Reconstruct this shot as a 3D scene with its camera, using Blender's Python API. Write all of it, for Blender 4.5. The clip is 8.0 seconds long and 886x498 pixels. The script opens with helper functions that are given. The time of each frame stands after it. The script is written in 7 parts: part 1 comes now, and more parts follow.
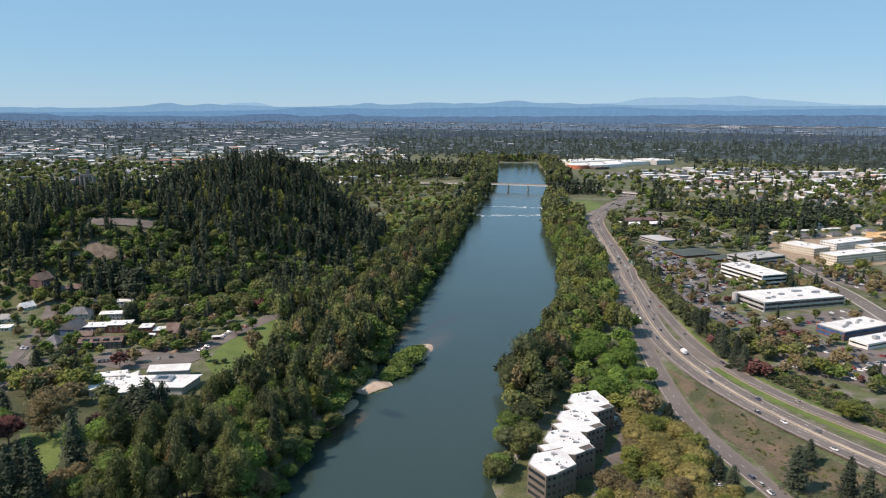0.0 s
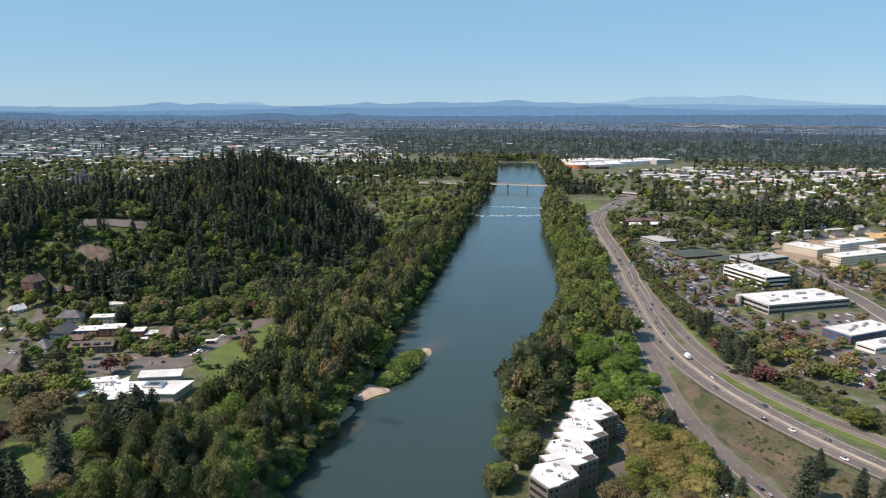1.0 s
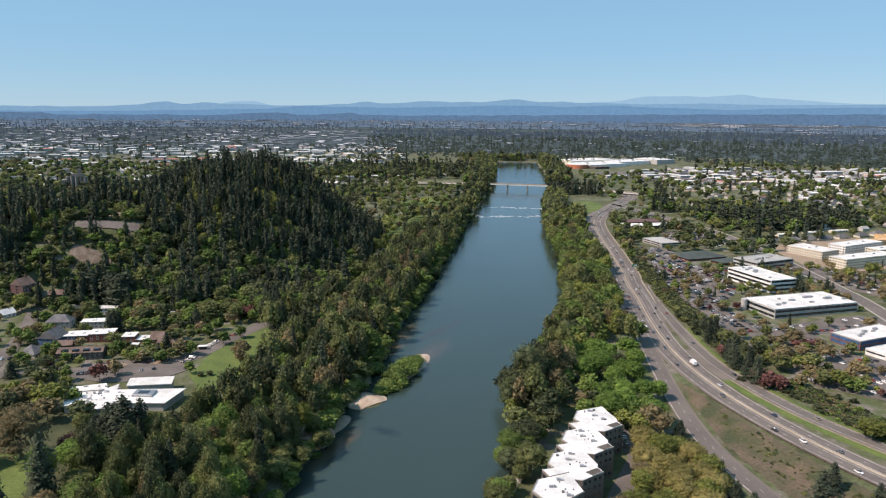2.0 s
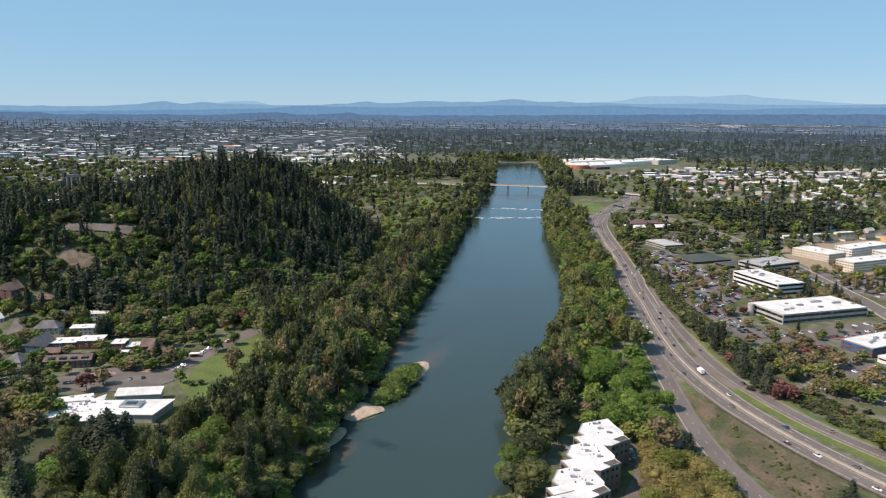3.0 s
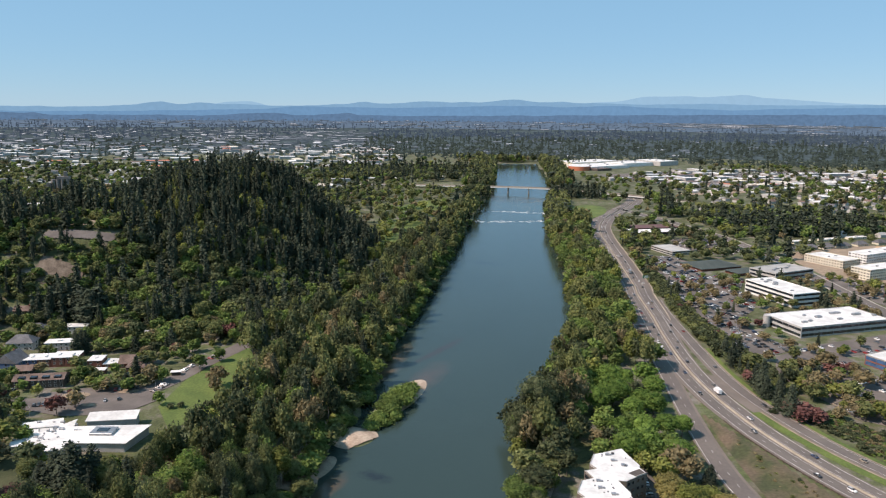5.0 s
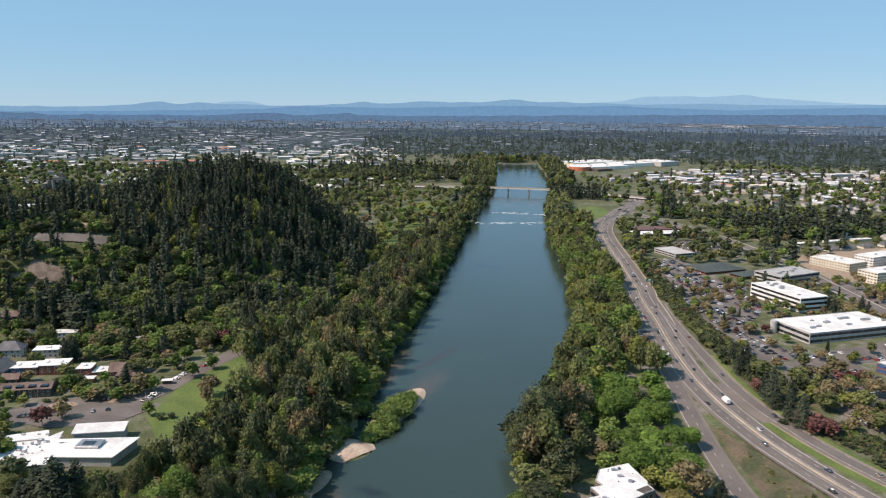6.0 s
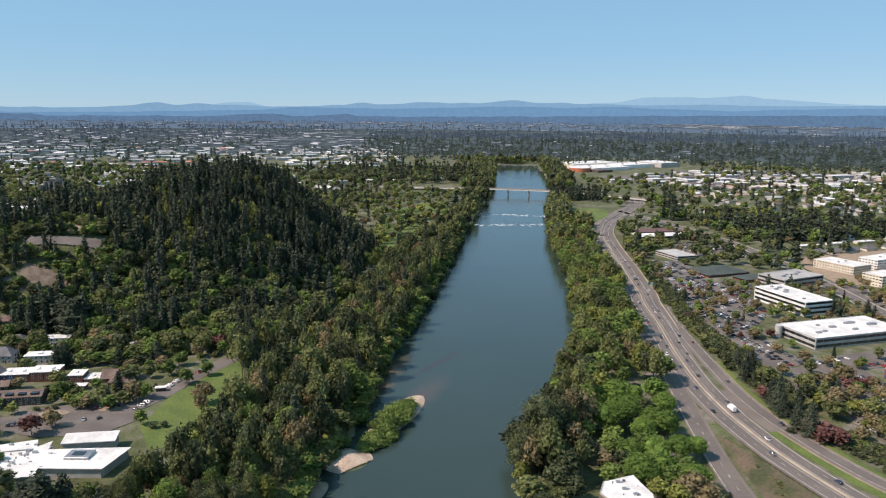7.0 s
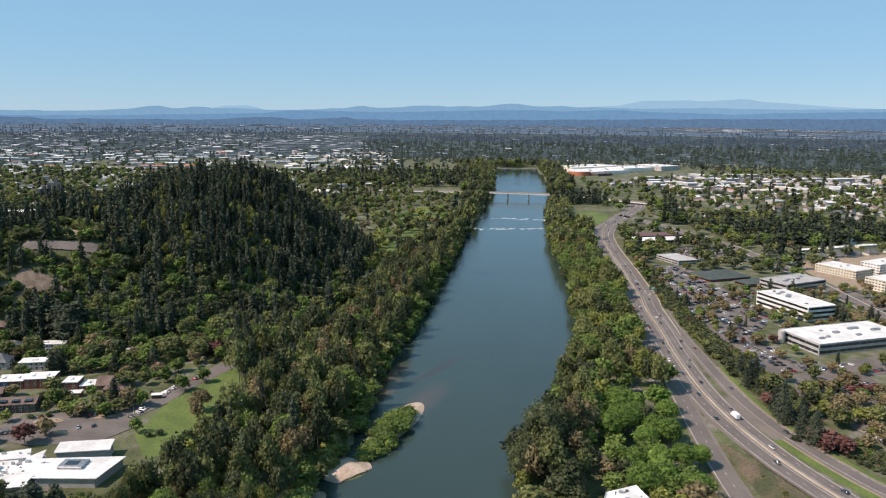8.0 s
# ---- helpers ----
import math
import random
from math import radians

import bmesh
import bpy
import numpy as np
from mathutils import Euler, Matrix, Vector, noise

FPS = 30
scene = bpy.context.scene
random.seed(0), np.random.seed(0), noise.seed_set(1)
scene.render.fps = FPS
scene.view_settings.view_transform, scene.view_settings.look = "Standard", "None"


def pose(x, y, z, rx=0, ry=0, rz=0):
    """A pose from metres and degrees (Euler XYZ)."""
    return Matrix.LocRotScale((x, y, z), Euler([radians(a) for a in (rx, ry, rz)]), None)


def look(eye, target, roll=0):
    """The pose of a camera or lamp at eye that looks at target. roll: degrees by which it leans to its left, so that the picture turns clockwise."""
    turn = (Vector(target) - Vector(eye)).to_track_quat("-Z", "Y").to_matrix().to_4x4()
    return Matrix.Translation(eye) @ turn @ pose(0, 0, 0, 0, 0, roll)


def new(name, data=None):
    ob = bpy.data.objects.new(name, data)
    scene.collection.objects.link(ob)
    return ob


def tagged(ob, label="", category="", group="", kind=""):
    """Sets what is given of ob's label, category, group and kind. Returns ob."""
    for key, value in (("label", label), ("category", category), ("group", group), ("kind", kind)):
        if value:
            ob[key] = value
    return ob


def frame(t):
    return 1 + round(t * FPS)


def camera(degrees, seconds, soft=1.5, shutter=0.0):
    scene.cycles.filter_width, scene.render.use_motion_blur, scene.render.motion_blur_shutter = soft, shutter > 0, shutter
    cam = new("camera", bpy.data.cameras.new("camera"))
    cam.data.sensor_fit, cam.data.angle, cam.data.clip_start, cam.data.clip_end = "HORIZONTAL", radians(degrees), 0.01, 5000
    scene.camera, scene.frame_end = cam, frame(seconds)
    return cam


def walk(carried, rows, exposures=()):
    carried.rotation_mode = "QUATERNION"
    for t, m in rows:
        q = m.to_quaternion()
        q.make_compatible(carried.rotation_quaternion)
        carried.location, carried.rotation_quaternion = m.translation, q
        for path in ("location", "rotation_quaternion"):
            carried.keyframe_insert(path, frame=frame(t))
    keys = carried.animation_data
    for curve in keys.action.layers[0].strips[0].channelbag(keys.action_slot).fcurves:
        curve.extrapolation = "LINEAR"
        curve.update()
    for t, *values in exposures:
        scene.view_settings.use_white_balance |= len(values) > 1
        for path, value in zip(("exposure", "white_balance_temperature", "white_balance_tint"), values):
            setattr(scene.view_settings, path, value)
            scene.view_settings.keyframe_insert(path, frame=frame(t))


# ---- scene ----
cam = camera(62, 8.0, soft=1.15)
ROWS = [
    (0, -0.84, 7.42, 188.31, -10.85, -0.47, 0.07),
    (0.5, -0.69, 13.64, 188.19, -10.88, -0.48, 0.03),
    (1, -0.54, 20.35, 188.13, -10.90, -0.49, -0.01),
    (1.5, -0.40, 27.81, 188.10, -10.92, -0.50, -0.04),
    (3, -0.01, 53.62, 188.25, -10.95, -0.52, -0.08),
    (3.5, 0.10, 62.81, 188.35, -10.92, -0.52, -0.10),
    (4, 0.20, 72.08, 188.48, -10.89, -0.53, -0.11),
    (4.5, 0.28, 81.28, 188.61, -10.91, -0.53, -0.13),
    (6, 0.43, 106.14, 189.04, -10.93, -0.53, -0.19),
    (6.5, 0.43, 112.36, 189.18, -10.92, -0.53, -0.22),
    (7, 0.42, 117.05, 189.31, -10.87, -0.53, -0.24),
    (7.5, 0.38, 120.33, 189.42, -10.81, -0.53, -0.26),
    (8, 0.31, 123.10, 189.51, -10.62, -0.53, -0.28),
]
walk(cam, [(t, pose(x, y, z, 90 + pitch, roll, yaw)) for t, x, y, z, pitch, roll, yaw in ROWS], exposures=[(0, 0.28, 6950, 25), (8, 0.28, 6950, 25)])
# ---- light ----
SUN_DIR = Vector((-0.95, -0.28, 1.10)).normalized()   # towards the sun
world = bpy.data.worlds.new("sky")
scene.world = world
world.use_nodes = True
wn, wl = world.node_tree.nodes, world.node_tree.links
sky = wn.new("ShaderNodeTexSky")
sky.sky_type, sky.sun_disc = "NISHITA", False
sky.sun_elevation = math.asin(SUN_DIR.z)
sky.sun_rotation = math.atan2(SUN_DIR.x, SUN_DIR.y)
sky.altitude, sky.air_density, sky.dust_density, sky.ozone_density = 1800, 1.0, 0.0, 5.0
wn["Background"].inputs["Strength"].default_value = 0.092
haze = wn.new("ShaderNodeMix")
haze.data_type = "RGBA"
haze.inputs[0].default_value = 0.70
haze.inputs[7].default_value = (2.12, 5.15, 7.15, 1)     # pale spring haze over the whole sky
wl.new(sky.outputs[0], haze.inputs[6])
wl.new(haze.outputs[2], wn["Background"].inputs["Color"])
sun_data = bpy.data.lights.new("sun", "SUN")
sun_data.energy, sun_data.angle, sun_data.color = 4.7, radians(0.53), (1.0, 0.91, 0.78)
new("sun", sun_data).matrix_world = look((0, 0, 900), Vector((0, 0, 900)) - SUN_DIR)

# ---- helpers of this scene ----
rng = np.random.default_rng(7)
CX, CY, CZ = 0.0, 65.0, 188.0
FAR0, FARK = 2500.0, 2330.0


def far_xyz(x, y, z):
    """The valley beyond 2.5 km is drawn in towards a rim at 4.8 km, smaller and higher in step."""
    x, y, z = (np.asarray(a, float) for a in (x, y, z))
    d = np.maximum(np.hypot(x - CX, y - CY), 1e-6)
    r = np.where(d > FAR0, FAR0 + FARK * (1 - np.exp(-np.maximum(d - FAR0, 0) / FARK)), d)
    s = r / d
    return CX + (x - CX) * s, CY + (y - CY) * s, CZ + (z - CZ) * s


def smooth(a, b, v):
    t = np.clip((v - a) / (b - a), 0, 1)
    return t * t * (3 - 2 * t)


def spline(points, step=4.0):
    """A smooth line through the points, sampled about every step metres."""
    p = np.array(points, float)
    p = np.vstack([2 * p[0] - p[1], p, 2 * p[-1] - p[-2]])
    out = []
    for a, b, c, d in zip(p[:-3], p[1:-2], p[2:-1], p[3:]):
        n = max(2, int(np.linalg.norm(c - b) / step))
        t = np.linspace(0, 1, n, endpoint=False)[:, None]
        out.append(0.5 * (2 * b + (c - a) * t + (2 * a - 5 * b + 4 * c - d) * t ** 2 + (3 * b - a - 3 * c + d) * t ** 3))
    return np.vstack([*out, p[-2:-1]])


def beside(line, off):
    """The line moved to its right by off metres (a number or one for each point)."""
    d = np.gradient(line[:, :2], axis=0)
    d /= np.maximum(np.linalg.norm(d, axis=1), 1e-6)[:, None]
    out = line.copy()
    out[:, 0] += d[:, 1] * off
    out[:, 1] -= d[:, 0] * off
    return out


def inside(poly, x, y):
    x, y = np.asarray(x, float), np.asarray(y, float)
    hit = np.zeros(x.shape, bool)
    for (x0, y0), (x1, y1) in zip(poly, poly[1:] + poly[:1]):
        if y0 != y1:
            hit ^= ((y0 > y) != (y1 > y)) & (x < (x1 - x0) * (y - y0) / (y1 - y0) + x0)
    return hit


def mesh_np(name, verts, tris, mats, slots=None, tint=None, smoothed=False):
    me = bpy.data.meshes.new(name)
    verts, tris = np.asarray(verts, np.float32), np.asarray(tris, np.int32)
    me.vertices.add(len(verts))
    me.vertices.foreach_set("co", verts.ravel())
    me.loops.add(tris.size)
    me.loops.foreach_set("vertex_index", tris.ravel())
    me.polygons.add(len(tris))
    me.polygons.foreach_set("loop_start", np.arange(0, tris.size, tris.shape[1], dtype=np.int32))
    for m in mats:
        me.materials.append(m)
    if slots is not None:
        me.polygons.foreach_set("material_index", np.asarray(slots, np.int32))
    me.polygons.foreach_set("use_smooth", np.full(len(tris), smoothed))
    if tint is not None:
        me.attributes.new("tint", "FLOAT", "POINT").data.foreach_set("value", np.asarray(tint, np.float32))
    me.update(calc_edges=True)
    return me


def part(name, data, mat, parent=None, label=""):
    """Links a bmesh or a mesh as one mesh object under a thing or a part."""
    if isinstance(data, bmesh.types.BMesh):
        me = bpy.data.meshes.new(name)
        data.normal_update()
        data.to_mesh(me)
        data.free()
        me.materials.append(mat)
        data = me
    ob = new(name, data)
    ob.parent = parent
    return tagged(ob, label)


def thing(name, label, category, group="", m=None, kind=""):
    ob = new(name)
    ob.empty_display_size = 0.5
    if m is not None:
        ob.matrix_world = m
    return tagged(ob, label, category, group, kind)


def box(bm, x0, y0, z0, x1, y1, z1, m=None, bevel=0.0):
    r = bmesh.ops.create_cube(bm, size=1)["verts"]
    t = Matrix.Translation(((x0 + x1) / 2, (y0 + y1) / 2, (z0 + z1) / 2)) @ Matrix.Diagonal((x1 - x0, y1 - y0, z1 - z0, 1))
    bmesh.ops.transform(bm, matrix=(m @ t) if m is not None else t, verts=r)
    if bevel:
        bmesh.ops.bevel(bm, geom=list({e for v in r for e in v.link_edges}), offset=bevel, segments=1, affect="EDGES")
    return bm


def boxes(*rows, bevel=0.0):
    bm = bmesh.new()
    for r in rows:
        box(bm, *r, bevel=bevel)
    return bm


def prism(poly, z0, z1):
    """An upright solid over a polygon, counted anticlockwise."""
    bm = bmesh.new()
    lo = [bm.verts.new((x, y, z0)) for x, y in poly]
    hi = [bm.verts.new((x, y, z1)) for x, y in poly]
    n = len(poly)
    bm.faces.new(hi)
    bm.faces.new(lo[::-1])
    for i in range(n):
        bm.faces.new((lo[i], lo[(i + 1) % n], hi[(i + 1) % n], hi[i]))
    return bm


def cyl(bm, x, y, z0, z1, r0, r1=None, n=8):
    r = bmesh.ops.create_cone(bm, cap_ends=True, segments=n, radius1=r0, radius2=r0 if r1 is None else r1, depth=z1 - z0)["verts"]
    bmesh.ops.translate(bm, vec=(x, y, (z0 + z1) / 2), verts=r)
    return bm


def strip(line, a, b, thick=0.12, lift=0.0):
    """A sheet along a line from a to b metres to its right."""
    p, q = beside(line, a), beside(line, b)
    n = len(line)
    z = line[:, 2] + lift if line.shape[1] > 2 else np.full(n, lift)
    top = np.vstack([np.c_[p[:, :2], z], np.c_[q[:, :2], z], np.c_[p[:, :2], z - thick], np.c_[q[:, :2], z - thick]])
    i = np.arange(n - 1)
    f = [(i, i + 1, i + n + 1), (i, i + n + 1, i + n), (i + 2 * n, i + 2 * n + 1, i + 1), (i + 2 * n, i + 1, i),
         (i + n, i + n + 1, i + 3 * n + 1), (i + n, i + 3 * n + 1, i + 3 * n)]
    tris = np.vstack([np.c_[a0, b0, c0] for a0, b0, c0 in f])
    return top, tris[:, ::-1]


# ---- materials ----
def material(name, rough=0.8, metal=0.0):
    m = bpy.data.materials.new(name)
    m.use_nodes = True
    b = m.node_tree.nodes["Principled BSDF"]
    b.inputs["Roughness"].default_value, b.inputs["Metallic"].default_value = rough, metal
    return m, m.node_tree.nodes, m.node_tree.links, b


def place(nodes, links, scale):
    g = nodes.new("ShaderNodeNewGeometry")
    n = nodes.new("ShaderNodeTexNoise")
    n.inputs["Scale"].default_value, n.inputs["Detail"].default_value = scale, 4
    links.new(g.outputs["Position"], n.inputs["Vector"])
    return n.outputs["Fac"]


def ramp(nodes, links, fac, stops, step=False):
    r = nodes.new("ShaderNodeValToRGB")
    r.color_ramp.interpolation = "CONSTANT" if step else "LINEAR"
    while len(r.color_ramp.elements) < len(stops):
        r.color_ramp.elements.new(0.5)
    for e, (p, c) in zip(r.color_ramp.elements, stops):
        e.position, e.color = p, (*c, 1)
    links.new(fac, r.inputs["Fac"])
    return r.outputs["Color"]


def mix(nodes, links, fac, a, b, mode="MIX"):
    x = nodes.new("ShaderNodeMix")
    x.data_type, x.blend_type = "RGBA", mode
    for k, v in ((0, fac), (6, a), (7, b)):
        if isinstance(v, (int, float)):
            x.inputs[k].default_value = v
        elif isinstance(v, tuple):
            x.inputs[k].default_value = (*v, 1)
        else:
            links.new(v, x.inputs[k])
    return x.outputs[2]


def bump(nodes, links, bsdf, height, strength, dist):
    b = nodes.new("ShaderNodeBump")
    b.inputs["Strength"].default_value, b.inputs["Distance"].default_value = strength, dist
    links.new(height, b.inputs["Height"])
    links.new(b.outputs["Normal"], bsdf.inputs["Normal"])


def mottled(name, a, b, big=0.05, fine=1.2, rough=0.85, relief=0.3, dist=0.1, metal=0.0, vary=0.0, grain=None):
    """A surface of two tones: broad stains and fine grain; vary: a change from object to object."""
    m, n, l, p = material(name, rough, metal)
    f1, f2 = place(n, l, big), place(n, l, fine)
    c = ramp(n, l, f1, [(0.36, a), (0.64, b)])
    grain = (0.25 if relief >= 0.3 else 0.09) if grain is None else grain
    g = ramp(n, l, f2, [(0.3, (1 - grain,) * 3), (0.7, (1 + grain,) * 3)])
    c = mix(n, l, 1.0, c, g, "MULTIPLY")
    if vary:
        o = n.new("ShaderNodeObjectInfo")
        c = mix(n, l, 1.0, c, ramp(n, l, o.outputs["Random"], [(0, (1 - vary,) * 3), (1, (1 + vary,) * 3)]), "MULTIPLY")
    l.new(c, p.inputs["Base Color"])
    bump(n, l, p, f2, relief, dist)
    return m


def leaf(name, a, b, c, attr=False, clear=0.3):
    """Foliage: a to b from tree to tree, some sprays nearer to c, each spray a little lighter or darker."""
    m, n, l, p = material(name, 0.62)
    if attr:
        t = n.new("ShaderNodeAttribute")
        t.attribute_name = "tint"
        r = t.outputs["Fac"]
    else:
        r = n.new("ShaderNodeObjectInfo").outputs["Random"]
    col = ramp(n, l, r, [(0.0, tuple(v * 0.78 for v in a)), (1.0, tuple(v * 1.12 for v in b))])
    isl = n.new("ShaderNodeNewGeometry").outputs["Random Per Island"]
    col = mix(n, l, ramp(n, l, isl, [(0.5, (0, 0, 0)), (1.0, (0.5, 0.5, 0.5))]), col, c)
    hop = n.new("ShaderNodeMath")
    hop.operation = "PINGPONG"
    hop.inputs[1].default_value = 0.13
    l.new(isl, hop.inputs[0])
    wide = n.new("ShaderNodeMath")
    wide.operation = "MULTIPLY"
    wide.inputs[1].default_value = 7.7
    l.new(hop.outputs[0], wide.inputs[0])
    col = mix(n, l, 1.0, col, ramp(n, l, wide.outputs[0], [(0.0, (0.76, 0.77, 0.80)), (1.0, (1.24, 1.23, 1.18))]), "MULTIPLY")
    col = mix(n, l, 1.0, col, ramp(n, l, place(n, l, 0.35), [(0.3, (0.74, 0.75, 0.78)), (0.7, (1.22, 1.21, 1.18))]), "MULTIPLY")
    l.new(col, p.inputs["Base Color"])
    p.inputs["Specular IOR Level"].default_value = 0.06
    tr = n.new("ShaderNodeBsdfTranslucent")
    l.new(col, tr.inputs["Color"])
    s = n.new("ShaderNodeMixShader")
    s.inputs[0].default_value = clear
    l.new(p.outputs[0], s.inputs[1])
    l.new(tr.outputs[0], s.inputs[2])
    l.new(s.outputs[0], n["Material Output"].inputs["Surface"])
    return m


def haze_glow(name, colour, part_glow=0.75, vary=0.05, grain=0.012):
    """Far distance: blue haze painted into the colour, which also glows by part_glow."""
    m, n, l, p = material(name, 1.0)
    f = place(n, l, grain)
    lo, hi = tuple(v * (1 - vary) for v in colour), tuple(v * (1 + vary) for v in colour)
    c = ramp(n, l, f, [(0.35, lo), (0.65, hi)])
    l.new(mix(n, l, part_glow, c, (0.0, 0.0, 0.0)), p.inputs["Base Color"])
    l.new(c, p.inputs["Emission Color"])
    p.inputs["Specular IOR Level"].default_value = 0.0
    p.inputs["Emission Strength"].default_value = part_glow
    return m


LEAF_COLOURS = {
    "olive": ((0.108, 0.128, 0.052), (0.165, 0.184, 0.072), (0.20, 0.214, 0.088)),
    "green": ((0.090, 0.142, 0.044), (0.142, 0.206, 0.056), (0.184, 0.238, 0.072)),
    "dark": ((0.056, 0.072, 0.040), (0.096, 0.116, 0.058), (0.126, 0.144, 0.072)),
    "bronze": ((0.172, 0.142, 0.080), (0.225, 0.184, 0.100), (0.26, 0.222, 0.118)),
    "lime": ((0.150, 0.176, 0.050), (0.212, 0.236, 0.066), (0.25, 0.262, 0.084)),
    "maple": ((0.092, 0.166, 0.038), (0.136, 0.220, 0.050), (0.180, 0.252, 0.068)),
    "maroon": ((0.13, 0.058, 0.055), (0.185, 0.092, 0.080), (0.215, 0.118, 0.100)),
    "fir": ((0.031, 0.044, 0.032), (0.057, 0.073, 0.049), (0.080, 0.095, 0.062)),
    "gold": ((0.225, 0.206, 0.076), (0.29, 0.252, 0.096), (0.32, 0.280, 0.115)),
}
LEAF = {k: leaf("leaves_" + k, *v, clear=0.12 if k == "fir" else 0.4 if k in ("lime", "bronze", "gold") else 0.3) for k, v in LEAF_COLOURS.items()}
LEAF_S = {k: leaf("foliage_" + k, *v, attr=True, clear=0.1 if k == "fir" else 0.25) for k, v in LEAF_COLOURS.items()}
BARK = mottled("bark", (0.11, 0.092, 0.074), (0.19, 0.165, 0.135), 0.5, 4, 0.9, 0.6, 0.05)
ASPHALT = mottled("asphalt", (0.112, 0.097, 0.088), (0.144, 0.124, 0.111), 0.03, 0.5, 0.9, 0.1, 0.02)
LOT = mottled("worn_asphalt", (0.098, 0.085, 0.077), (0.150, 0.131, 0.118), 0.05, 0.7, 0.92, 0.1, 0.02)
SHOULDER = mottled("old_asphalt", (0.136, 0.114, 0.098), (0.174, 0.146, 0.125), 0.04, 0.6, 0.92, 0.1, 0.02)
CONCRETE = mottled("concrete", (0.28, 0.26, 0.23), (0.36, 0.335, 0.295), 0.1, 1.5, 0.85, 0.2, 0.02)
CONCRETE_OLD = mottled("old_grey_concrete", (0.15, 0.145, 0.135), (0.21, 0.20, 0.185), 0.1, 1.5, 0.9, 0.2, 0.02)
KERB = mottled("pale_concrete", (0.27, 0.235, 0.185), (0.35, 0.31, 0.25), 0.1, 1.5, 0.85, 0.2, 0.02)
PAINT = mottled("road_paint", (0.40, 0.39, 0.37), (0.60, 0.59, 0.56), 0.2, 2.0, 0.7, 0.1, 0.01)
GRASS = mottled("lawn", (0.064, 0.102, 0.020), (0.108, 0.148, 0.031), 0.04, 0.6, 0.9, 0.5, 0.15)
# grass whose colour is darkened to hold the shade of trees
SHADE_GRASS = mottled("grass_painted_shade", (0.032, 0.044, 0.015), (0.060, 0.066, 0.028), 0.08, 0.8, 0.95, 0.6, 0.2)
MEADOW = mottled("verge_grass", (0.085, 0.110, 0.030), (0.170, 0.155, 0.065), 0.05, 0.5, 0.95, 0.6, 0.2)
SCRUB = mottled("dry_scrub_slope", (0.046, 0.055, 0.022), (0.118, 0.087, 0.058), 0.06, 0.55, 0.95, 0.8, 0.4)
GRAVEL = mottled("brown_gravel", (0.22, 0.165, 0.115), (0.30, 0.235, 0.17), 0.2, 1.5, 0.95, 0.5, 0.1)
CLEARED = mottled("cleared_brush", (0.105, 0.080, 0.058), (0.175, 0.140, 0.108), 0.15, 0.8, 0.95, 0.8, 0.4)
SAND = mottled("river_sand", (0.27, 0.20, 0.15), (0.43, 0.345, 0.265), 0.12, 1.0, 0.95, 0.4, 0.1)
WHITE_ROOF = mottled("white_membrane", (0.52, 0.52, 0.50), (0.70, 0.70, 0.68), 0.09, 0.5, 0.7, 0.1, 0.02)
TAN_WALL = mottled("tan_concrete_wall", (0.125, 0.104, 0.083), (0.158, 0.133, 0.107), 0.15, 1.2, 0.85, 0.2, 0.02)
GREY_WALL = mottled("grey_wall", (0.34, 0.335, 0.32), (0.42, 0.41, 0.39), 0.15, 1.2, 0.8, 0.2, 0.02)
WHITE_WALL = mottled("white_wall", (0.62, 0.61, 0.58), (0.74, 0.73, 0.70), 0.15, 1.2, 0.7, 0.1, 0.02, vary=0.08)
CREAM_WALL = mottled("cream_wall", (0.53, 0.49, 0.39), (0.64, 0.59, 0.48), 0.15, 1.2, 0.75, 0.1, 0.02, vary=0.1)
BRICK_WALL = mottled("red_brick_wall", (0.155, 0.060, 0.045), (0.21, 0.085, 0.06), 0.2, 2.0, 0.9, 0.3, 0.02, vary=0.12)
BLUE_WALL = mottled("blue_wall", (0.045, 0.085, 0.16), (0.06, 0.11, 0.20), 0.2, 2.0, 0.7, 0.1, 0.02)
DARK_WALL = mottled("dark_wood_wall", (0.060, 0.050, 0.044), (0.10, 0.085, 0.072), 0.2, 2.0, 0.85, 0.2, 0.02)
PLUM_WALL = mottled("plum_wall", (0.105, 0.055, 0.055), (0.14, 0.075, 0.07), 0.2, 2.0, 0.85, 0.2, 0.02)
DARK_ROOF = mottled("dark_shingle", (0.085, 0.085, 0.090), (0.14, 0.14, 0.145), 0.15, 1.5, 0.85, 0.4, 0.05, vary=0.15)
BROWN_ROOF = mottled("brown_shingle", (0.11, 0.075, 0.06), (0.17, 0.12, 0.10), 0.15, 1.5, 0.9, 0.4, 0.05, vary=0.15)
GREEN_ROOF = mottled("slate_green_roof", (0.040, 0.056, 0.052), (0.058, 0.075, 0.070), 0.1, 1.5, 0.95, 0.3, 0.05)
GREY_ROOF = mottled("grey_membrane", (0.30, 0.30, 0.29), (0.40, 0.40, 0.385), 0.06, 0.6, 0.85, 0.2, 0.02, vary=0.15)
STEEL = mottled("galvanised_steel", (0.32, 0.33, 0.34), (0.42, 0.43, 0.44), 0.5, 3.0, 0.45, 0.05, 0.01, metal=0.7)
RUSTY = mottled("weathered_wood_post", (0.07, 0.05, 0.04), (0.12, 0.09, 0.07), 0.5, 3.0, 0.9, 0.3, 0.02)
SIGN = mottled("green_sign_sheet", (0.010, 0.13, 0.075), (0.014, 0.16, 0.09), 0.5, 3.0, 0.5, 0.0, 0.01)
WOOD = mottled("fresh_timber", (0.50, 0.33, 0.17), (0.62, 0.43, 0.24), 0.2, 1.5, 0.8, 0.2, 0.02)
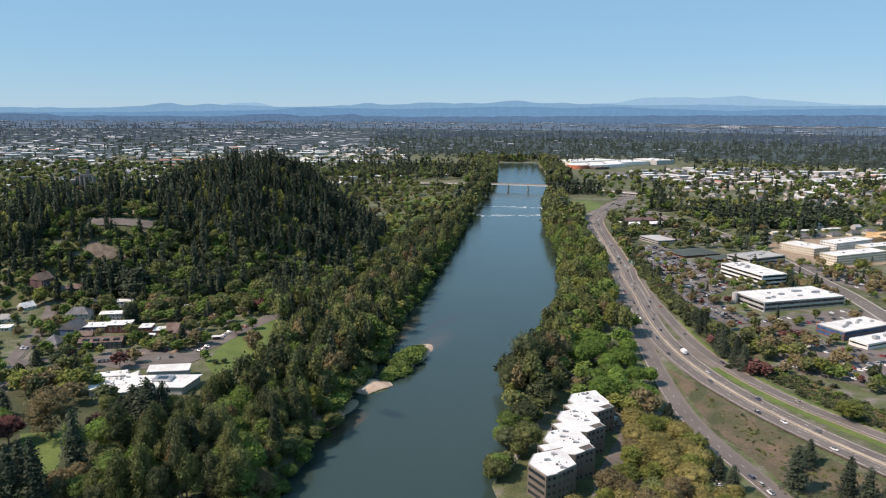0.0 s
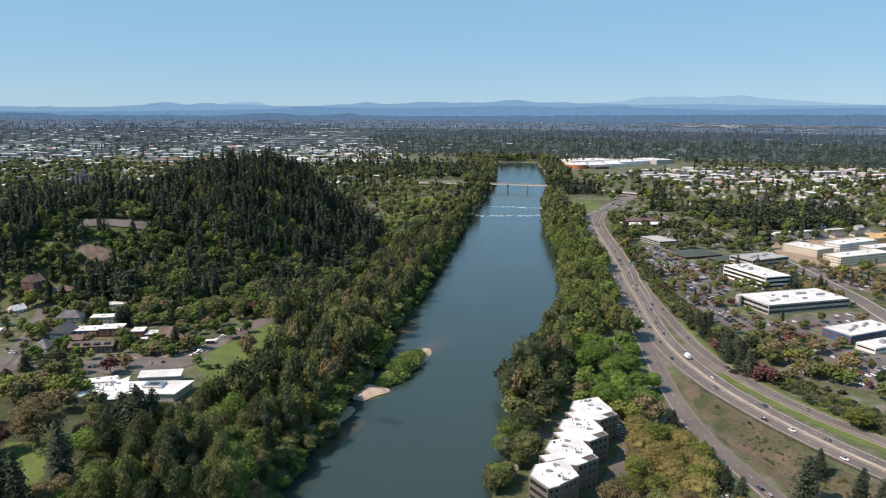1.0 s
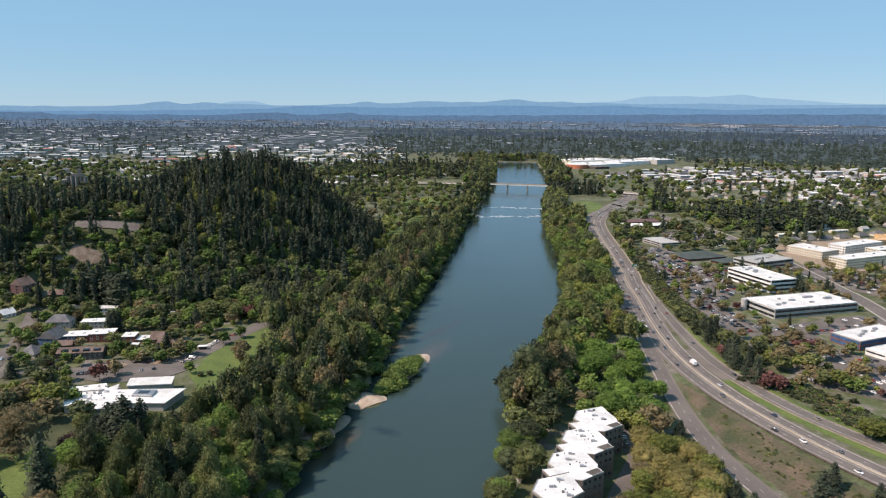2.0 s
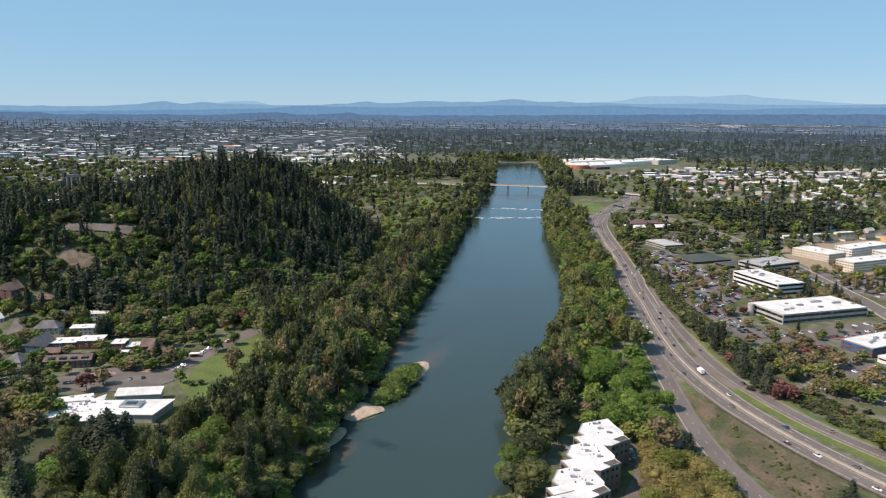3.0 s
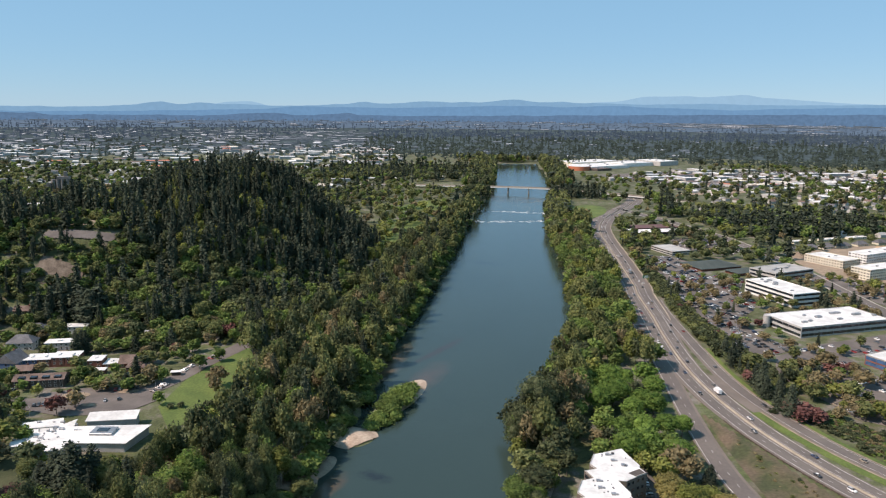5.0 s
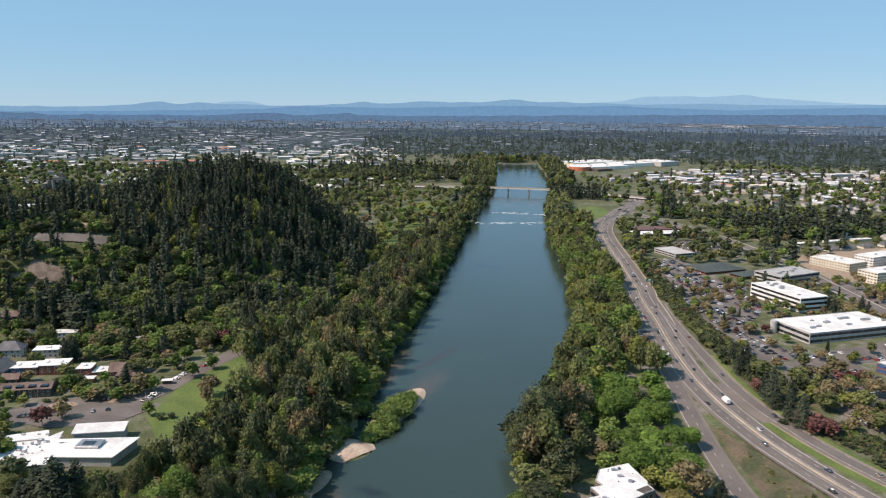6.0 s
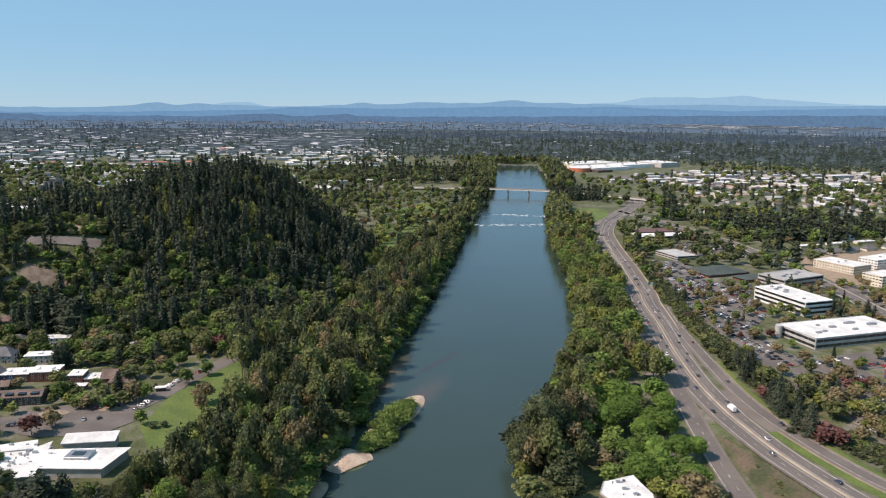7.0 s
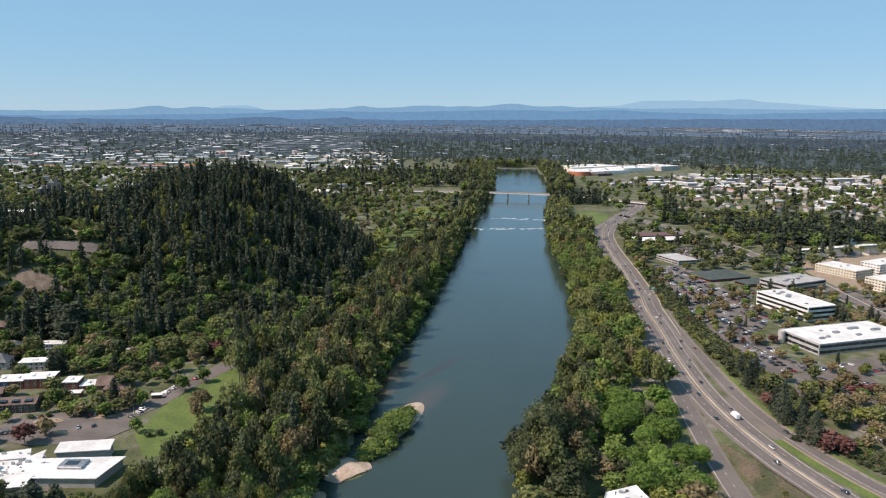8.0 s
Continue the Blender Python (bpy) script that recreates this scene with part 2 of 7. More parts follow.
TYRE = mottled("rubber", (0.018, 0.018, 0.018), (0.03, 0.03, 0.03), 0.5, 4, 0.8, 0.0, 0.01)
ORANGE = mottled("orange_red_wall", (0.42, 0.13, 0.07), (0.50, 0.17, 0.09), 0.1, 1.0, 0.8, 0.1, 0.02)


def glass_mat(name, a, rough=0.12):
    m, n, l, p = material(name, rough)
    f = place(n, l, 0.25)
    l.new(ramp(n, l, f, [(0.35, tuple(v * 0.7 for v in a)), (0.65, tuple(v * 1.3 for v in a))]), p.inputs["Base Color"])
    p.inputs["Specular IOR Level"].default_value = 0.8
    return m


GLASS = glass_mat("dark_window_glass", (0.020, 0.026, 0.032))
BLUE_GLASS = glass_mat("blue_window_glass", (0.045, 0.10, 0.20))


def car_paint(joined=False):
    m, n, l, p = material("car_paint_far" if joined else "car_paint", 0.3)
    if joined:
        o = n.new("ShaderNodeAttribute")
        o.attribute_name = "tint"
    else:
        o = n.new("ShaderNodeObjectInfo")
    c = ramp(n, l, o.outputs["Fac" if joined else "Random"], [(0.0, (0.72, 0.72, 0.71)), (0.22, (0.34, 0.345, 0.35)), (0.34, (0.020, 0.021, 0.024)), (0.58, (0.10, 0.105, 0.11)),
                                         (0.79, (0.035, 0.055, 0.105)), (0.86, (0.25, 0.022, 0.022)), (0.92, (0.26, 0.22, 0.17))], step=True)
    l.new(c, p.inputs["Base Color"])
    p.inputs["Coat Weight"].default_value = 0.4
    return m


CAR, CAR_FAR = car_paint(), car_paint(True)
WHITE_PAINT = mottled("white_vehicle_paint", (0.70, 0.70, 0.70), (0.78, 0.78, 0.78), 0.3, 2, 0.4, 0.0, 0.01)


def ground_mat():
    m, n, l, p = material("ground_cover", 0.95)
    f1, f2, f3 = (place(n, l, s) for s in (0.02, 0.09, 0.7))
    soil = ramp(n, l, f2, [(0.35, (0.040, 0.048, 0.018)), (0.52, (0.070, 0.082, 0.028)), (0.7, (0.110, 0.092, 0.058))])
    town = ramp(n, l, f2, [(0.34, (0.070, 0.095, 0.030)), (0.50, (0.100, 0.115, 0.055)), (0.60, (0.150, 0.140, 0.115)), (0.7, (0.20, 0.185, 0.165))])
    c = mix(n, l, ramp(n, l, f1, [(0.42, (0, 0, 0)), (0.58, (1, 1, 1))]), soil, town)
    c = mix(n, l, 1.0, c, ramp(n, l, f3, [(0.3, (0.7, 0.7, 0.7)), (0.7, (1.25, 1.25, 1.25))]), "MULTIPLY")
    l.new(c, p.inputs["Base Color"])
    bump(n, l, p, f3, 0.6, 0.3)
    return m


GROUND = ground_mat()


def water_mat():
    m, n, l, p = material("river_water", 0.05)
    broad = place(n, l, 0.006)
    body = ramp(n, l, broad, [(0.35, (0.026, 0.044, 0.039)), (0.65, (0.030, 0.050, 0.044))])
    # shoals, streak and weeds; a sheen (second) and a ripple line (last) painted in
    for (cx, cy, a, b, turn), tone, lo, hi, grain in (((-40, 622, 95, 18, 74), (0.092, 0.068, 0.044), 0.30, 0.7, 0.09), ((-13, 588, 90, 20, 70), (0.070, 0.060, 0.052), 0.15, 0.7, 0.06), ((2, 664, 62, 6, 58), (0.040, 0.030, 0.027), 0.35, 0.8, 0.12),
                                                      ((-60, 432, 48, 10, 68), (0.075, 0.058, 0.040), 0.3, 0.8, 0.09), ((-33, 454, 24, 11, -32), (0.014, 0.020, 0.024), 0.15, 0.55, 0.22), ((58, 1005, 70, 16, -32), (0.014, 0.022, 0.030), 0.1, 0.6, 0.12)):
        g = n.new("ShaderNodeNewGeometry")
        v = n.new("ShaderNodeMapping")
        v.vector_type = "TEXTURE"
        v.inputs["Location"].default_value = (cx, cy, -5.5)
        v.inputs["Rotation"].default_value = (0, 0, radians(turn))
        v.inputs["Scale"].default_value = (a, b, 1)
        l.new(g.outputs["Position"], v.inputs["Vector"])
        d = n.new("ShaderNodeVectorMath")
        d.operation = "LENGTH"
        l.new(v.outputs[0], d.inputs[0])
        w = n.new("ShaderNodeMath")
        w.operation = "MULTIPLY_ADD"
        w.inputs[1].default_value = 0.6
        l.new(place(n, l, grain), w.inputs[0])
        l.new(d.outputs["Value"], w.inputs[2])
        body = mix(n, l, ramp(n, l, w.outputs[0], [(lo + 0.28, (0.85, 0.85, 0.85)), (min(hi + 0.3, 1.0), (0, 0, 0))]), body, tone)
    l.new(body, p.inputs["Base Color"])
    p.inputs["IOR"].default_value = 1.33
    p.inputs["Specular IOR Level"].default_value = 0.55
    w1, w2 = place(n, l, 0.35), place(n, l, 1.6)
    s = n.new("ShaderNodeMath")
    s.operation = "ADD"
    l.new(w1, s.inputs[0])
    l.new(w2, s.inputs[1])
    bump(n, l, p, s.outputs[0], 0.18, 0.4)
    return m


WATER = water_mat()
# distance haze painted in: bluer, stronger glowing tones the farther the band
FAR_WOODS = [haze_glow("hazed_woods_near", (0.048, 0.069, 0.060), 0.5, 0.3, 0.02), haze_glow("hazed_woods_mid", (0.056, 0.086, 0.116), 0.6, 0.25, 0.02), haze_glow("far_woods_air", (0.088, 0.135, 0.185), 0.75, 0.15)]
FAR_GROUND = [haze_glow("hazed_plain", (0.062, 0.090, 0.098), 0.45, 0.3, 0.02), haze_glow("far_plain_air", (0.098, 0.155, 0.215), 0.75, 0.15, 0.02)]
FOAM = mottled("white_water", (0.35, 0.40, 0.42), (0.62, 0.65, 0.66), 0.3, 0.9, 0.6, 0.6, 0.3)
# ---- the lie of the land ----
BANK_Y = [-600, 200, 348, 450, 490, 552, 679, 790, 950, 1225, 1500, 1734, 2000, 2300, 2640, 3200]
BANK_L = [-150, -96, -82, -61, -58, -44, -33, -13, 7, 39, 78, 112, 142, 165, 186, 150]
BANK_R = [-30, -8, 18, 35, 42, 64, 108, 128, 146, 168, 202, 244, 284, 312, 334, 300]
MEDIAN = spline([(290, 290), (262, 336), (240, 378), (222, 414), (206, 454), (193.8, 496), (188, 531), (185, 560), (184, 600), (186.5, 645), (191.5, 697),
                 (198, 750), (205, 824), (211.5, 866), (218, 930), (226, 1004), (232, 1068), (242, 1164), (254, 1245), (268, 1302), (292, 1372), (344, 1482), (386, 1569), (411, 1643), (409, 1698), (391, 1744)])
EXIT = spline([(320, 300), (290, 357), (260, 412), (243, 443), (231, 468), (221, 496), (213, 528), (207.5, 560), (205.5, 600), (207, 645), (209.5, 690), (213.5, 760), (219, 810)])
RAMP = spline([(190, 250, -4), (180, 305, -4), (171, 350, -4), (165, 382, -4), (160, 409, -4), (157, 437, -3.9), (156, 465, -3.3), (157, 500, -1.8), (161, 550, -0.4), (168, 612, 0), (176, 690, 0), (184, 760, 0)])
ARTERIAL = spline([(385, 520), (400, 600), (413, 675), (424, 760), (426, 811), (430, 902), (434, 1014), (427, 1156), (405, 1274), (372, 1390), (340, 1500)])
STREET = spline([(-270, 400), (-298, 474), (-322, 530), (-337, 590), (-356, 645), (-376, 692), (-400, 730)])
CLOSE = spline([(-322, 524), (-292, 534), (-262, 536), (-236, 540), (-205, 546), (-186, 575), (-176, 606), (-162, 640), (-152, 664)])
VIADUCT = spline([(-330, 1905), (-180, 1880), (-20, 1835), (118, 1797), (190, 1780), (262, 1757), (330, 1722), (420, 1660), (520, 1610)], 8)
ROADS = [(MEDIAN, 20), (EXIT, 9), (RAMP[:, :2], 9), (ARTERIAL, 10), (STREET, 5.5), (CLOSE, 8)]


def banks(y):
    return np.interp(y, BANK_Y, BANK_L), np.interp(y, BANK_Y, BANK_R)


def wander(x, y, size, seed=0.0):
    """Soft unevenness from a few crossing waves."""
    a, b = x / size + seed, y / size + 1.7 * seed
    return (np.sin(1.3 * a + 0.7 * b) + np.sin(-0.9 * a + 1.6 * b + 1.1) + np.sin(2.3 * a + 1.9 * b + 2.4) * 0.5) / 2.5


def ground_z(x, y):
    x, y = np.asarray(x, float), np.asarray(y, float)
    xl, xr = banks(y)
    d = np.maximum(xl - x, x - xr) + 4 * wander(x, y, 11)
    d = np.maximum(d, (y - 2690) / 3)
    z = -9.0 + 9.0 * smooth(-3, 13, d)
    # the low ground between the river and the motorway embankment
    edge = np.interp(y, [250, 350, 414, 454, 496, 540], [282, 228, 200, 186, 174, 168])
    drop = np.interp(y, [430, 450, 465, 485, 500, 525, 550, 580, 612, 640], [3.9, 3.85, 3.6, 2.9, 2.25, 1.3, 0.65, 0.35, 0.2, 0.0])
    wide = np.interp(y, [400, 450, 500, 540, 620], [20, 16, 9, 3, 1])
    edge = np.where(y > 540, 176 + (y - 540) * 0.13, edge)
    z = z - drop * smooth(0, 1, (edge - x) / wide) * smooth(-40, 0, x - xr)
    # the butte and its shoulder
    dx, dy = x + 250, y - 985
    r = np.hypot(dx / np.where(dx < 0, 250, 178), dy / np.where(dy < 0, 315, 260)) + 0.04 * wander(x, y, 40, 2)
    top = 93 * smooth(1.0, 0.12, r)
    dx, dy = x + 385, y - 850
    r = np.hypot(dx / 205, dy / np.where(dy < 0, 165, 170)) + 0.04 * wander(x, y, 35, 5)
    z = z + np.maximum(top, 70 * smooth(1.0, 0.30, r))
    # sandbar and wooded islet
    bar = np.exp(-(((x + 25) * 0.93 + (y - 562) * -0.36) / 10) ** 2 - (((x + 25) * 0.36 + (y - 562) * 0.93) / 34) ** 2)
    beach = np.exp(-((x + 50) / 14) ** 2 - ((y - 501) / 15) ** 2)
    beach = np.maximum(beach, 0.60 * np.exp(-((x + 64 - 0.3 * (y - 462)) / 9) ** 2 - ((y - 462) / 20) ** 2))
    z = np.maximum(z, -8.5 + 5.4 * np.maximum(bar, beach * 0.9) ** 0.6)
    far = np.hypot(x - CX, y - CY)
    z = z + wander(x, y, 60, 3) * 0.1 * smooth(300, 900, far) - 0.2
    return z + 14 * wander(x, y, 2600, 1) * smooth(4500, 9000, far)


def build_ground():
    ang = np.radians(np.r_[np.arange(-180, -44, 4), np.arange(-44, 44, 0.45), np.arange(44, 180, 4)])
    rad = np.r_[np.arange(0, 250, 25), np.arange(250, 1300, 8), np.arange(1300, 2600, 14), np.geomspace(2600, 13500, 50)]
    rr, aa = np.meshgrid(rad, ang, indexing="ij")
    x, y = CX + rr * np.sin(aa), CY + rr * np.cos(aa)
    v = np.stack(far_xyz(x, y, ground_z(x, y)), -1).reshape(-1, 3)
    n = len(ang)
    i, j = np.meshgrid(np.arange(len(rad) - 1), np.arange(n), indexing="ij")
    i, j = i.ravel(), j.ravel()
    k = (j + 1) % n
    q = np.c_[i * n + j, i * n + k, (i + 1) * n + k, (i + 1) * n + j]
    far = rad[i]
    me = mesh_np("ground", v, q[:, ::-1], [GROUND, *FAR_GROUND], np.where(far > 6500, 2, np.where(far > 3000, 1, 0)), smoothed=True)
    tagged(new("ground", me), "valley floor of grass, soil and paving with a wooded butte", "ground", kind="structure")


build_ground()


def build_water():
    y = np.r_[np.arange(-600, 3200, 12)]
    xl, xr = banks(y)
    v = np.vstack([np.stack(far_xyz(a, y, np.full(len(y), -5.5)), -1) for a in (xl - 16, xl * 0.7 + xr * 0.3, xl * 0.3 + xr * 0.7, xr + 16)])
    n, i = len(y), np.arange(len(y) - 1)
    q = np.vstack([np.c_[i + k * n, i + (k + 1) * n, i + (k + 1) * n + 1, i + k * n + 1] for k in range(3)])
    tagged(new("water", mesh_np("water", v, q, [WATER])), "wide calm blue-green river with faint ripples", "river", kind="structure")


build_water()


def drape(name, poly, mat, step, lift, label, category, kind="structure"):
    """A sheet that follows the ground inside a polygon."""
    p = np.array(poly)
    xs, ys = np.arange(p[:, 0].min(), p[:, 0].max() + step, step), np.arange(p[:, 1].min(), p[:, 1].max() + step, step)
    gx, gy = np.meshgrid(xs, ys)
    ok = inside(poly, gx, gy)
    v = np.c_[gx.ravel(), gy.ravel(), (ground_z(gx, gy) + lift).ravel()]
    n = len(xs)
    full = ok[:-1, :-1] & ok[1:, :-1] & ok[:-1, 1:] & ok[1:, 1:]
    r, c = np.nonzero(full)
    q = np.c_[r * n + c, r * n + c + 1, (r + 1) * n + c + 1, (r + 1) * n + c]
    return tagged(new(name, mesh_np(name, v, q, [mat], smoothed=True)), label, category, kind=kind)


def slab(name, poly, mat, z, label, category, thick=0.4):
    a = sum(x0 * y1 - x1 * y0 for (x0, y0), (x1, y1) in zip(poly, poly[1:] + poly[:1]))
    ob = part(name, prism(poly if a > 0 else poly[::-1], z - thick, z), mat)
    return tagged(ob, label, category, kind="structure")


def ellipse(cx, cy, a, b, turn=0.0, n=28, rough=0.0):
    t = np.linspace(0, 2 * math.pi, n, endpoint=False)
    k = 1 + rough * np.sin(3 * t + cx) + rough * 0.6 * np.sin(7 * t + cy)
    u, v = a * np.cos(t) * k, b * np.sin(t) * k
    c, s = math.cos(radians(turn)), math.sin(radians(turn))
    return [(float(cx + p * c - q * s), float(cy + p * s + q * c)) for p, q in zip(u, v)]


# paved and planted ground
CORNER = [(-298, 476), (-242, 478), (-194, 416), (-182, 387), (-183, 350), (-190, 330), (-330, 330), (-345, 430)]
drape("sandbar", [(-70, 474), (-60, 476), (-51, 485), (-40, 495), (-31, 507), (-34, 513), (-45, 512), (-54, 518), (-66, 520), (-72, 500)], SAND, 0.8, 0.55, "pale bare sandbar at the river's edge", "sandbar")
drape("shore", [(-84, 430), (-66, 430), (-54, 462), (-48, 482), (-58, 486), (-72, 490), (-80, 460)], GRAVEL, 0.8, 0.5, "brown gravel shore under bankside bushes", "shore")
drape("sandbar", ellipse(-25, 560, 44, 12, 68.5, rough=0.05), SAND, 0.8, 0.55, "narrow sandy spit beside a shrubby islet", "sandbar")
drape("embankment", [(166, 535), (172, 516), (183, 482), (192, 448), (204, 412), (218, 380), (240, 340), (262, 300), (205, 300), (186, 345), (174, 385), (167, 420), (164.5, 470), (165.5, 510)],
      SCRUB, 2.0, 0.22, "dry scrubby embankment below the motorway", "embankment")
drape("hill_car_park", [(-378, 774), (-314, 788), (-313, 800), (-376, 789)], LOT, 0.8, 1.2, "grey car park cut into the hillside", "car park")
drape("bare_slope", [(-380, 806), (-340, 812), (-350, 838), (-372, 850)], GRAVEL, 2.0, 1.0, "tan dry grass slope on the hill", "slope")
drape("bare_slope", [(-372, 742), (-330, 734), (-326, 756), (-368, 762)], CLEARED, 1.2, 1.0, "brown cleared brush on the hillside", "slope")
slab("lawn", [(-178, 532), (-160, 500), (-128, 520), (-132, 600), (-148, 650), (-158, 640), (-166, 610), (-176, 580)], GRASS, 0.03, "mown park lawn beside the car park", "lawn")
slab("lawn", [(-246, 408), (-224, 412), (-210, 386), (-198, 355), (-206, 355), (-232, 386)], GRASS, 0.10, "small mown lawn among trees", "lawn")
drape("lawn", [(176, 372), (186, 345), (205, 320), (240, 320), (228, 352), (208, 390), (196, 398), (184, 396)], SCRUB, 1.5, 0.5, "rough grass below the embankment", "lawn")
# dark sheet laid over the corner as painted tree shade
slab("park_ground", CORNER, SHADE_GRASS, 0.06, "rough grass and bark coloured dark as tree shade", "lawn")
slab("lawn", ellipse(262, 1440, 42, 105, -22), GRASS, 0.10, "green grass field beside the motorway bend", "lawn")
slab("lawn", ellipse(-70, 1200, 45, 130, -8), GRASS, 0.10, "park lawn with scattered trees", "lawn")
slab("lawn", ellipse(-25, 1480, 50, 130, -12), GRASS, 0.10, "park lawn with scattered trees", "lawn")
LOTS = [
    [(228, 655), (262, 640), (286, 655), (276, 690), (272, 735), (300, 770), (316, 800), (318, 845), (345, 905), (300, 925), (318, 985), (300, 1035), (262, 1030), (244, 930), (234, 850), (228, 760)],
    [(246, 600), (262, 520), (300, 490), (345, 500), (372, 560), (318, 590), (318, 640), (400, 660), (408, 688), (390, 700), (300, 664), (262, 636)],
    [(322, 1060), (385, 1040), (415, 1080), (395, 1170), (340, 1160)],
    [(455, 760), (520, 790), (480, 900), (440, 930), (438, 800)],
]
for lot in LOTS:
    slab("car_park", lot, LOT, 0.06, "worn asphalt car park with tree islands", "car park")
slab("car_park", [(92, 330), (146, 336), (146, 400), (120, 412), (112, 470), (100, 470), (106, 420), (86, 380), (72, 340)], LOT, -3.85, "asphalt car park behind the apartments", "car park")
for bed in (ellipse(-238, 549, 9, 4.5, 5), ellipse(-207, 557, 7, 3.5, 10), ellipse(-222, 533, 5, 2.5, 0)):
    slab("planting_bed", bed, GRAVEL, 0.32, "kerbed planting bed of bark and shrubs in the forecourt", "planting bed")
slab("car_park", [(-262, 526), (-232, 516), (-196, 520), (-180, 545), (-196, 566), (-238, 562), (-262, 552)], LOT, 0.10, "asphalt forecourt with planted island", "car park")


# ---- roads ----
def road(name, label, line, lanes, category="road"):
    """lanes: rows of part name, material, from, to, lift."""
    e = thing(name, label, category, kind="structure")
    for pname, mat, a, b, lift in lanes:
        part(pname, mesh_np(pname, *strip(line, a, b, 0.5 if lift < 0.1 else 0.02, lift), [mat]), mat, e)
    return e


def dashes(parent, line, off, start, stop, lift=0.1):
    """Painted dashes of 3 m every 12.2 m."""
    p = beside(line, off)
    s = np.r_[0, np.cumsum(np.linalg.norm(np.diff(p[:, :2], axis=0), axis=1))]
    v, f = [], []
    for a in np.arange(s[0] + start, min(s[-1], stop), 12.19):
        q = np.array([[np.interp(u, s, p[:, k]) for k in range(p.shape[1])] for u in (a, a + 3.05)])
        d = (q[1] - q[0])[:2] / np.linalg.norm((q[1] - q[0])[:2])
        w = np.array([d[1], -d[0]]) * 0.11
        zz = (q[:, 2] if q.shape[1] > 2 else np.zeros(2)) + lift
        n = len(v)
        v += [(*(q[0, :2] - w), zz[0]), (*(q[0, :2] + w), zz[0]), (*(q[1, :2] + w), zz[1]), (*(q[1, :2] - w), zz[1])]
        f.append((n, n + 1, n + 2, n + 3))
    part("lane_dashes", mesh_np("lane_dashes", v, f, [PAINT]), PAINT, parent)


RIGHT = np.interp(MEDIAN[:, 1], [300, 540, 620, 700, 780, 880, 1500, 1900], [12.5, 10.0, 10.8, 13, 15.4, 17.5, 17.5, 14])
LEFT = np.interp(MEDIAN[:, 1], [300, 500, 600, 680, 760, 900, 1200, 1900], [-13, -13, -13.5, -15, -17, -20, -18, -14])
motorway = road("motorway", "grey asphalt motorway with two carriageways curving along the river", MEDIAN, [
    ("carriageway", SHOULDER, LEFT, RIGHT, 0.02),
    ("carriageway", ASPHALT, -10.3, -2.3, 0.06),
    ("carriageway", ASPHALT, 2.3, RIGHT - 1.8, 0.06),
    ("edge_line", PAINT, -10.5, -10.25, 0.10), ("edge_line", PAINT, -2.5, -2.3, 0.10),
    ("edge_line", PAINT, 2.3, 2.5, 0.10), ("edge_line", PAINT, 9.3, 9.6, 0.10)])
dashes(motorway, MEDIAN, -6.4, 3, 1700)
dashes(motorway, MEDIAN, 5.9, 7, 1700)
exit_road = road("slip_road", "asphalt slip road with pale shoulder beside a grass strip", EXIT, [
    ("carriageway", SHOULDER, -6.2, 5.6, 0.04), ("carriageway", ASPHALT, -3.4, 4.2, 0.08), ("edge_line", PAINT, -3.6, -3.4, 0.12), ("edge_line", PAINT, 4.2, 4.35, 0.12)])
ramp_road = road("on_ramp", "asphalt ramp climbing beside riverside trees to the motorway", RAMP, [
    ("carriageway", SHOULDER, -6.6, 6.8, 0.03), ("carriageway", ASPHALT, -5.4, 5.0, 0.07), ("edge_line", PAINT, -5.6, -5.35, 0.11)])
dashes(ramp_road, RAMP, 0.4, 0, 900, 0.11)
verge = road("verge", "green grass strip between motorway and slip road", EXIT[(EXIT[:, 1] < 532)], [("grass", GRASS, -13.5, -7.4, 0.03), ("gravel_edge", GRAVEL, -7.6, -6.0, 0.035)], "verge")
road("verge", "bare brown earth between motorway and slip road", EXIT[(EXIT[:, 1] >= 530) & (EXIT[:, 1] < 600)], [("bare_earth", SHOULDER, -12.0, -6.0, 0.026)], "verge")
verge2 = road("verge", "green grass strip beside the slip road", EXIT[(EXIT[:, 1] < 660)], [("grass", GRASS, 6.3, 10.0, 0.03), ("gravel_edge", GRAVEL, 5.5, 6.5, 0.035)], "verge")
arterial = road("street", "wide tree-lined city street", ARTERIAL, [("carriageway", ASPHALT, -7.5, 7.5, 0.06), ("pavement", CONCRETE, -10.0, -7.8, 0.16), ("pavement", CONCRETE, 7.8, 10.0, 0.16)])
dashes(arterial, ARTERIAL, 0, 0, 2000)
road("street", "quiet residential street of worn asphalt", STREET, [("carriageway", LOT, -4.8, 4.8, 0.08), ("pavement", LOT, 5.6, 6.8, 0.14)])
road("footpath", "pale concrete riverside footpath beside the apartments", np.array([(p[0], p[1], float(ground_z(*p)) + 0.15) for p in spline([(66, 466), (63.6, 454), (57.9, 437.7), (51.7, 418.6), (45, 401), (40.3, 390), (35, 376)])]), [("paving", CONCRETE, -1.5, 1.5, 0.05)], "footpath")
road("street", "curving park lane with parking bays", CLOSE, [("carriageway", LOT, -7.5, 7.5, 0.12)])


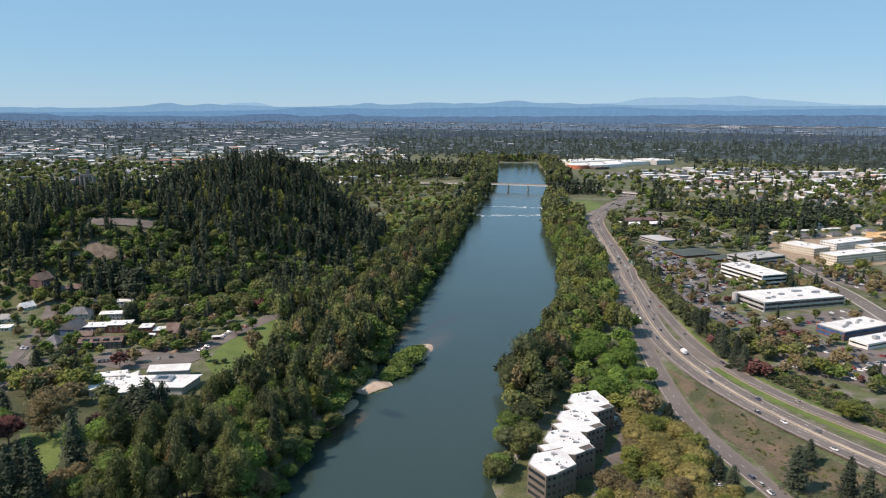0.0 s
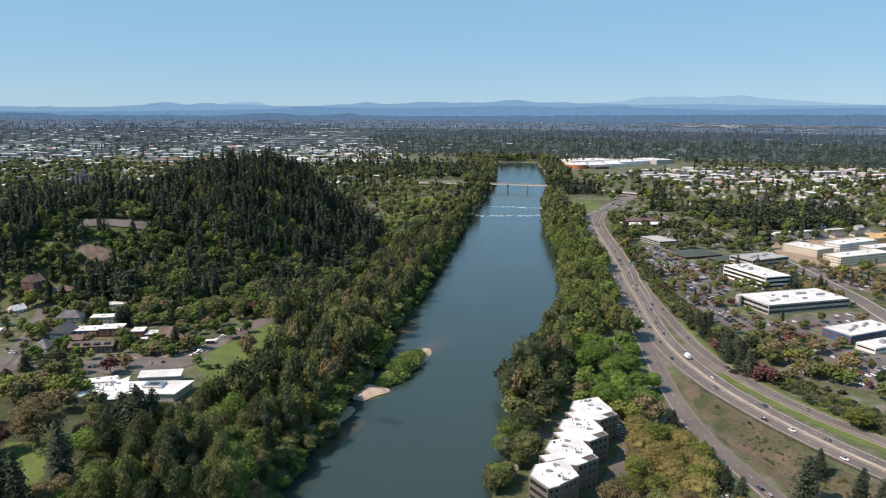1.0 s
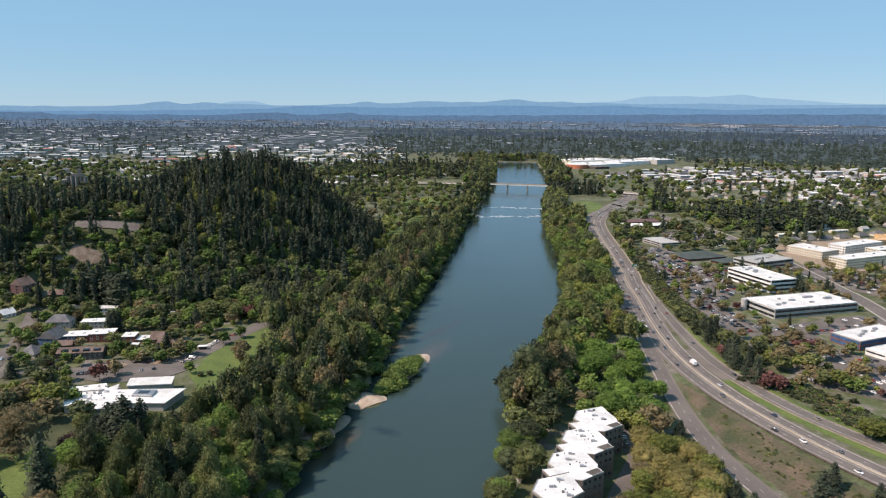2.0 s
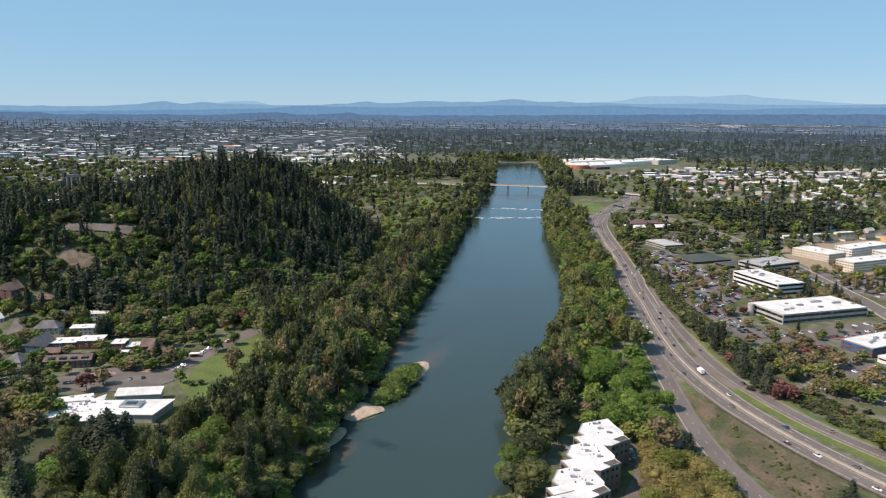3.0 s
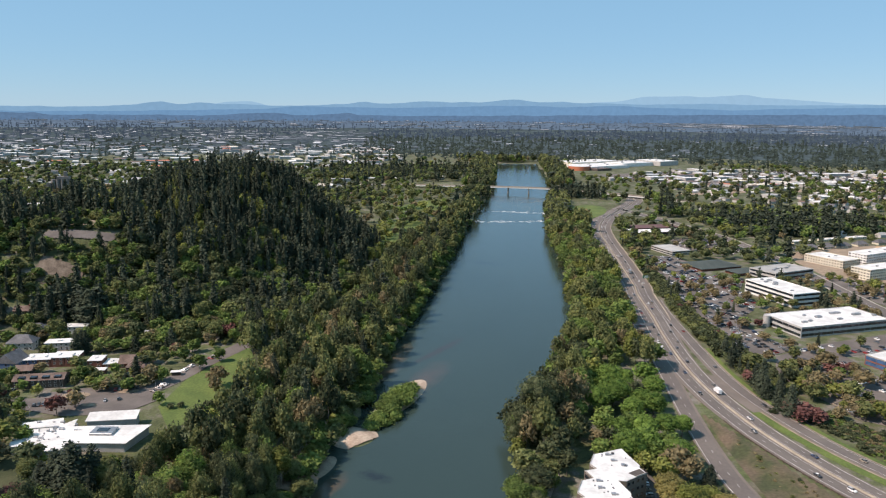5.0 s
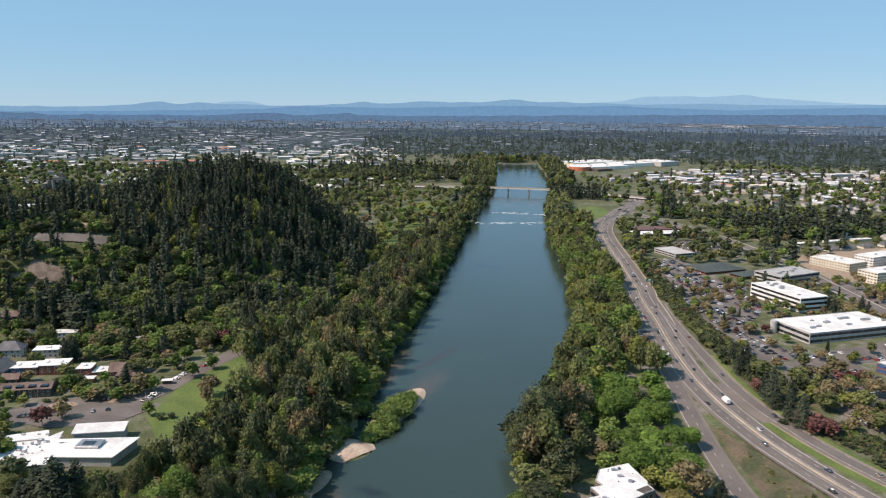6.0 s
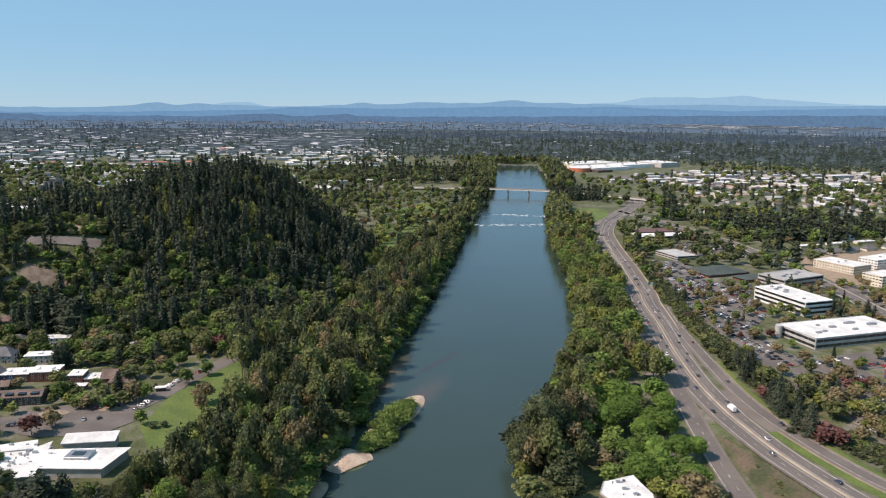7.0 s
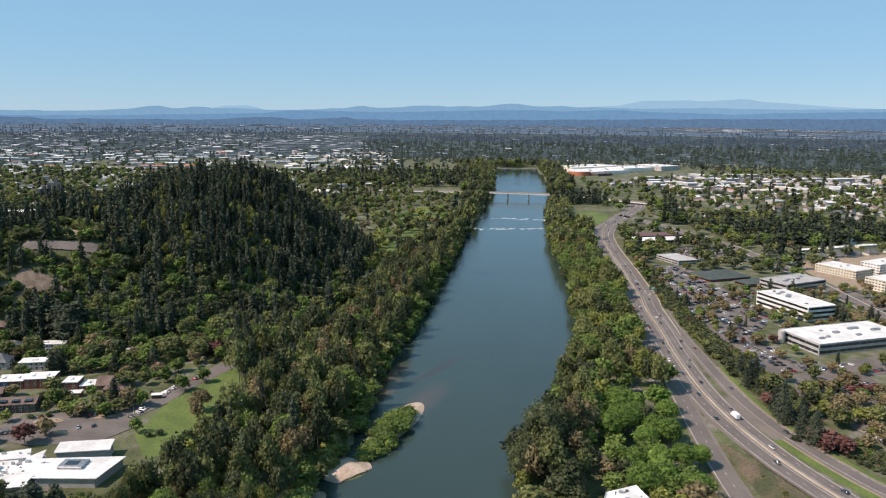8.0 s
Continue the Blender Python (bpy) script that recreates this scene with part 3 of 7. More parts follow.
def barrier(name, label, line, half, height, mat):
    p = beside(line, 0)
    z = line[:, 2] if line.shape[1] > 2 else np.zeros(len(line))
    prof = [(-half, 0.0), (-half * 0.45, 0.35), (-half * 0.3, height), (half * 0.3, height), (half * 0.45, 0.35), (half, 0.0)]
    v = np.vstack([np.c_[beside(p, o)[:, :2], z + 0.02 + h] for o, h in prof])
    n, i = len(p), np.arange(len(p) - 1)
    q = np.vstack([np.c_[i + k * n, i + k * n + 1, i + (k + 1) * n + 1, i + (k + 1) * n] for k in range(len(prof) - 1)])
    return tagged(new(name, mesh_np(name, v, q[:, ::-1], [mat])), label, "barrier", kind="structure")


barrier("median_barrier", "pale concrete median barrier between the carriageways", MEDIAN, 0.62, 0.95, KERB)
barrier("edge_barrier", "pale concrete edge barrier along the motorway", beside(MEDIAN, RIGHT + 0.3)[MEDIAN[:, 1] > 735], 0.55, 0.85, KERB)


def guardrail(line):
    e = thing("guardrail", "steel guardrail on dark timber posts beside the motorway", "guardrail", kind="structure")
    for z in (0.50, 0.85):
        part("rail", mesh_np("rail", *strip(line, -0.12, 0.12, 0.26, z), [RUSTY]), RUSTY, e)
    bm = boxes((-0.32, -0.32, -0.6, 0.32, 0.32, 1.0))
    post = bpy.data.meshes.new("post")
    bm.to_mesh(post)
    bm.free()
    post.materials.append(RUSTY)
    for p in spline(line[::3], 3.8):
        part("post", post, RUSTY, e).location = (p[0], p[1], 0)


guardrail(beside(MEDIAN, -13.6)[(MEDIAN[:, 1] < 520) & (MEDIAN[:, 1] > 330)])
# ---- trees ----
def ico(sub):
    bm = bmesh.new()
    bmesh.ops.create_icosphere(bm, subdivisions=sub, radius=1)
    v = np.array([x.co[:] for x in bm.verts])
    f = np.array([[a.index for a in t.verts] for t in bm.faces])
    bm.free()
    return v, f


ICO = {1: ico(1), 0: (np.array([(1, 0, 0), (0, 1, 0), (-1, 0, 0), (0, -1, 0), (0, 0, 1), (0, 0, -1)], float),
                      np.array([(0, 1, 4), (1, 2, 4), (2, 3, 4), (3, 0, 4), (1, 0, 5), (2, 1, 5), (3, 2, 5), (0, 3, 5)]))}


def sprays_at(r, at, out, size, loose=0.45):
    """Small three-cornered leaf sprays at the points, facing roughly outwards."""
    n = len(at)
    out = out + loose * r.normal(size=(n, 3))
    out /= np.linalg.norm(out, axis=1)[:, None]
    u = np.cross(out, r.normal(size=(n, 3)))
    u /= np.maximum(np.linalg.norm(u, axis=1), 1e-6)[:, None]
    w = np.cross(out, u)
    k = size * r.uniform(0.6, 1.35, (n, 1))
    v = np.stack([at + u * k * 1.1, at - (u * 0.6 - w * 0.8) * k, at - (u * 0.6 + w * 0.8) * k], 1).reshape(-1, 3)
    return v, np.arange(3 * n).reshape(-1, 3)


def join(parts):
    v, f, n = [], [], 0
    for a, b in parts:
        v.append(a)
        f.append(b + n)
        n += len(a)
    return np.vstack(v), np.vstack(f)


def lobed(r, cen, rad, n, spray, inner=0.78, sub=1, up=0.25, loose=0.75):
    """Leaf sprays over the outside of a heap of rounded lobes, each with a shaded inside."""
    out = []
    v, f = ICO[sub]
    for c, q in zip(cen, rad):
        out.append((v * (1 + 0.12 * r.normal(size=(len(v), 1))) * q * inner + c, f))
    share = (rad[:, 0] * (rad[:, 0] + rad[:, 2])) ** 0.9
    m = int(n * 1.9)
    k = r.choice(len(cen), m, p=share / share.sum())
    d = r.normal(size=(m, 3))
    d[:, 2] += up
    d /= np.linalg.norm(d, axis=1)[:, None]
    knob = 1 + 0.09 * np.sin(6 * d[:, :1] + 5 * d[:, 2:] + 2.1 * k[:, None]) + 0.09 * np.sin(8 * d[:, 1:2] - 6 * d[:, 2:] + k[:, None])
    at = cen[k] + d * rad[k] * knob * r.uniform(0.76, 1.20, (m, 1))
    deep = np.min(np.linalg.norm((at[:, None, :] - cen[None]) / rad[None], axis=2), axis=1)
    keep = np.nonzero(deep > 0.72)[0][:n]
    d, k, at = d[keep], k[keep], at[keep]
    face = d / rad[k]
    face /= np.linalg.norm(face, axis=1)[:, None]
    out.append(sprays_at(r, at, face, spray, loose))
    return join(out)


def broadleaf(seed, lobes, sprays, spray, narrow=1.0, sub=1, low=0.24, form="round"):
    """Crown of a tree 1 m high and about 0.7 m wide, as rounded billows or as rising plumes."""
    r = np.random.default_rng(seed)
    wide = 0.36 * narrow
    k = np.arange(lobes)
    ang = k * 2.39996 + r.uniform(0, 0.9, lobes)
    if form == "plume":
        t = np.sqrt(k / max(lobes - 1, 1))
        rho = wide * 0.66 * t * r.uniform(0.75, 1.1, lobes)
        tall = (0.15 + 0.05 * r.uniform(size=lobes)) * (1 - 0.15 * t)
        top = 1.0 - 0.44 * t ** 1.5 * r.uniform(0.55, 1.25, lobes)
        fat = wide * (0.38 + 0.17 * r.uniform(size=lobes))
        cen = np.c_[np.cos(ang) * rho, np.sin(ang) * rho, np.maximum(top - tall, low + tall * 0.8)]
        rad = np.c_[fat, fat, tall]
    else:
        mid, tall = (low + 1) / 2, (0.98 - low) / 2
        up = 1 - 1.55 * (k + 0.5) / lobes
        fat = wide * 1.05 / lobes ** 0.27 * r.uniform(0.72, 1.2, lobes)
        flat = np.sqrt(np.clip(1 - up * up, 0, 1))
        reach = (wide - fat * 0.8) * r.uniform(0.85, 1.1, lobes)
        cen = np.c_[np.cos(ang) * flat * reach, np.sin(ang) * flat * reach, mid + up * (tall - fat * 0.7) * r.uniform(0.85, 1.05, lobes)]
        rad = np.c_[fat, fat, fat * 0.85]
        cen, rad = np.vstack([cen, [[0, 0, mid]]]), np.vstack([rad, [[wide * 0.72, wide * 0.72, tall * 0.8]]])
    return lobed(r, cen, rad, sprays, spray, 0.66 if form == "plume" else 0.80, sub)


def limbs(seed, n=6):
    """Tapered trunk with limbs, for a tree 1 m high."""
    r = np.random.default_rng(seed)
    out = []

    def limb(a, b, r0, r1, k=5):
        a, b = np.array(a, float), np.array(b, float)
        d = (b - a) / np.linalg.norm(b - a)
        u = np.cross(d, (0.3, 1, 0.2))
        u /= np.linalg.norm(u)
        w = np.cross(d, u)
        t = np.arange(k) * 2 * math.pi / k
        ring = np.cos(t)[:, None] * u + np.sin(t)[:, None] * w
        i = np.arange(k)
        j = (i + 1) % k
        out.append((np.vstack([a + ring * r0, b + ring * r1]), np.vstack([np.c_[i, j, j + k], np.c_[i, j + k, i + k]])))

    limb((0, 0, -0.03), (0.01, 0, 0.4), 0.022, 0.014, 7)
    limb((0.01, 0, 0.4), (0.0, 0.02, 0.78), 0.014, 0.004)
    for q in range(n):
        t = q * 2.4 + r.uniform(0, 1)
        z = r.uniform(0.22, 0.52)
        limb((0.005, 0, z), (0.23 * math.cos(t), 0.23 * math.sin(t), z + r.uniform(0.14, 0.28)), 0.009, 0.003, 4)
    return join(out)


def conifer(seed, n, spray, wide=0.18, core=6, tiers=15, round_top=0.6):
    """A fir 1 m high: whorls of drooping boughs carrying small sprays round a thin dark core."""
    r = np.random.default_rng(seed)
    t = np.arange(core) * 2 * math.pi / core
    v = np.vstack([np.c_[np.cos(t) * wide * 0.5, np.sin(t) * wide * 0.5, np.full(core, 0.10)], np.c_[np.cos(t + 0.4) * wide * 0.36, np.sin(t + 0.4) * wide * 0.36, np.full(core, 0.55)], [[0, 0, 0.95]]])
    i, j = np.arange(core), (np.arange(core) + 1) % core
    f = np.vstack([np.c_[i, j, j + core], np.c_[i, j + core, i + core], np.c_[i + core, j + core, np.full(core, 2 * core)]])
    boughs = 8
    zt = 0.10 + 0.88 * (np.arange(tiers) + 0.3) / tiers
    reach = wide * np.clip(1.03 - zt, 0.03, 1) ** round_top * r.uniform(0.85, 1.12, tiers)
    long = r.uniform(0.62, 1.25, (tiers, boughs))
    k = r.choice(tiers, n, p=reach ** 1.2 / (reach ** 1.2).sum())
    b = r.integers(0, boughs, n)
    rho = np.sqrt(r.uniform(0.12, 1.0, n))
    w = reach[k] * long[k, b] * rho
    a = b * 2 * math.pi / boughs + k * 1.1 + r.normal(size=n) * 0.24
    at = np.c_[np.cos(a) * w, np.sin(a) * w, zt[k] + 0.35 / tiers - w * 0.42 + r.normal(size=n) * 0.012]
    at = np.vstack([at, np.c_[np.zeros((6, 2)), np.linspace(0.93, 1.0, 6)]])
    out = np.vstack([np.c_[np.cos(a) * 0.65, np.sin(a) * 0.65, np.full(n, 0.75)], np.tile([[0.5, -0.5, 0.7]], (6, 1))])
    return join([(v, f), sprays_at(r, at, out, spray, 0.4)])


def stem(k=6):
    t = np.arange(k) * 2 * math.pi / k
    v = np.vstack([np.c_[np.cos(t) * 0.014, np.sin(t) * 0.014, np.full(k, -0.03)], np.c_[np.cos(t) * 0.004, np.sin(t) * 0.004, np.full(k, 0.8)]])
    i, j = np.arange(k), (np.arange(k) + 1) % k
    return v, np.vstack([np.c_[i, j, j + k], np.c_[i, j + k, i + k]])


def shrub(seed, lobes, sub, sprays, spray):
    r = np.random.default_rng(seed)
    a, d = np.arange(lobes) * 2.4 + r.uniform(0, 1, lobes), 0.36 * np.sqrt(np.arange(lobes) / max(lobes, 1))
    cen = np.c_[np.cos(a) * d, np.sin(a) * d, r.uniform(0.3, 0.6, lobes) * (1.15 - d)]
    rad = r.uniform(0.24, 0.36, (lobes, 1)) * np.array([[1.0, 1.0, 0.95]])
    return lobed(r, cen, rad, sprays, spray, 0.78, sub)


NARROW = (0.95, 0.78, 1.08, 0.86)
SHAPES = {
    ("tall", 0): [broadleaf(110 + k, 11, 2500, 0.0170, NARROW[k] * 0.95, 1, 0.20, "plume") for k in range(4)],
    ("tall", 1): [broadleaf(120 + k, 10, 460, 0.036, NARROW[k] * 0.95, 0, 0.20, "plume") for k in range(4)],
    ("broadleaf", 0): [broadleaf(10 + k, 17, 1900, 0.0225, NARROW[k], 1) for k in range(4)],
    ("broadleaf", 1): [broadleaf(20 + k, 11, 300, 0.050, NARROW[k], 0) for k in range(4)],
    ("small", 0): [broadleaf(130 + k, 11, 1000, 0.032, NARROW[k], 1, 0.16) for k in range(4)],
    ("small", 1): [broadleaf(140 + k, 7, 150, 0.076, NARROW[k], 0, 0.14) for k in range(4)],
    ("broadleaf", 2): [broadleaf(30 + k, 4, 58, 0.112, NARROW[k], 0, 0.12) for k in range(4)],
    ("broadleaf", 3): [broadleaf(33 + k, 1, 8, 0.24, 1.0, 0, 0.1) for k in range(4)],
    ("conifer", 0): [conifer(40 + k, 1500, 0.0175, (0.185, 0.165, 0.20, 0.175)[k], 7, 19) for k in range(4)],
    ("conifer", 1): [conifer(50 + k, 290, 0.036, (0.18, 0.165, 0.195, 0.175)[k], 6, 13, 0.52) for k in range(4)],
    ("conifer", 2): [conifer(60 + k, 46, 0.092, 0.20, 5, 7, 0.55) for k in range(4)],
    ("conifer", 3): [conifer(63 + k, 8, 0.2, 0.2, 4, 4) for k in range(4)],
    ("shrub", 0): [shrub(70 + k, 7, 1, 700, 0.052) for k in range(4)],
    ("shrub", 1): [shrub(80 + k, 4, 0, 100, 0.125) for k in range(4)],
    ("shrub", 2): [shrub(90 + k, 2, 0, 20, 0.22) for k in range(4)],
    ("shrub", 3): [shrub(93 + k, 1, 0, 5, 0.3) for k in range(4)],
}
LITE = {"broadleaf": stem(4), "conifer": stem(4), "shrub": stem(3)}
STEMS = {"broadleaf": limbs(5), "conifer": stem(), "shrub": limbs(6, 3)}
TREES = []      # x, y, kind, height, width, colours
KEEP_OUT = []   # footprints of buildings


def clear_of(x, y, margin=0.0):
    """Whether nothing but ground is there."""
    x, y = np.asarray(x, float), np.asarray(y, float)
    xl, xr = banks(y)
    ok = (np.maximum(xl - x, x - xr) > 1.5) | (y > 2700)
    for line, half in ROADS:
        near = np.full(x.shape, 1e9)
        for px, py in line[::3, :2]:
            near = np.minimum(near, (x - px) ** 2 + (y - py) ** 2)
        ok &= near > (half + margin) ** 2
    for cx, cy, r in KEEP_OUT:
        ok &= (x - cx) ** 2 + (y - cy) ** 2 > (r + margin) ** 2
    return ok


def pick(r, table):
    """One of the rows by their weights."""
    w = np.array([row[0] for row in table], float)
    return table[r.choice(len(table), p=w / w.sum())]


def plant(poly, gap, table, seed, thin=0.0, avoid=()):
    """Fills a polygon with trees about gap metres apart. table: weight, kind, colours, height from, to, width ratio."""
    r = np.random.default_rng(seed)
    p = np.array(poly)
    xs, ys = np.arange(p[:, 0].min(), p[:, 0].max(), gap), np.arange(p[:, 1].min(), p[:, 1].max(), gap * 0.9)
    gx, gy = np.meshgrid(xs, ys)
    gx = gx + (np.arange(len(ys)) % 2)[:, None] * gap / 2
    x, y = (gx + r.uniform(-0.42, 0.42, gx.shape) * gap).ravel(), (gy + r.uniform(-0.42, 0.42, gx.shape) * gap).ravel()
    ok = inside(poly, x, y) & clear_of(x, y) & (r.uniform(size=x.shape) >= thin)
    for a in avoid:
        ok &= ~inside(a, x, y)
    if p[:, 1].min() >= 2400:
        ok &= wander(x, y, 210, seed) + 0.6 * wander(x, y, 70, seed + 1) + r.uniform(-0.5, 0.5, x.shape) > -0.45
    base = np.array([row[0] for row in table], float)
    for a, b in zip(x[ok], y[ok]):
        # like trees stand in groves
        w = base * np.exp([1.6 * wander(a, b, 17, 3.1 * k + 1) for k in range(len(table))])
        _, kind, colour, h0, h1, wide = table[r.choice(len(table), p=w / w.sum())]
        h = r.uniform(h0, h1)
        if -285 < a < -150 and b < 466:
            h = min(h, max(4.0, (464 - b) * 0.40 + 2))
        TREES.append((a, b, kind, h, h * wide * r.uniform(0.85, 1.15), colour))


def stand(kind, colour, rows):
    for x, y, h, w in rows:
        TREES.append((x, y, kind, h, w, colour))


RIVERSIDE = [(4, "broadleaf", "olive", 18, 36, 0.52), (4, "broadleaf", "dark", 17, 36, 0.52), (1.3, "broadleaf", "bronze", 15, 28, 0.55), (0.8, "broadleaf", "lime", 12, 22, 0.75), (2.8, "broadleaf", "green", 12, 26, 0.75), (0.5, "conifer", "fir", 24, 36, 1.0)]
LOWER = [(4, "broadleaf", "olive", 9, 18, 0.95), (3, "broadleaf", "green", 8, 16, 1.0), (1.5, "broadleaf", "dark", 10, 18, 0.9), (1.2, "broadleaf", "bronze", 8, 15, 0.9), (1, "broadleaf", "lime", 8, 15, 0.95), (0.5, "broadleaf", "maroon", 7, 12, 0.95), (0.8, "conifer", "fir", 14, 28, 1.0)]
GARDEN = [(4, "broadleaf", "olive", 6, 11, 1.0), (3, "broadleaf", "green", 6, 12, 1.05), (2, "broadleaf", "bronze", 6, 11, 1.0), (1, "broadleaf", "lime", 4, 8, 1.0), (0.6, "broadleaf", "maroon", 4, 7, 1.0), (0.5, "conifer", "fir", 7, 13, 1.0), (2, "shrub", "dark", 2, 4, 1.5)]
BANKSIDE = [(4, "broadleaf", "green", 6, 12, 1.05), (3, "broadleaf", "olive", 7, 14, 1.0), (2, "shrub", "green", 4, 7, 1.5), (1, "broadleaf", "lime", 6, 11, 1.0)]
HILLSIDE = [(4.5, "conifer", "fir", 16, 30, 1.1), (3, "broadleaf", "dark", 8, 14, 0.95), (3, "broadleaf", "green", 7, 13, 1.0), (2, "broadleaf", "olive", 7, 13, 1.0), (2, "shrub", "dark", 3, 5, 1.5)]
FIRS = [(9, "conifer", "fir", 20, 42, 0.30), (0.8, "broadleaf", "dark", 18, 28, 0.65), (1.1, "broadleaf", "lime", 16, 26, 0.6)]
SLOPE = [(3.6, "conifer", "fir", 18, 36, 1.1), (3, "broadleaf", "dark", 12, 22, 0.85), (4, "broadleaf", "green", 10, 20, 0.9), (2, "broadleaf", "olive", 12, 22, 0.8), (0.5, "broadleaf", "maroon", 8, 12, 0.9)]
BUSHY = [(5, "shrub", "dark", 3, 6, 1.5), (4, "shrub", "green", 3, 6, 1.5), (3, "shrub", "olive", 3, 6, 1.6)]
STREETS = [(6, "broadleaf", "bronze", 7, 11, 1.05), (3, "broadleaf", "olive", 7, 11, 1.0), (0.8, "broadleaf", "lime", 5, 9, 0.95), (1.2, "broadleaf", "green", 5, 10, 0.95), (1.2, "conifer", "fir", 9, 17, 1.1), (0.4, "broadleaf", "maroon", 4, 7, 1.0)]
PARK = [(1.6, "broadleaf", "lime", 10, 18, 1.0), (4, "broadleaf", "olive", 12, 20, 0.95), (3, "broadleaf", "green", 10, 16, 0.95), (2, "broadleaf", "dark", 12, 20, 0.9), (1, "broadleaf", "bronze", 10, 16, 0.95), (1, "conifer", "fir", 18, 30, 1.0)]
TOWN = [(3.2, "broadleaf", "olive", 9, 18, 1.05), (3.2, "broadleaf", "green", 9, 17, 1.05), (3.6, "broadleaf", "dark", 10, 19, 1.0), (0.8, "broadleaf", "lime", 9, 17, 1.05), (0.7, "broadleaf", "bronze", 8, 15, 1.0), (1.3, "conifer", "fir", 16, 32, 1.1)]
WOODS = [(4, "conifer", "fir", 20, 34, 1.1), (3, "broadleaf", "dark", 14, 22, 1.0), (2, "broadleaf", "olive", 14, 22, 1.0), (0.6, "broadleaf", "green", 12, 20, 1.0)]


def by_bank(side, ys, near, wide):
    """A strip of land along the river, as a polygon."""
    a, b = [], []
    for y in ys:
        xl, xr = banks(y)
        a.append((float(xl - near if side < 0 else xr + near), y))
        b.append((float(xl - near - wide if side < 0 else xr + near + wide), y))
    return a + b[::-1]
# ---- buildings ----
def shared(name, bm, mat):
    me = bpy.data.meshes.new(name)
    bm.normal_update()
    bm.to_mesh(me)
    bm.free()
    me.materials.append(mat)
    return me


def rooftop(e, rows, z):
    """Boxy air handlers on a flat roof: x, y, length, width, height."""
    for x, y, a, b, h in rows:
        bm = boxes((x - a / 2, y - b / 2, z, x + a / 2, y + b / 2, z + h), (x - a * 0.3, y - b * 0.35, z + h, x + a * 0.1, y + b * 0.35, z + h + 0.25), bevel=0.06)
        part("roof_unit", bm, STEEL, e)


def office(name, label, at, yaw, w, d, floors, storey, wall, roof, glass, z=0.0, units=(), sill=1.0, head=0.7, bays=0, group="", pier=0.08, bay=6.4):
    """A flat-roofed block, w along its local x and d along y, from its near left corner; ribbon windows on each floor."""
    e = thing(name, label, "building", group, pose(at[0], at[1], z, 0, 0, yaw))
    h = floors * storey
    cell = min(w, d)
    for i in range(max(1, round(w / cell))):
        for j in range(max(1, round(d / cell))):
            c = pose(at[0], at[1], 0, 0, 0, yaw) @ Vector((w * (i + 0.5) / max(1, round(w / cell)), d * (j + 0.5) / max(1, round(d / cell)), 0))
            KEEP_OUT.append((c.x, c.y, cell * 0.62))
    part("wall", boxes((0, 0, -1.5, w, d, h - 0.3)), wall, e)
    part("roof", boxes((0.35, 0.35, h - 0.3, w - 0.35, d - 0.35, h - 0.02)), roof, e)
    part("parapet", boxes((-0.12, -0.12, h - 0.5, w + 0.12, 0.35, h + 0.35), (-0.12, d - 0.35, h - 0.5, w + 0.12, d + 0.12, h + 0.35),
                          (-0.12, 0.352, h - 0.5, 0.35, d - 0.352, h + 0.35), (w - 0.35, 0.352, h - 0.5, w + 0.12, d - 0.352, h + 0.35)), wall if wall is not BRICK_WALL else CONCRETE, e)
    for f in range(floors):
        z0, z1 = f * storey + sill, (f + 1) * storey - head
        for x0, y0, x1, y1 in ((0.8, -0.06, w - 0.8, 0.1), (0.8, d - 0.1, w - 0.8, d + 0.06), (-0.06, 0.8, 0.1, d - 0.8), (w - 0.1, 0.8, w + 0.06, d - 0.8)):
            band = part("window_band", boxes((x0, y0, z0, x1, y1, z1)), glass, e)
            long = x1 - x0 > y1 - y0
            n = int(max(x1 - x0, y1 - y0) / bay) if bays and (y0 < 0 or x0 < 0) else 0
            rows = []
            for k in range(1, n):
                u = k / n
                if long:
                    rows.append((x0 + (x1 - x0) * u - pier, y0 - 0.04, z0, x0 + (x1 - x0) * u + pier, y1 + 0.04, z1))
                else:
                    rows.append((x0 - 0.04, y0 + (y1 - y0) * u - pier, z0, x1 + 0.04, y0 + (y1 - y0) * u + pier, z1))
            for row in rows:
                part("pier" if pier > 0.5 else "mullion", boxes(row), wall, band)
    rooftop(e, units, h - 0.02)
    return e


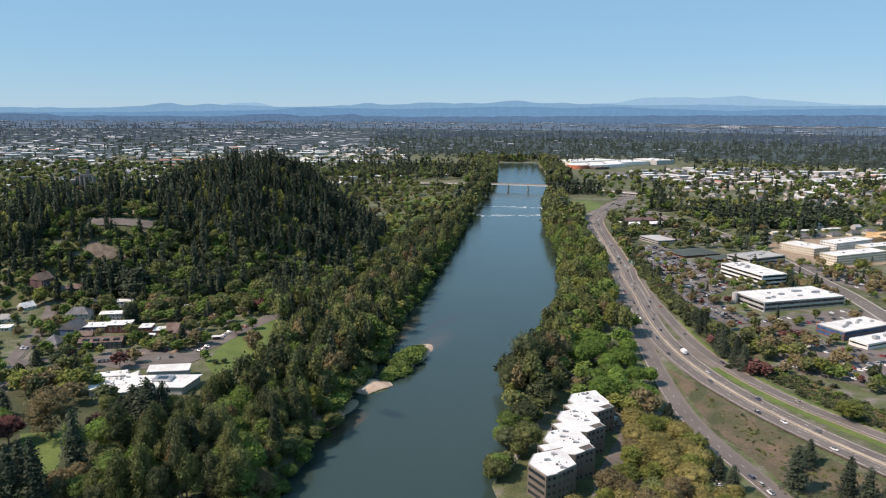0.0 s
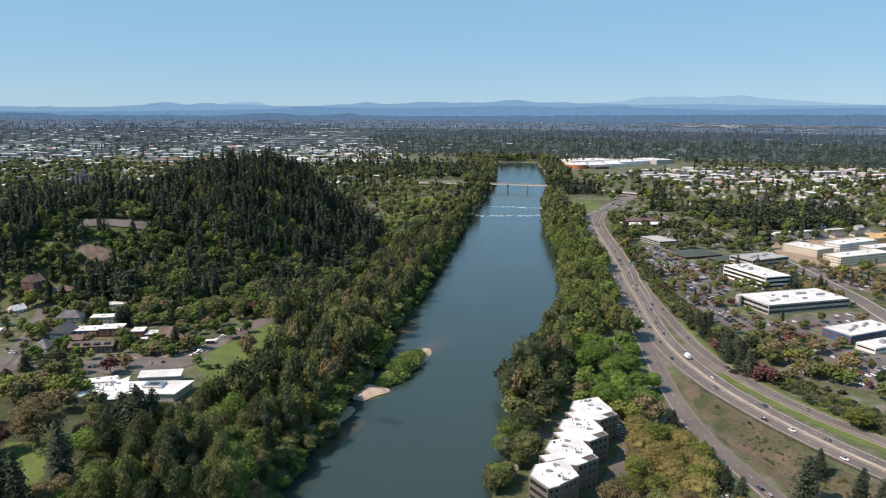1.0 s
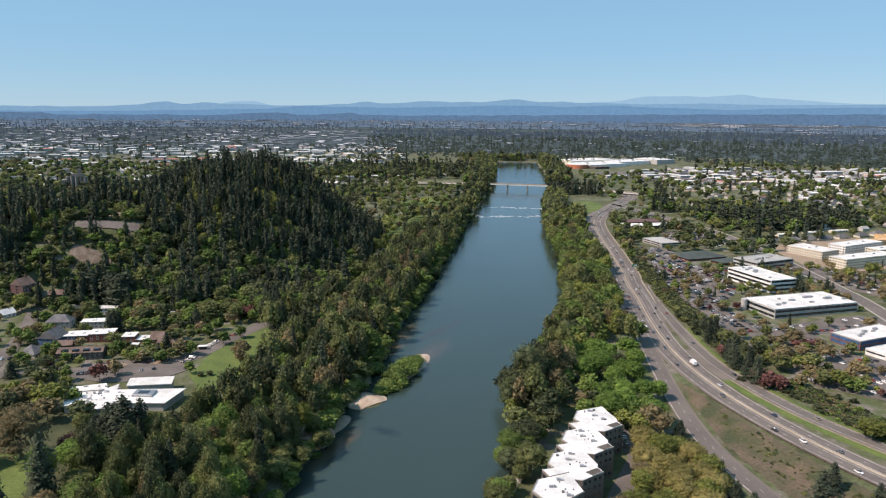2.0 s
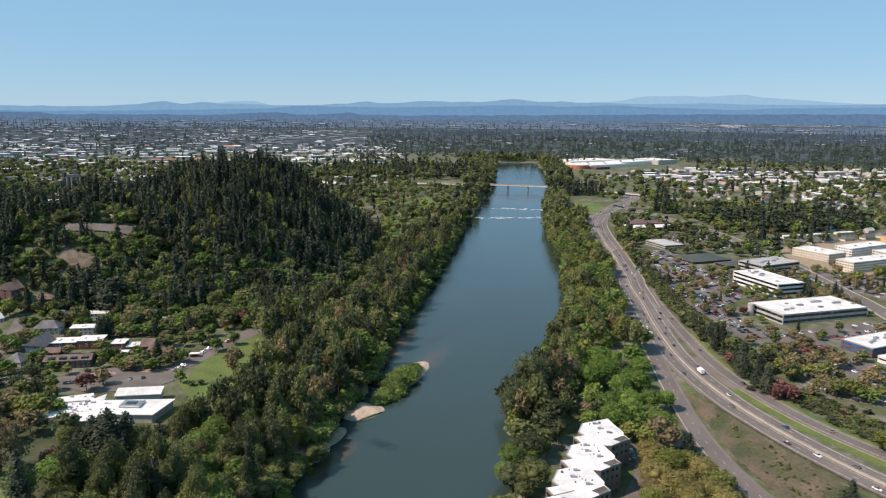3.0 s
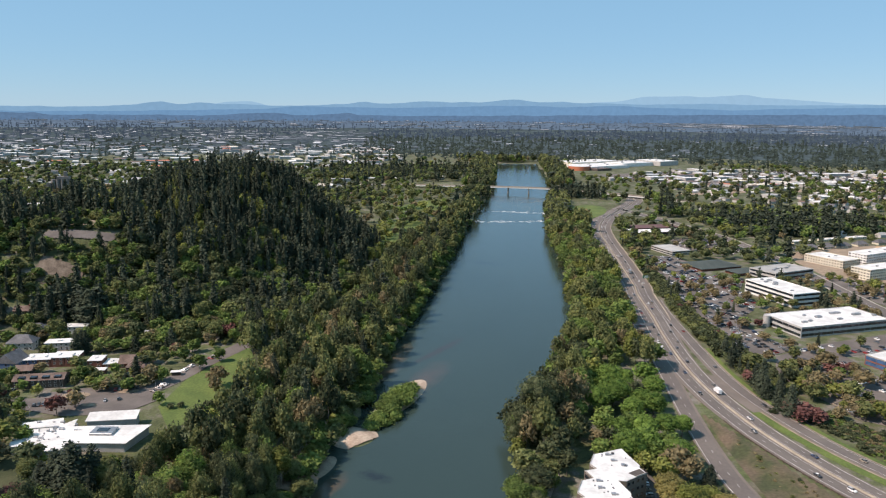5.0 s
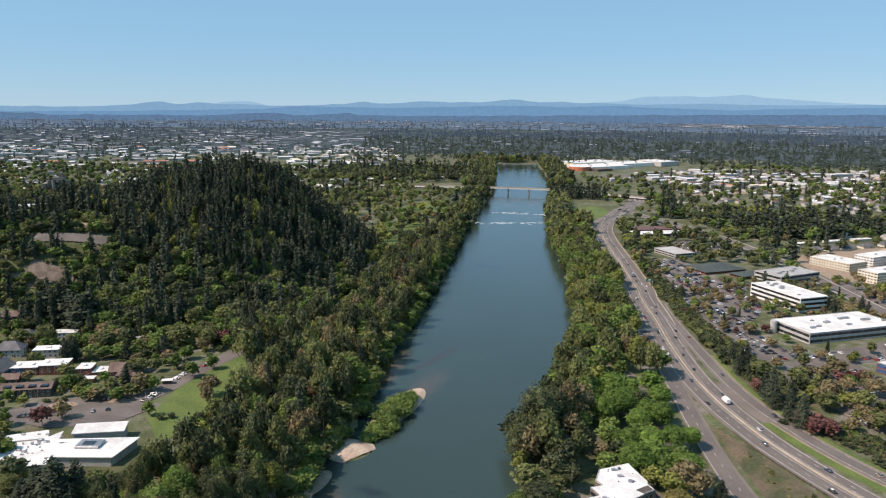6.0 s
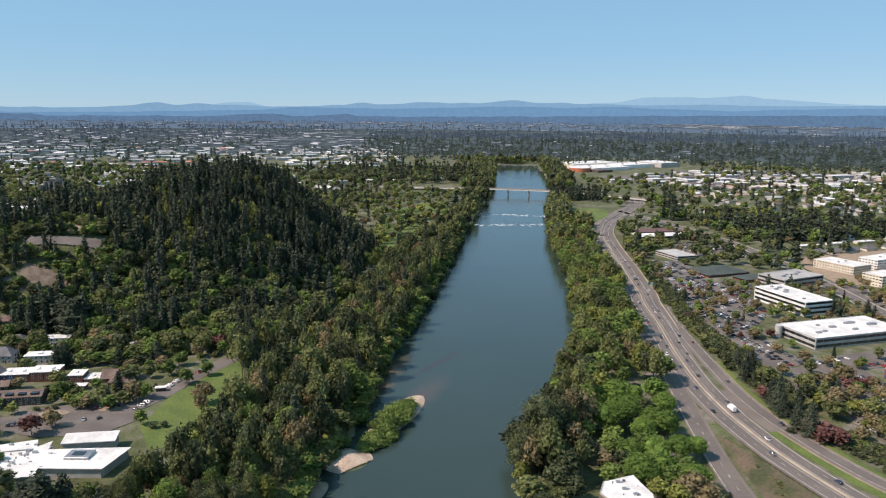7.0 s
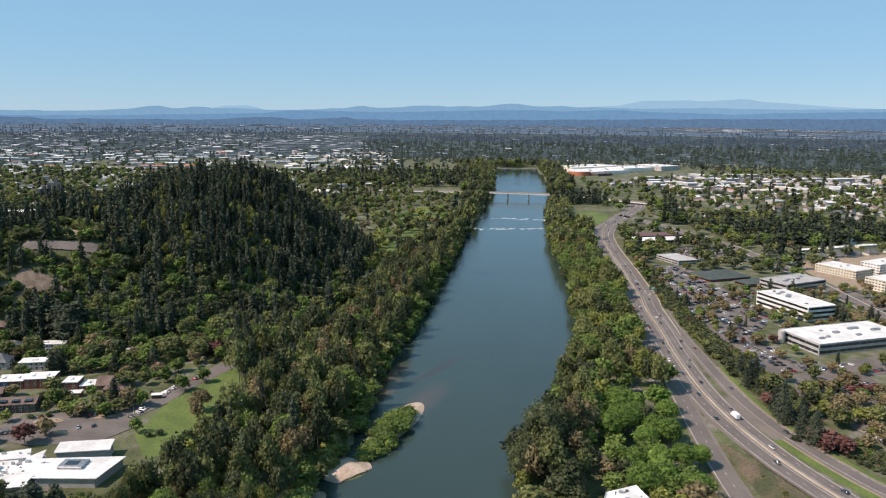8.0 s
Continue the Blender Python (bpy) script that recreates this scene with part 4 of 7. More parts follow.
def house(label, at, yaw, w, d, storeys, kind, wall, roof, z=0.0, pitch=0.42, chimney=False, name="house", group="houses below the butte", lean=0.55, keep=True, fine=True):
    """A dwelling centred at its place: walls, roof, windows and a door."""
    e = thing(name, label, "house", group, pose(at[0], at[1], z, 0, 0, yaw))
    h = storeys * 2.8
    if keep:
        KEEP_OUT.append((at[0], at[1], math.hypot(w, d) * 0.5))
    x, y = w / 2, d / 2
    part("wall", boxes((-x, -y, -2, x, y, h)), wall, e)
    bm = bmesh.new()
    if kind == "flat":
        box(bm, -x - 0.3, -y - 0.3, h, x + 0.3, y + 0.3, h + 0.35, bevel=0.05)
        box(bm, -x * 0.2, -y * 0.3, h + 0.35, x * 0.1, y * 0.2, h + 1.1, bevel=0.05)
    else:
        o, r = lean, y * pitch * 2
        rx = x + o if kind == "gable" else max(x - y * 0.9, 0.3)
        lo = [bm.verts.new(p) for p in ((-x - o, -y - o, h - 0.1), (x + o, -y - o, h - 0.1), (x + o, y + o, h - 0.1), (-x - o, y + o, h - 0.1))]
        ed = [bm.verts.new((v.co.x, v.co.y, h + 0.12)) for v in lo]
        ri = [bm.verts.new((-rx, 0, h + r)), bm.verts.new((rx, 0, h + r))]
        bm.faces.new(lo[::-1])
        for i in range(4):
            bm.faces.new((lo[i], lo[(i + 1) % 4], ed[(i + 1) % 4], ed[i]))
        bm.faces.new((ed[0], ed[1], ri[1], ri[0]))
        bm.faces.new((ed[2], ed[3], ri[0], ri[1]))
        bm.faces.new((ed[1], ed[2], ri[1]))
        bm.faces.new((ed[3], ed[0], ri[0]))
    rf = part("roof", bm, roof, e)
    if chimney:
        part("chimney", boxes((x * 0.3, -0.5, h * 0.9, x * 0.3 + 0.9, 0.5, h + y * pitch * 2 + 0.9), bevel=0.04), BRICK_WALL, rf)
    for s in range(storeys):
        for k in range(max(1, int(w / 3.4))):
            u = -x + w * (k + 0.5) / max(1, int(w / 3.4))
            for v in (-y, y) if fine else (-y,):
                win = part("window", boxes((u - 0.65, v - 0.05, s * 2.8 + 0.9, u + 0.65, v + 0.05, s * 2.8 + 2.25)), GLASS, e)
                if fine and v < 0:
                    part("frame", boxes((u - 0.78, v - 0.07, s * 2.8 + 0.78, u + 0.78, v + 0.07, s * 2.8 + 0.9), (u - 0.78, v - 0.07, s * 2.8 + 2.25, u + 0.78, v + 0.07, s * 2.8 + 2.36),
                                    (u - 0.78, v - 0.07, s * 2.8 + 0.9, u - 0.65, v + 0.07, s * 2.8 + 2.25), (u + 0.65, v - 0.07, s * 2.8 + 0.9, u + 0.78, v + 0.07, s * 2.8 + 2.25)), WHITE_WALL, win)
        for v in (-x, x) if fine else ():
            part("window", boxes((v - 0.05, -0.7, s * 2.8 + 0.9, v + 0.05, 0.7, s * 2.8 + 2.25)), GLASS, e)
    part("door", boxes((x * 0.5, -y - 0.06, 0, x * 0.5 + 1.0, -y + 0.06, 2.1)), DARK_WALL, e)
    return e


def apartments():
    """Four stepped wings of white-roofed riverside apartments."""
    e = thing("apartment_building", "stepped four-storey tan concrete apartment building with white flat roofs", "apartment building")
    first = [(-4.2, -11.3), (3.3, -23.8), (9.4, -21), (20.5, -11.5), (18, 0), (16.4, 7.2), (5.8, 2.5), (0, 0)]
    later = [(-4.2, -11.3), (-1.7, -15.8), (-8, -17.8), (-5.4, -24.9), (10.5, -28), (16, -24), (22.5, -20), (20.5, -14.5), (21.2, -11.5), (18, 0), (16.4, 7.2), (5.8, 2.5), (0, 0)]
    rr = np.random.default_rng(3)
    for k in range(4):
        ox, oy, top = 47.3 + 11.25 * k, 364 + 27.4 * k, 11.9 + 0.035 * k
        poly = [(x + ox, y + oy) for x, y in (later if k else first)]
        n_ = len(poly)
        wing = part("wing", prism(poly, -6, top - 0.25), TAN_WALL, e)
        cx, cy = sum(p[0] for p in poly) / n_, sum(p[1] for p in poly) / n_
        part("roof", prism([(cx + (x - cx) * 0.985, cy + (y - cy) * 0.985) for x, y in poly], top - 0.25, top + 0.06), WHITE_ROOF, wing)
        for i in range(n_):
            (x0, y0), (x1, y1) = poly[i], poly[(i + 1) % n_]
            n = math.hypot(x1 - x0, y1 - y0)
            if n < 5:
                continue
            m = Matrix.Translation((x0, y0, 0)) @ Matrix.Rotation(math.atan2(y1 - y0, x1 - x0), 4, "Z")
            for f in range(4):
                z0 = -4 + f * 3.95
                if i in ((12, 2) if k else (0, 7)):
                    part("window_band", box(bmesh.new(), 0.8, -0.08, z0 + 1.2, n - 0.8, 0.15, z0 + 2.9, m), GLASS, wing)
                elif 1 <= i <= 8 and (k == 0 or i > 3):
                    for u in np.arange(1.2, n - 1.6, 3.0):
                        part("window", box(bmesh.new(), u, -0.08, z0 + 1.3, u + 1.3, 0.15, z0 + 2.7, m), GLASS, wing)
            if i in (0, 2, 12, 5, 7):
                part("parapet", box(bmesh.new(), 0.1, 0.02, top + 0.05, n - 0.1, 0.32, top + 0.5, m), CONCRETE, wing)
        for _ in range(8):
            u, v = rr.uniform(1, 16), rr.uniform(-14, 1)
            d = rr.choice([0.4, 0.5, 0.6, 1.2])
            part("roof_vent", boxes((ox + u, oy + v, top + 0.05, ox + u + d, oy + v + d, top + 0.4 + d * 0.4), bevel=0.04), DARK_ROOF, wing)
        for u, v in ((4.5 + k, -8.0), (11.5, -16.0 + k), (9.0 - k, -1.5)):
            part("roof_unit", boxes((ox + u, oy + v, top + 0.05, ox + u + 2.0, oy + v + 1.5, top + 1.0), (ox + u + 2.3, oy + v + 0.2, top + 0.05, ox + u + 3.3, oy + v + 1.1, top + 0.7), bevel=0.06), STEEL, wing)
        if k:
            # dark colour stands for the sunken recess; the roof is not cut
            part("roof_terrace", prism([(ox + 13.0, oy - 20.0), (ox + 16.2, oy - 23.2), (ox + 21.9, oy - 19.8), (ox + 20.0, oy - 15.4)], top, top + 0.1), DARK_WALL, wing, "dark slab on the roof in place of a sunken terrace")
        KEEP_OUT.append((ox + 8, oy - 10, 17))


apartments()

# offices beside the motorway
ROOF_UNITS = [(14, 12, 5, 2.4, 1.5), (22, 14, 4, 2.2, 1.4), (38, 22, 6, 3, 1.6), (52, 12, 5, 2.4, 1.3), (60, 28, 4, 2, 1.3), (72, 24, 5, 3, 1.7), (30, 32, 3, 2, 1.1), (46, 34, 3, 2, 1.2)]
office("office_building", "long white-roofed two-storey office with grey walls and ribbon windows", (305, 685), 17, 95, 44, 2, 4.55, GREY_WALL, WHITE_ROOF, GLASS, units=ROOF_UNITS[:4] + [(62, 28, 11, 2.6, 1.6), (78, 20, 9, 2.6, 1.6), (30, 30, 3, 2, 1.1), (92, 14, 4, 2.2, 1.2)], sill=1.2, head=1.1, bays=1)
pillar = part("stair_tower", cyl(bmesh.new(), -4, 37, 0, 10.2, 3.0, n=20), GREY_WALL, bpy.data.objects["office_building"], "round grey metal stair tower")
office("office_building", "three-storey office with white bands and dark ribbon windows", (343.5, 782), 18, 33, 67, 3, 4.45, WHITE_WALL, WHITE_ROOF, GLASS, units=[(12, 38, 5, 3, 1.6), (18, 44, 4, 3, 1.4), (11, 50, 4, 2.4, 1.3), (19, 54, 5, 2.4, 1.5), (15, 60, 3, 2, 1.2), (9, 12, 3, 2, 1.0)], sill=1.9, head=0.35)
office("office_building", "long grey office with pale gravel roof and dark windows", (376, 893), 26, 62, 36, 2, 4.4, GREY_WALL, GREY_ROOF, GLASS, units=[(14, 14, 5, 3, 1.4), (24, 18, 4, 3, 1.2), (36, 16, 5, 3, 1.4), (48, 22, 4, 3, 1.2)], sill=1.5, head=0.8)
office("office_building", "brick and blue-glass office with white roof", (334, 597), 24.5, 60, 27, 2, 3.8, BRICK_WALL, WHITE_ROOF, BLUE_GLASS, units=[(12, 10, 3, 2, 1.6), (18, 12, 3, 2, 1.6), (26, 16, 4, 2.4, 1.8), (34, 14, 3, 2, 1.6), (42, 18, 4, 2.4, 1.6), (50, 12, 3, 2, 1.4)], sill=0.6, head=0.6, bays=1)
office("office_annex", "low white annex with stepped flat roofs", (341, 574), 24.5, 50, 17, 1, 4.6, WHITE_WALL, WHITE_ROOF, GLASS, units=[(20, 8, 5, 4, 2.4), (34, 9, 4, 3, 2.0)], sill=2.2, head=1.2)
office("office_building", "pale two-storey office with light grey-green metal roof", (304, 1034), 19, 30, 46, 2, 2.8, GREY_WALL, GREY_ROOF, GLASS, sill=1.0, head=0.6)
office("office_building", "long low office with white canopy roof", (293, 1176), 12, 86, 40, 1, 6.0, DARK_WALL, WHITE_ROOF, GLASS, sill=0.8, head=1.2)
e = thing("roof_hall", "long maroon-roofed hall behind the low office", "building", "", pose(335, 1232, 0, 0, 0, 12))
part("wall", boxes((-36, -14, -1, 36, 14, 7.2)), DARK_WALL, e)
part("roof", boxes((-37, -15, 7.2, 37, 15, 8.0), bevel=0.2), PLUM_WALL, e)
for at, w, d, yaw in (((331, 970), 58, 40, 20), ((357, 936), 34, 20, 24)):
    house("low restaurant building under a slate-green hipped roof", at, yaw, w, d, 1, "hip", BRICK_WALL, GREEN_ROOF, pitch=0.11, name="restaurant", group="green-roofed buildings", lean=1.6, fine=False)
# housing under construction and finished blocks beyond the street
for at, yaw, w, d, f, wall in (((484, 897), 24, 92, 24, 4, CREAM_WALL), ((488, 961), 28, 34, 52, 3, CREAM_WALL), ((530, 985), 28, 80, 24, 4, WHITE_WALL), ((560, 960), 24, 60, 20, 4, CREAM_WALL)):
    office("apartment_block", "new cream apartment block with white roof", at, yaw, w, d, f, 3.2, wall, WHITE_ROOF, GLASS, sill=1.2, head=0.7, bays=1, pier=1.0, bay=3.4, group="new apartment blocks", units=[(w * 0.3, d * 0.5, 3, 2, 1.2), (w * 0.7, d * 0.5, 3, 2, 1.2)])
for at, yaw, w, d in (((597, 1044), 26, 70, 22), ((640, 1020), 26, 60, 22), ((650, 1090), 26, 80, 22)):
    e = thing("timber_frame", "unfinished block framed in fresh orange timber", "construction", "timber frames", pose(at[0], at[1], 0, 0, 0, yaw))
    for fl in range(3):
        part("floor_deck", boxes((0, 0, fl * 3.2, w, d, fl * 3.2 + 0.35)), WOOD, e)
        for k in range(int(w / 4) + 1):
            for v in (0, d / 2, d - 0.25):
                part("stud", boxes((k * 4, v, fl * 3.2 + 0.35, k * 4 + 0.25, v + 0.25, fl * 3.2 + 3.2)), WOOD, e)
    part("sheathing", boxes((0, 0.3, 0.35, w * 0.7, 0.5, 9.6), (0.3, 0.6, 0.35, 0.5, d, 9.6)), WOOD, e)
    KEEP_OUT.append((at[0] + w / 2, at[1] + d / 2, w * 0.5))
slab("building_site", [(446, 900), (470, 880), (600, 930), (740, 1010), (740, 1120), (600, 1120), (470, 1060), (450, 1000)], GRAVEL, 0.05, "bare tan earth of a building site", "building site")
for k, (x, y, w, d, yaw) in enumerate([(486, 1084, 20, 12, 20), (512, 1090, 18, 11, 20), (538, 1098, 20, 12, 20), (566, 1106, 20, 12, 20), (598, 1120, 20, 11, 20), (525, 1142, 36, 9, 20), (575, 1160, 36, 9, 20), (625, 1178, 36, 9, 20), (636, 1135, 20, 11, 20), (668, 1150, 20, 11, 20)]):
    house("low house with %s roof behind the building site" % ("a white flat" if k in (5, 6, 7) else "a dark shingled"), (x, y), yaw, w, d, 1, "flat" if k in (5, 6, 7) else "hip", CREAM_WALL, WHITE_ROOF if k in (5, 6, 7) else DARK_ROOF, group="low houses beyond the building site", fine=False)

# ---- the white pavilion on the left bank ----
def pavilion():
    e = thing("pavilion_centre", "low white-roofed arts centre with angled wings", "building")
    for name, poly, z in (("wing", [(-244, 494), (-237, 487), (-217.5, 492), (-222.5, 502.5)], 5.0), ("wing", [(-236, 470), (-232.5, 463.5), (-212, 469.5), (-218.4, 482)], 5.04),
                          ("wing", [(-219, 492), (-216, 457.5), (-202.5, 461), (-213.5, 501)], 5.08), ("wing", [(-213, 489.5), (-204, 468.4), (-171.5, 468.2), (-166.5, 493)], 5.5),
                          ("wing", [(-238, 487), (-234, 470), (-219, 482), (-218, 492)], 4.2)):
        a = sum(x0 * y1 - x1 * y0 for (x0, y0), (x1, y1) in zip(poly, poly[1:] + poly[:1]))
        poly = poly if a > 0 else poly[::-1]
        cx, cy = np.mean(poly, axis=0)
        w = part(name, prism([(cx + (x - cx) * 0.93, cy + (y - cy) * 0.93) for x, y in poly], -1, z - 0.4), GREY_WALL, e)
        part("roof", prism(poly, z - 0.4, z), WHITE_ROOF, w)
        KEEP_OUT.append((float(cx), float(cy), 15))
    b = part("barn", boxes((0, 0, -1, 27, 9, 5.4)), GREY_WALL, e)
    b.matrix_world = pose(-206, 496.5, 0, 0, 0, 9)
    bm = boxes((-0.8, -0.8, 5.4, 27.8, 9.8, 5.9))
    for v in bm.verts:
        v.co.z += v.co.y * 0.13
    part("roof", bm, WHITE_ROOF, b)
    part("skylight", boxes((-196, 477.5, 5.5, -183, 487, 6.9), bevel=0.2), STEEL, e, "grey metal rooftop skylight housing")
    part("skylight_glazing", boxes((-193, 480, 6.9, -186.5, 484.5, 7.1), bevel=0.05), GLASS, e, "dark sloping skylight glass")
    rr = np.random.default_rng(8)
    for _ in range(30):
        x, y, s = rr.uniform(-236, -204), rr.uniform(466, 496), rr.uniform(0.4, 1.7)
        part("roof_unit", boxes((x, y, 4.2, x + s * 1.6, y + s, 5.3 + s * 0.5), bevel=0.05), STEEL, e)
    KEEP_OUT.append((-192, 503, 15))


pavilion()

# ---- homes below the butte ----
HOMES = [
    ("grey two-storey house with hipped dark roof", (-331, 676), 6, 17, 13, 2, "hip", GREY_WALL, DARK_ROOF),
    ("grey house with low hipped roof", (-326, 645), 6, 20, 13, 2, "hip", GREY_WALL, DARK_ROOF),
    ("blue gabled house with dark shingle roof", (-309, 601), 84, 15, 16, 2, "gable", BLUE_WALL, DARK_ROOF),
    ("small grey house with hipped roof", (-310, 571), 80, 13, 14, 1, "hip", GREY_WALL, DARK_ROOF),
    ("plum-coloured gabled house on the slope", (-395, 714), 70, 14, 15, 3, "gable", PLUM_WALL, BROWN_ROOF),
    ("white gabled cottage beside the street", (-390, 675), 60, 12, 10, 1, "gable", WHITE_WALL, WHITE_ROOF),
    ("white cottage with grey roof", (-385, 636), 10, 10, 9, 1, "gable", WHITE_WALL, GREY_ROOF),
    ("small house with pale roof among shrubs", (-234, 674), 12, 14, 9, 1, "gable", DARK_WALL, GREY_ROOF),
    ("dark house with brown shingle roof", (-362, 716), 4, 18, 9, 1, "gable", DARK_WALL, BROWN_ROOF),
    ("grey cottage with white roof near the street", (-375, 610), 12, 16, 10, 1, "flat", WHITE_WALL, WHITE_ROOF),
    ("dark small garage with brown roof", (-294, 590), 10, 11, 8, 1, "gable", DARK_WALL, BROWN_ROOF),
    ("brown house behind garden trees", (-412, 585), 15, 15, 11, 1, "gable", DARK_WALL, BROWN_ROOF),
    ("grey house behind garden trees", (-395, 545), 15, 15, 11, 1, "hip", GREY_WALL, DARK_ROOF),
    ("hilltop house with pale roof", (-355, 896), -10, 22, 10, 1, "gable", WHITE_WALL, GREY_ROOF),
]
for label, at, yaw, w, d, s, kind, wall, roof in HOMES:
    house(label, at, yaw, w, d, s, kind, wall, roof, z=float(ground_z(*at)), chimney=kind == "gable")
house("two-storey apartment row with white flat roof over parked cars", (-310, 686), 9, 30, 10, 2, "flat", WHITE_WALL, WHITE_ROOF, group="flat-roofed apartment rows")
house("two-storey apartment row with white flat roof", (-296, 645), 9, 21, 11, 2, "flat", GREY_WALL, WHITE_ROOF, group="flat-roofed apartment rows")
for k in range(4):
    house("brick townhouse with white flat roof", (-297 + 9.4 * k, 607 + 1.2 * k), 8, 9, 14, 2 if k else 2, "flat", BLUE_WALL if k == 0 else BRICK_WALL, WHITE_ROOF, group="brick townhouses", z=0.06 * k + (1.0 if k > 1 else 0))
for k in range(3):
    house("brick townhouse with pale flat roof" if k < 2 else "brick townhouse with brown roof", (-250 + 11 * k, 606 + 1.0 * k), 6, 10, 12, 2 if k < 1 else 1, "flat" if k < 2 else "gable", BRICK_WALL, WHITE_ROOF if k < 2 else BROWN_ROOF, group="brick townhouses", z=0.05 * k)
house("brick townhouse with brown hipped roof", (-218, 600), 6, 14, 10, 1, "hip", BRICK_WALL, BROWN_ROOF, group="brick townhouses")
house("white-roofed low annex beside townhouses", (-244, 590), 8, 14, 6, 1, "flat", BRICK_WALL, WHITE_ROOF, group="brick townhouses")
e = house("long dark timber apartment building with skylit roof", (-270, 567), 10, 32, 13, 2, "gable", DARK_WALL, BROWN_ROOF, group="", name="apartment_row", pitch=0.22)
for k in range(4):
    part("skylight", boxes((-13 + 7.5 * k, -5.6, 6.2, -8.5 + 7.5 * k, -2.0, 7.6), bevel=0.1), GLASS, e, "sloping glass skylight")

# ---- river bridge ----
def bridge():
    e = thing("road_bridge", "pale concrete road bridge on slim piers across the river", "bridge")
    line = np.c_[VIADUCT, np.interp(VIADUCT[:, 0], [-330, -60, 100, 300, 420, 520], [0.2, 5, 8.3, 8.3, 5, 0.2])]
    part("deck", mesh_np("deck", *strip(line, -8, 8, 1.9, 0), [WHITE_WALL]), WHITE_WALL, e)
    part("roadway", mesh_np("roadway", *strip(line, -7, 7, 0.05, 0.06), [ASPHALT]), ASPHALT, e)
    for o in (-7.9, 7.6):
        part("parapet", mesh_np("parapet", *strip(line, o, o + 0.3, 1.05, 1.05), [KERB]), KERB, e)
    for x, y, z1 in ((157, 1788, 6.4), (203, 1776, 6.4), (105, 1801, 6.4), (255, 1759, 6.4), (300, 1740, 5.6), (40, 1819, 5.4)):
        bm = boxes((-1.0, -5, -12, 1.0, 5, z1 - 1.2), (-1.3, -7, z1 - 1.2, 1.3, 7, z1 + 0.2), bevel=0.15)
        part("pier", bm, CONCRETE, e).matrix_world = pose(x, y, 0, 0, 0, -16)


bridge()


def rapids():
    """Broken white water over two low weirs."""
    e = thing("rapids", "two lines of broken white water across the river", "rapids", kind="structure")
    r = np.random.default_rng(12)
    for y0, tilt, n in ((1352, 0.06, 62), (1470, -0.20, 52)):
        vs, fs = [], []
        xl, xr = banks(y0)
        for k in range(n):
            u = r.uniform(0.02, 0.98)
            x, y = xl + (xr - xl) * u, y0 + r.normal() * 4 + tilt * (xr - xl) * (u - 0.5) + (r.uniform(-9, 9) if u > 0.7 else 0)
            a, b = r.uniform(1.0, 5.5), r.uniform(0.5, 1.6)
            t = np.linspace(0, 2 * math.pi, 7, endpoint=False)
            m = len(vs)
            vs += [(x, y, -5.2)] + [(x + a * math.cos(q) * r.uniform(0.6, 1.2), y + b * math.sin(q) * r.uniform(0.6, 1.3), -5.47) for q in t]
            fs += [(m, m + 1 + i, m + 1 + (i + 1) % 7) for i in range(7)]
        tagged(part("white_water", mesh_np("white_water", vs, fs, [FOAM]), FOAM, e), kind="stuff")


rapids()
# ---- vehicles ----
def wedge(bm, rows):
    """A body lofted through cross sections: x, half width, z low, z high."""
    rings = []
    for x, w, z0, z1 in rows:
        rings.append([bm.verts.new(p) for p in ((x, -w, z0), (x, w, z0), (x, w, z1 - 0.12), (x, w * 0.86, z1), (x, -w * 0.86, z1), (x, -w, z1 - 0.12))])
    for a, b in zip(rings, rings[1:]):
        for i in range(6):
            bm.faces.new((a[i], a[(i + 1) % 6], b[(i + 1) % 6], b[i]))
    bm.faces.new(rings[0][::-1])
    bm.faces.new(rings[-1])
    bmesh.ops.recalc_face_normals(bm, faces=bm.faces)
    return bm


def wheel_mesh(r):
    bm = bmesh.new()
    q = bmesh.ops.create_cone(bm, cap_ends=True, segments=12, radius1=r, radius2=r, depth=0.24)["verts"]
    bmesh.ops.rotate(bm, verts=q, matrix=Matrix.Rotation(radians(90), 3, "X"))
    return shared("wheel", bm, TYRE)


WHEEL = wheel_mesh(0.34)
BIG_WHEEL = wheel_mesh(0.5)


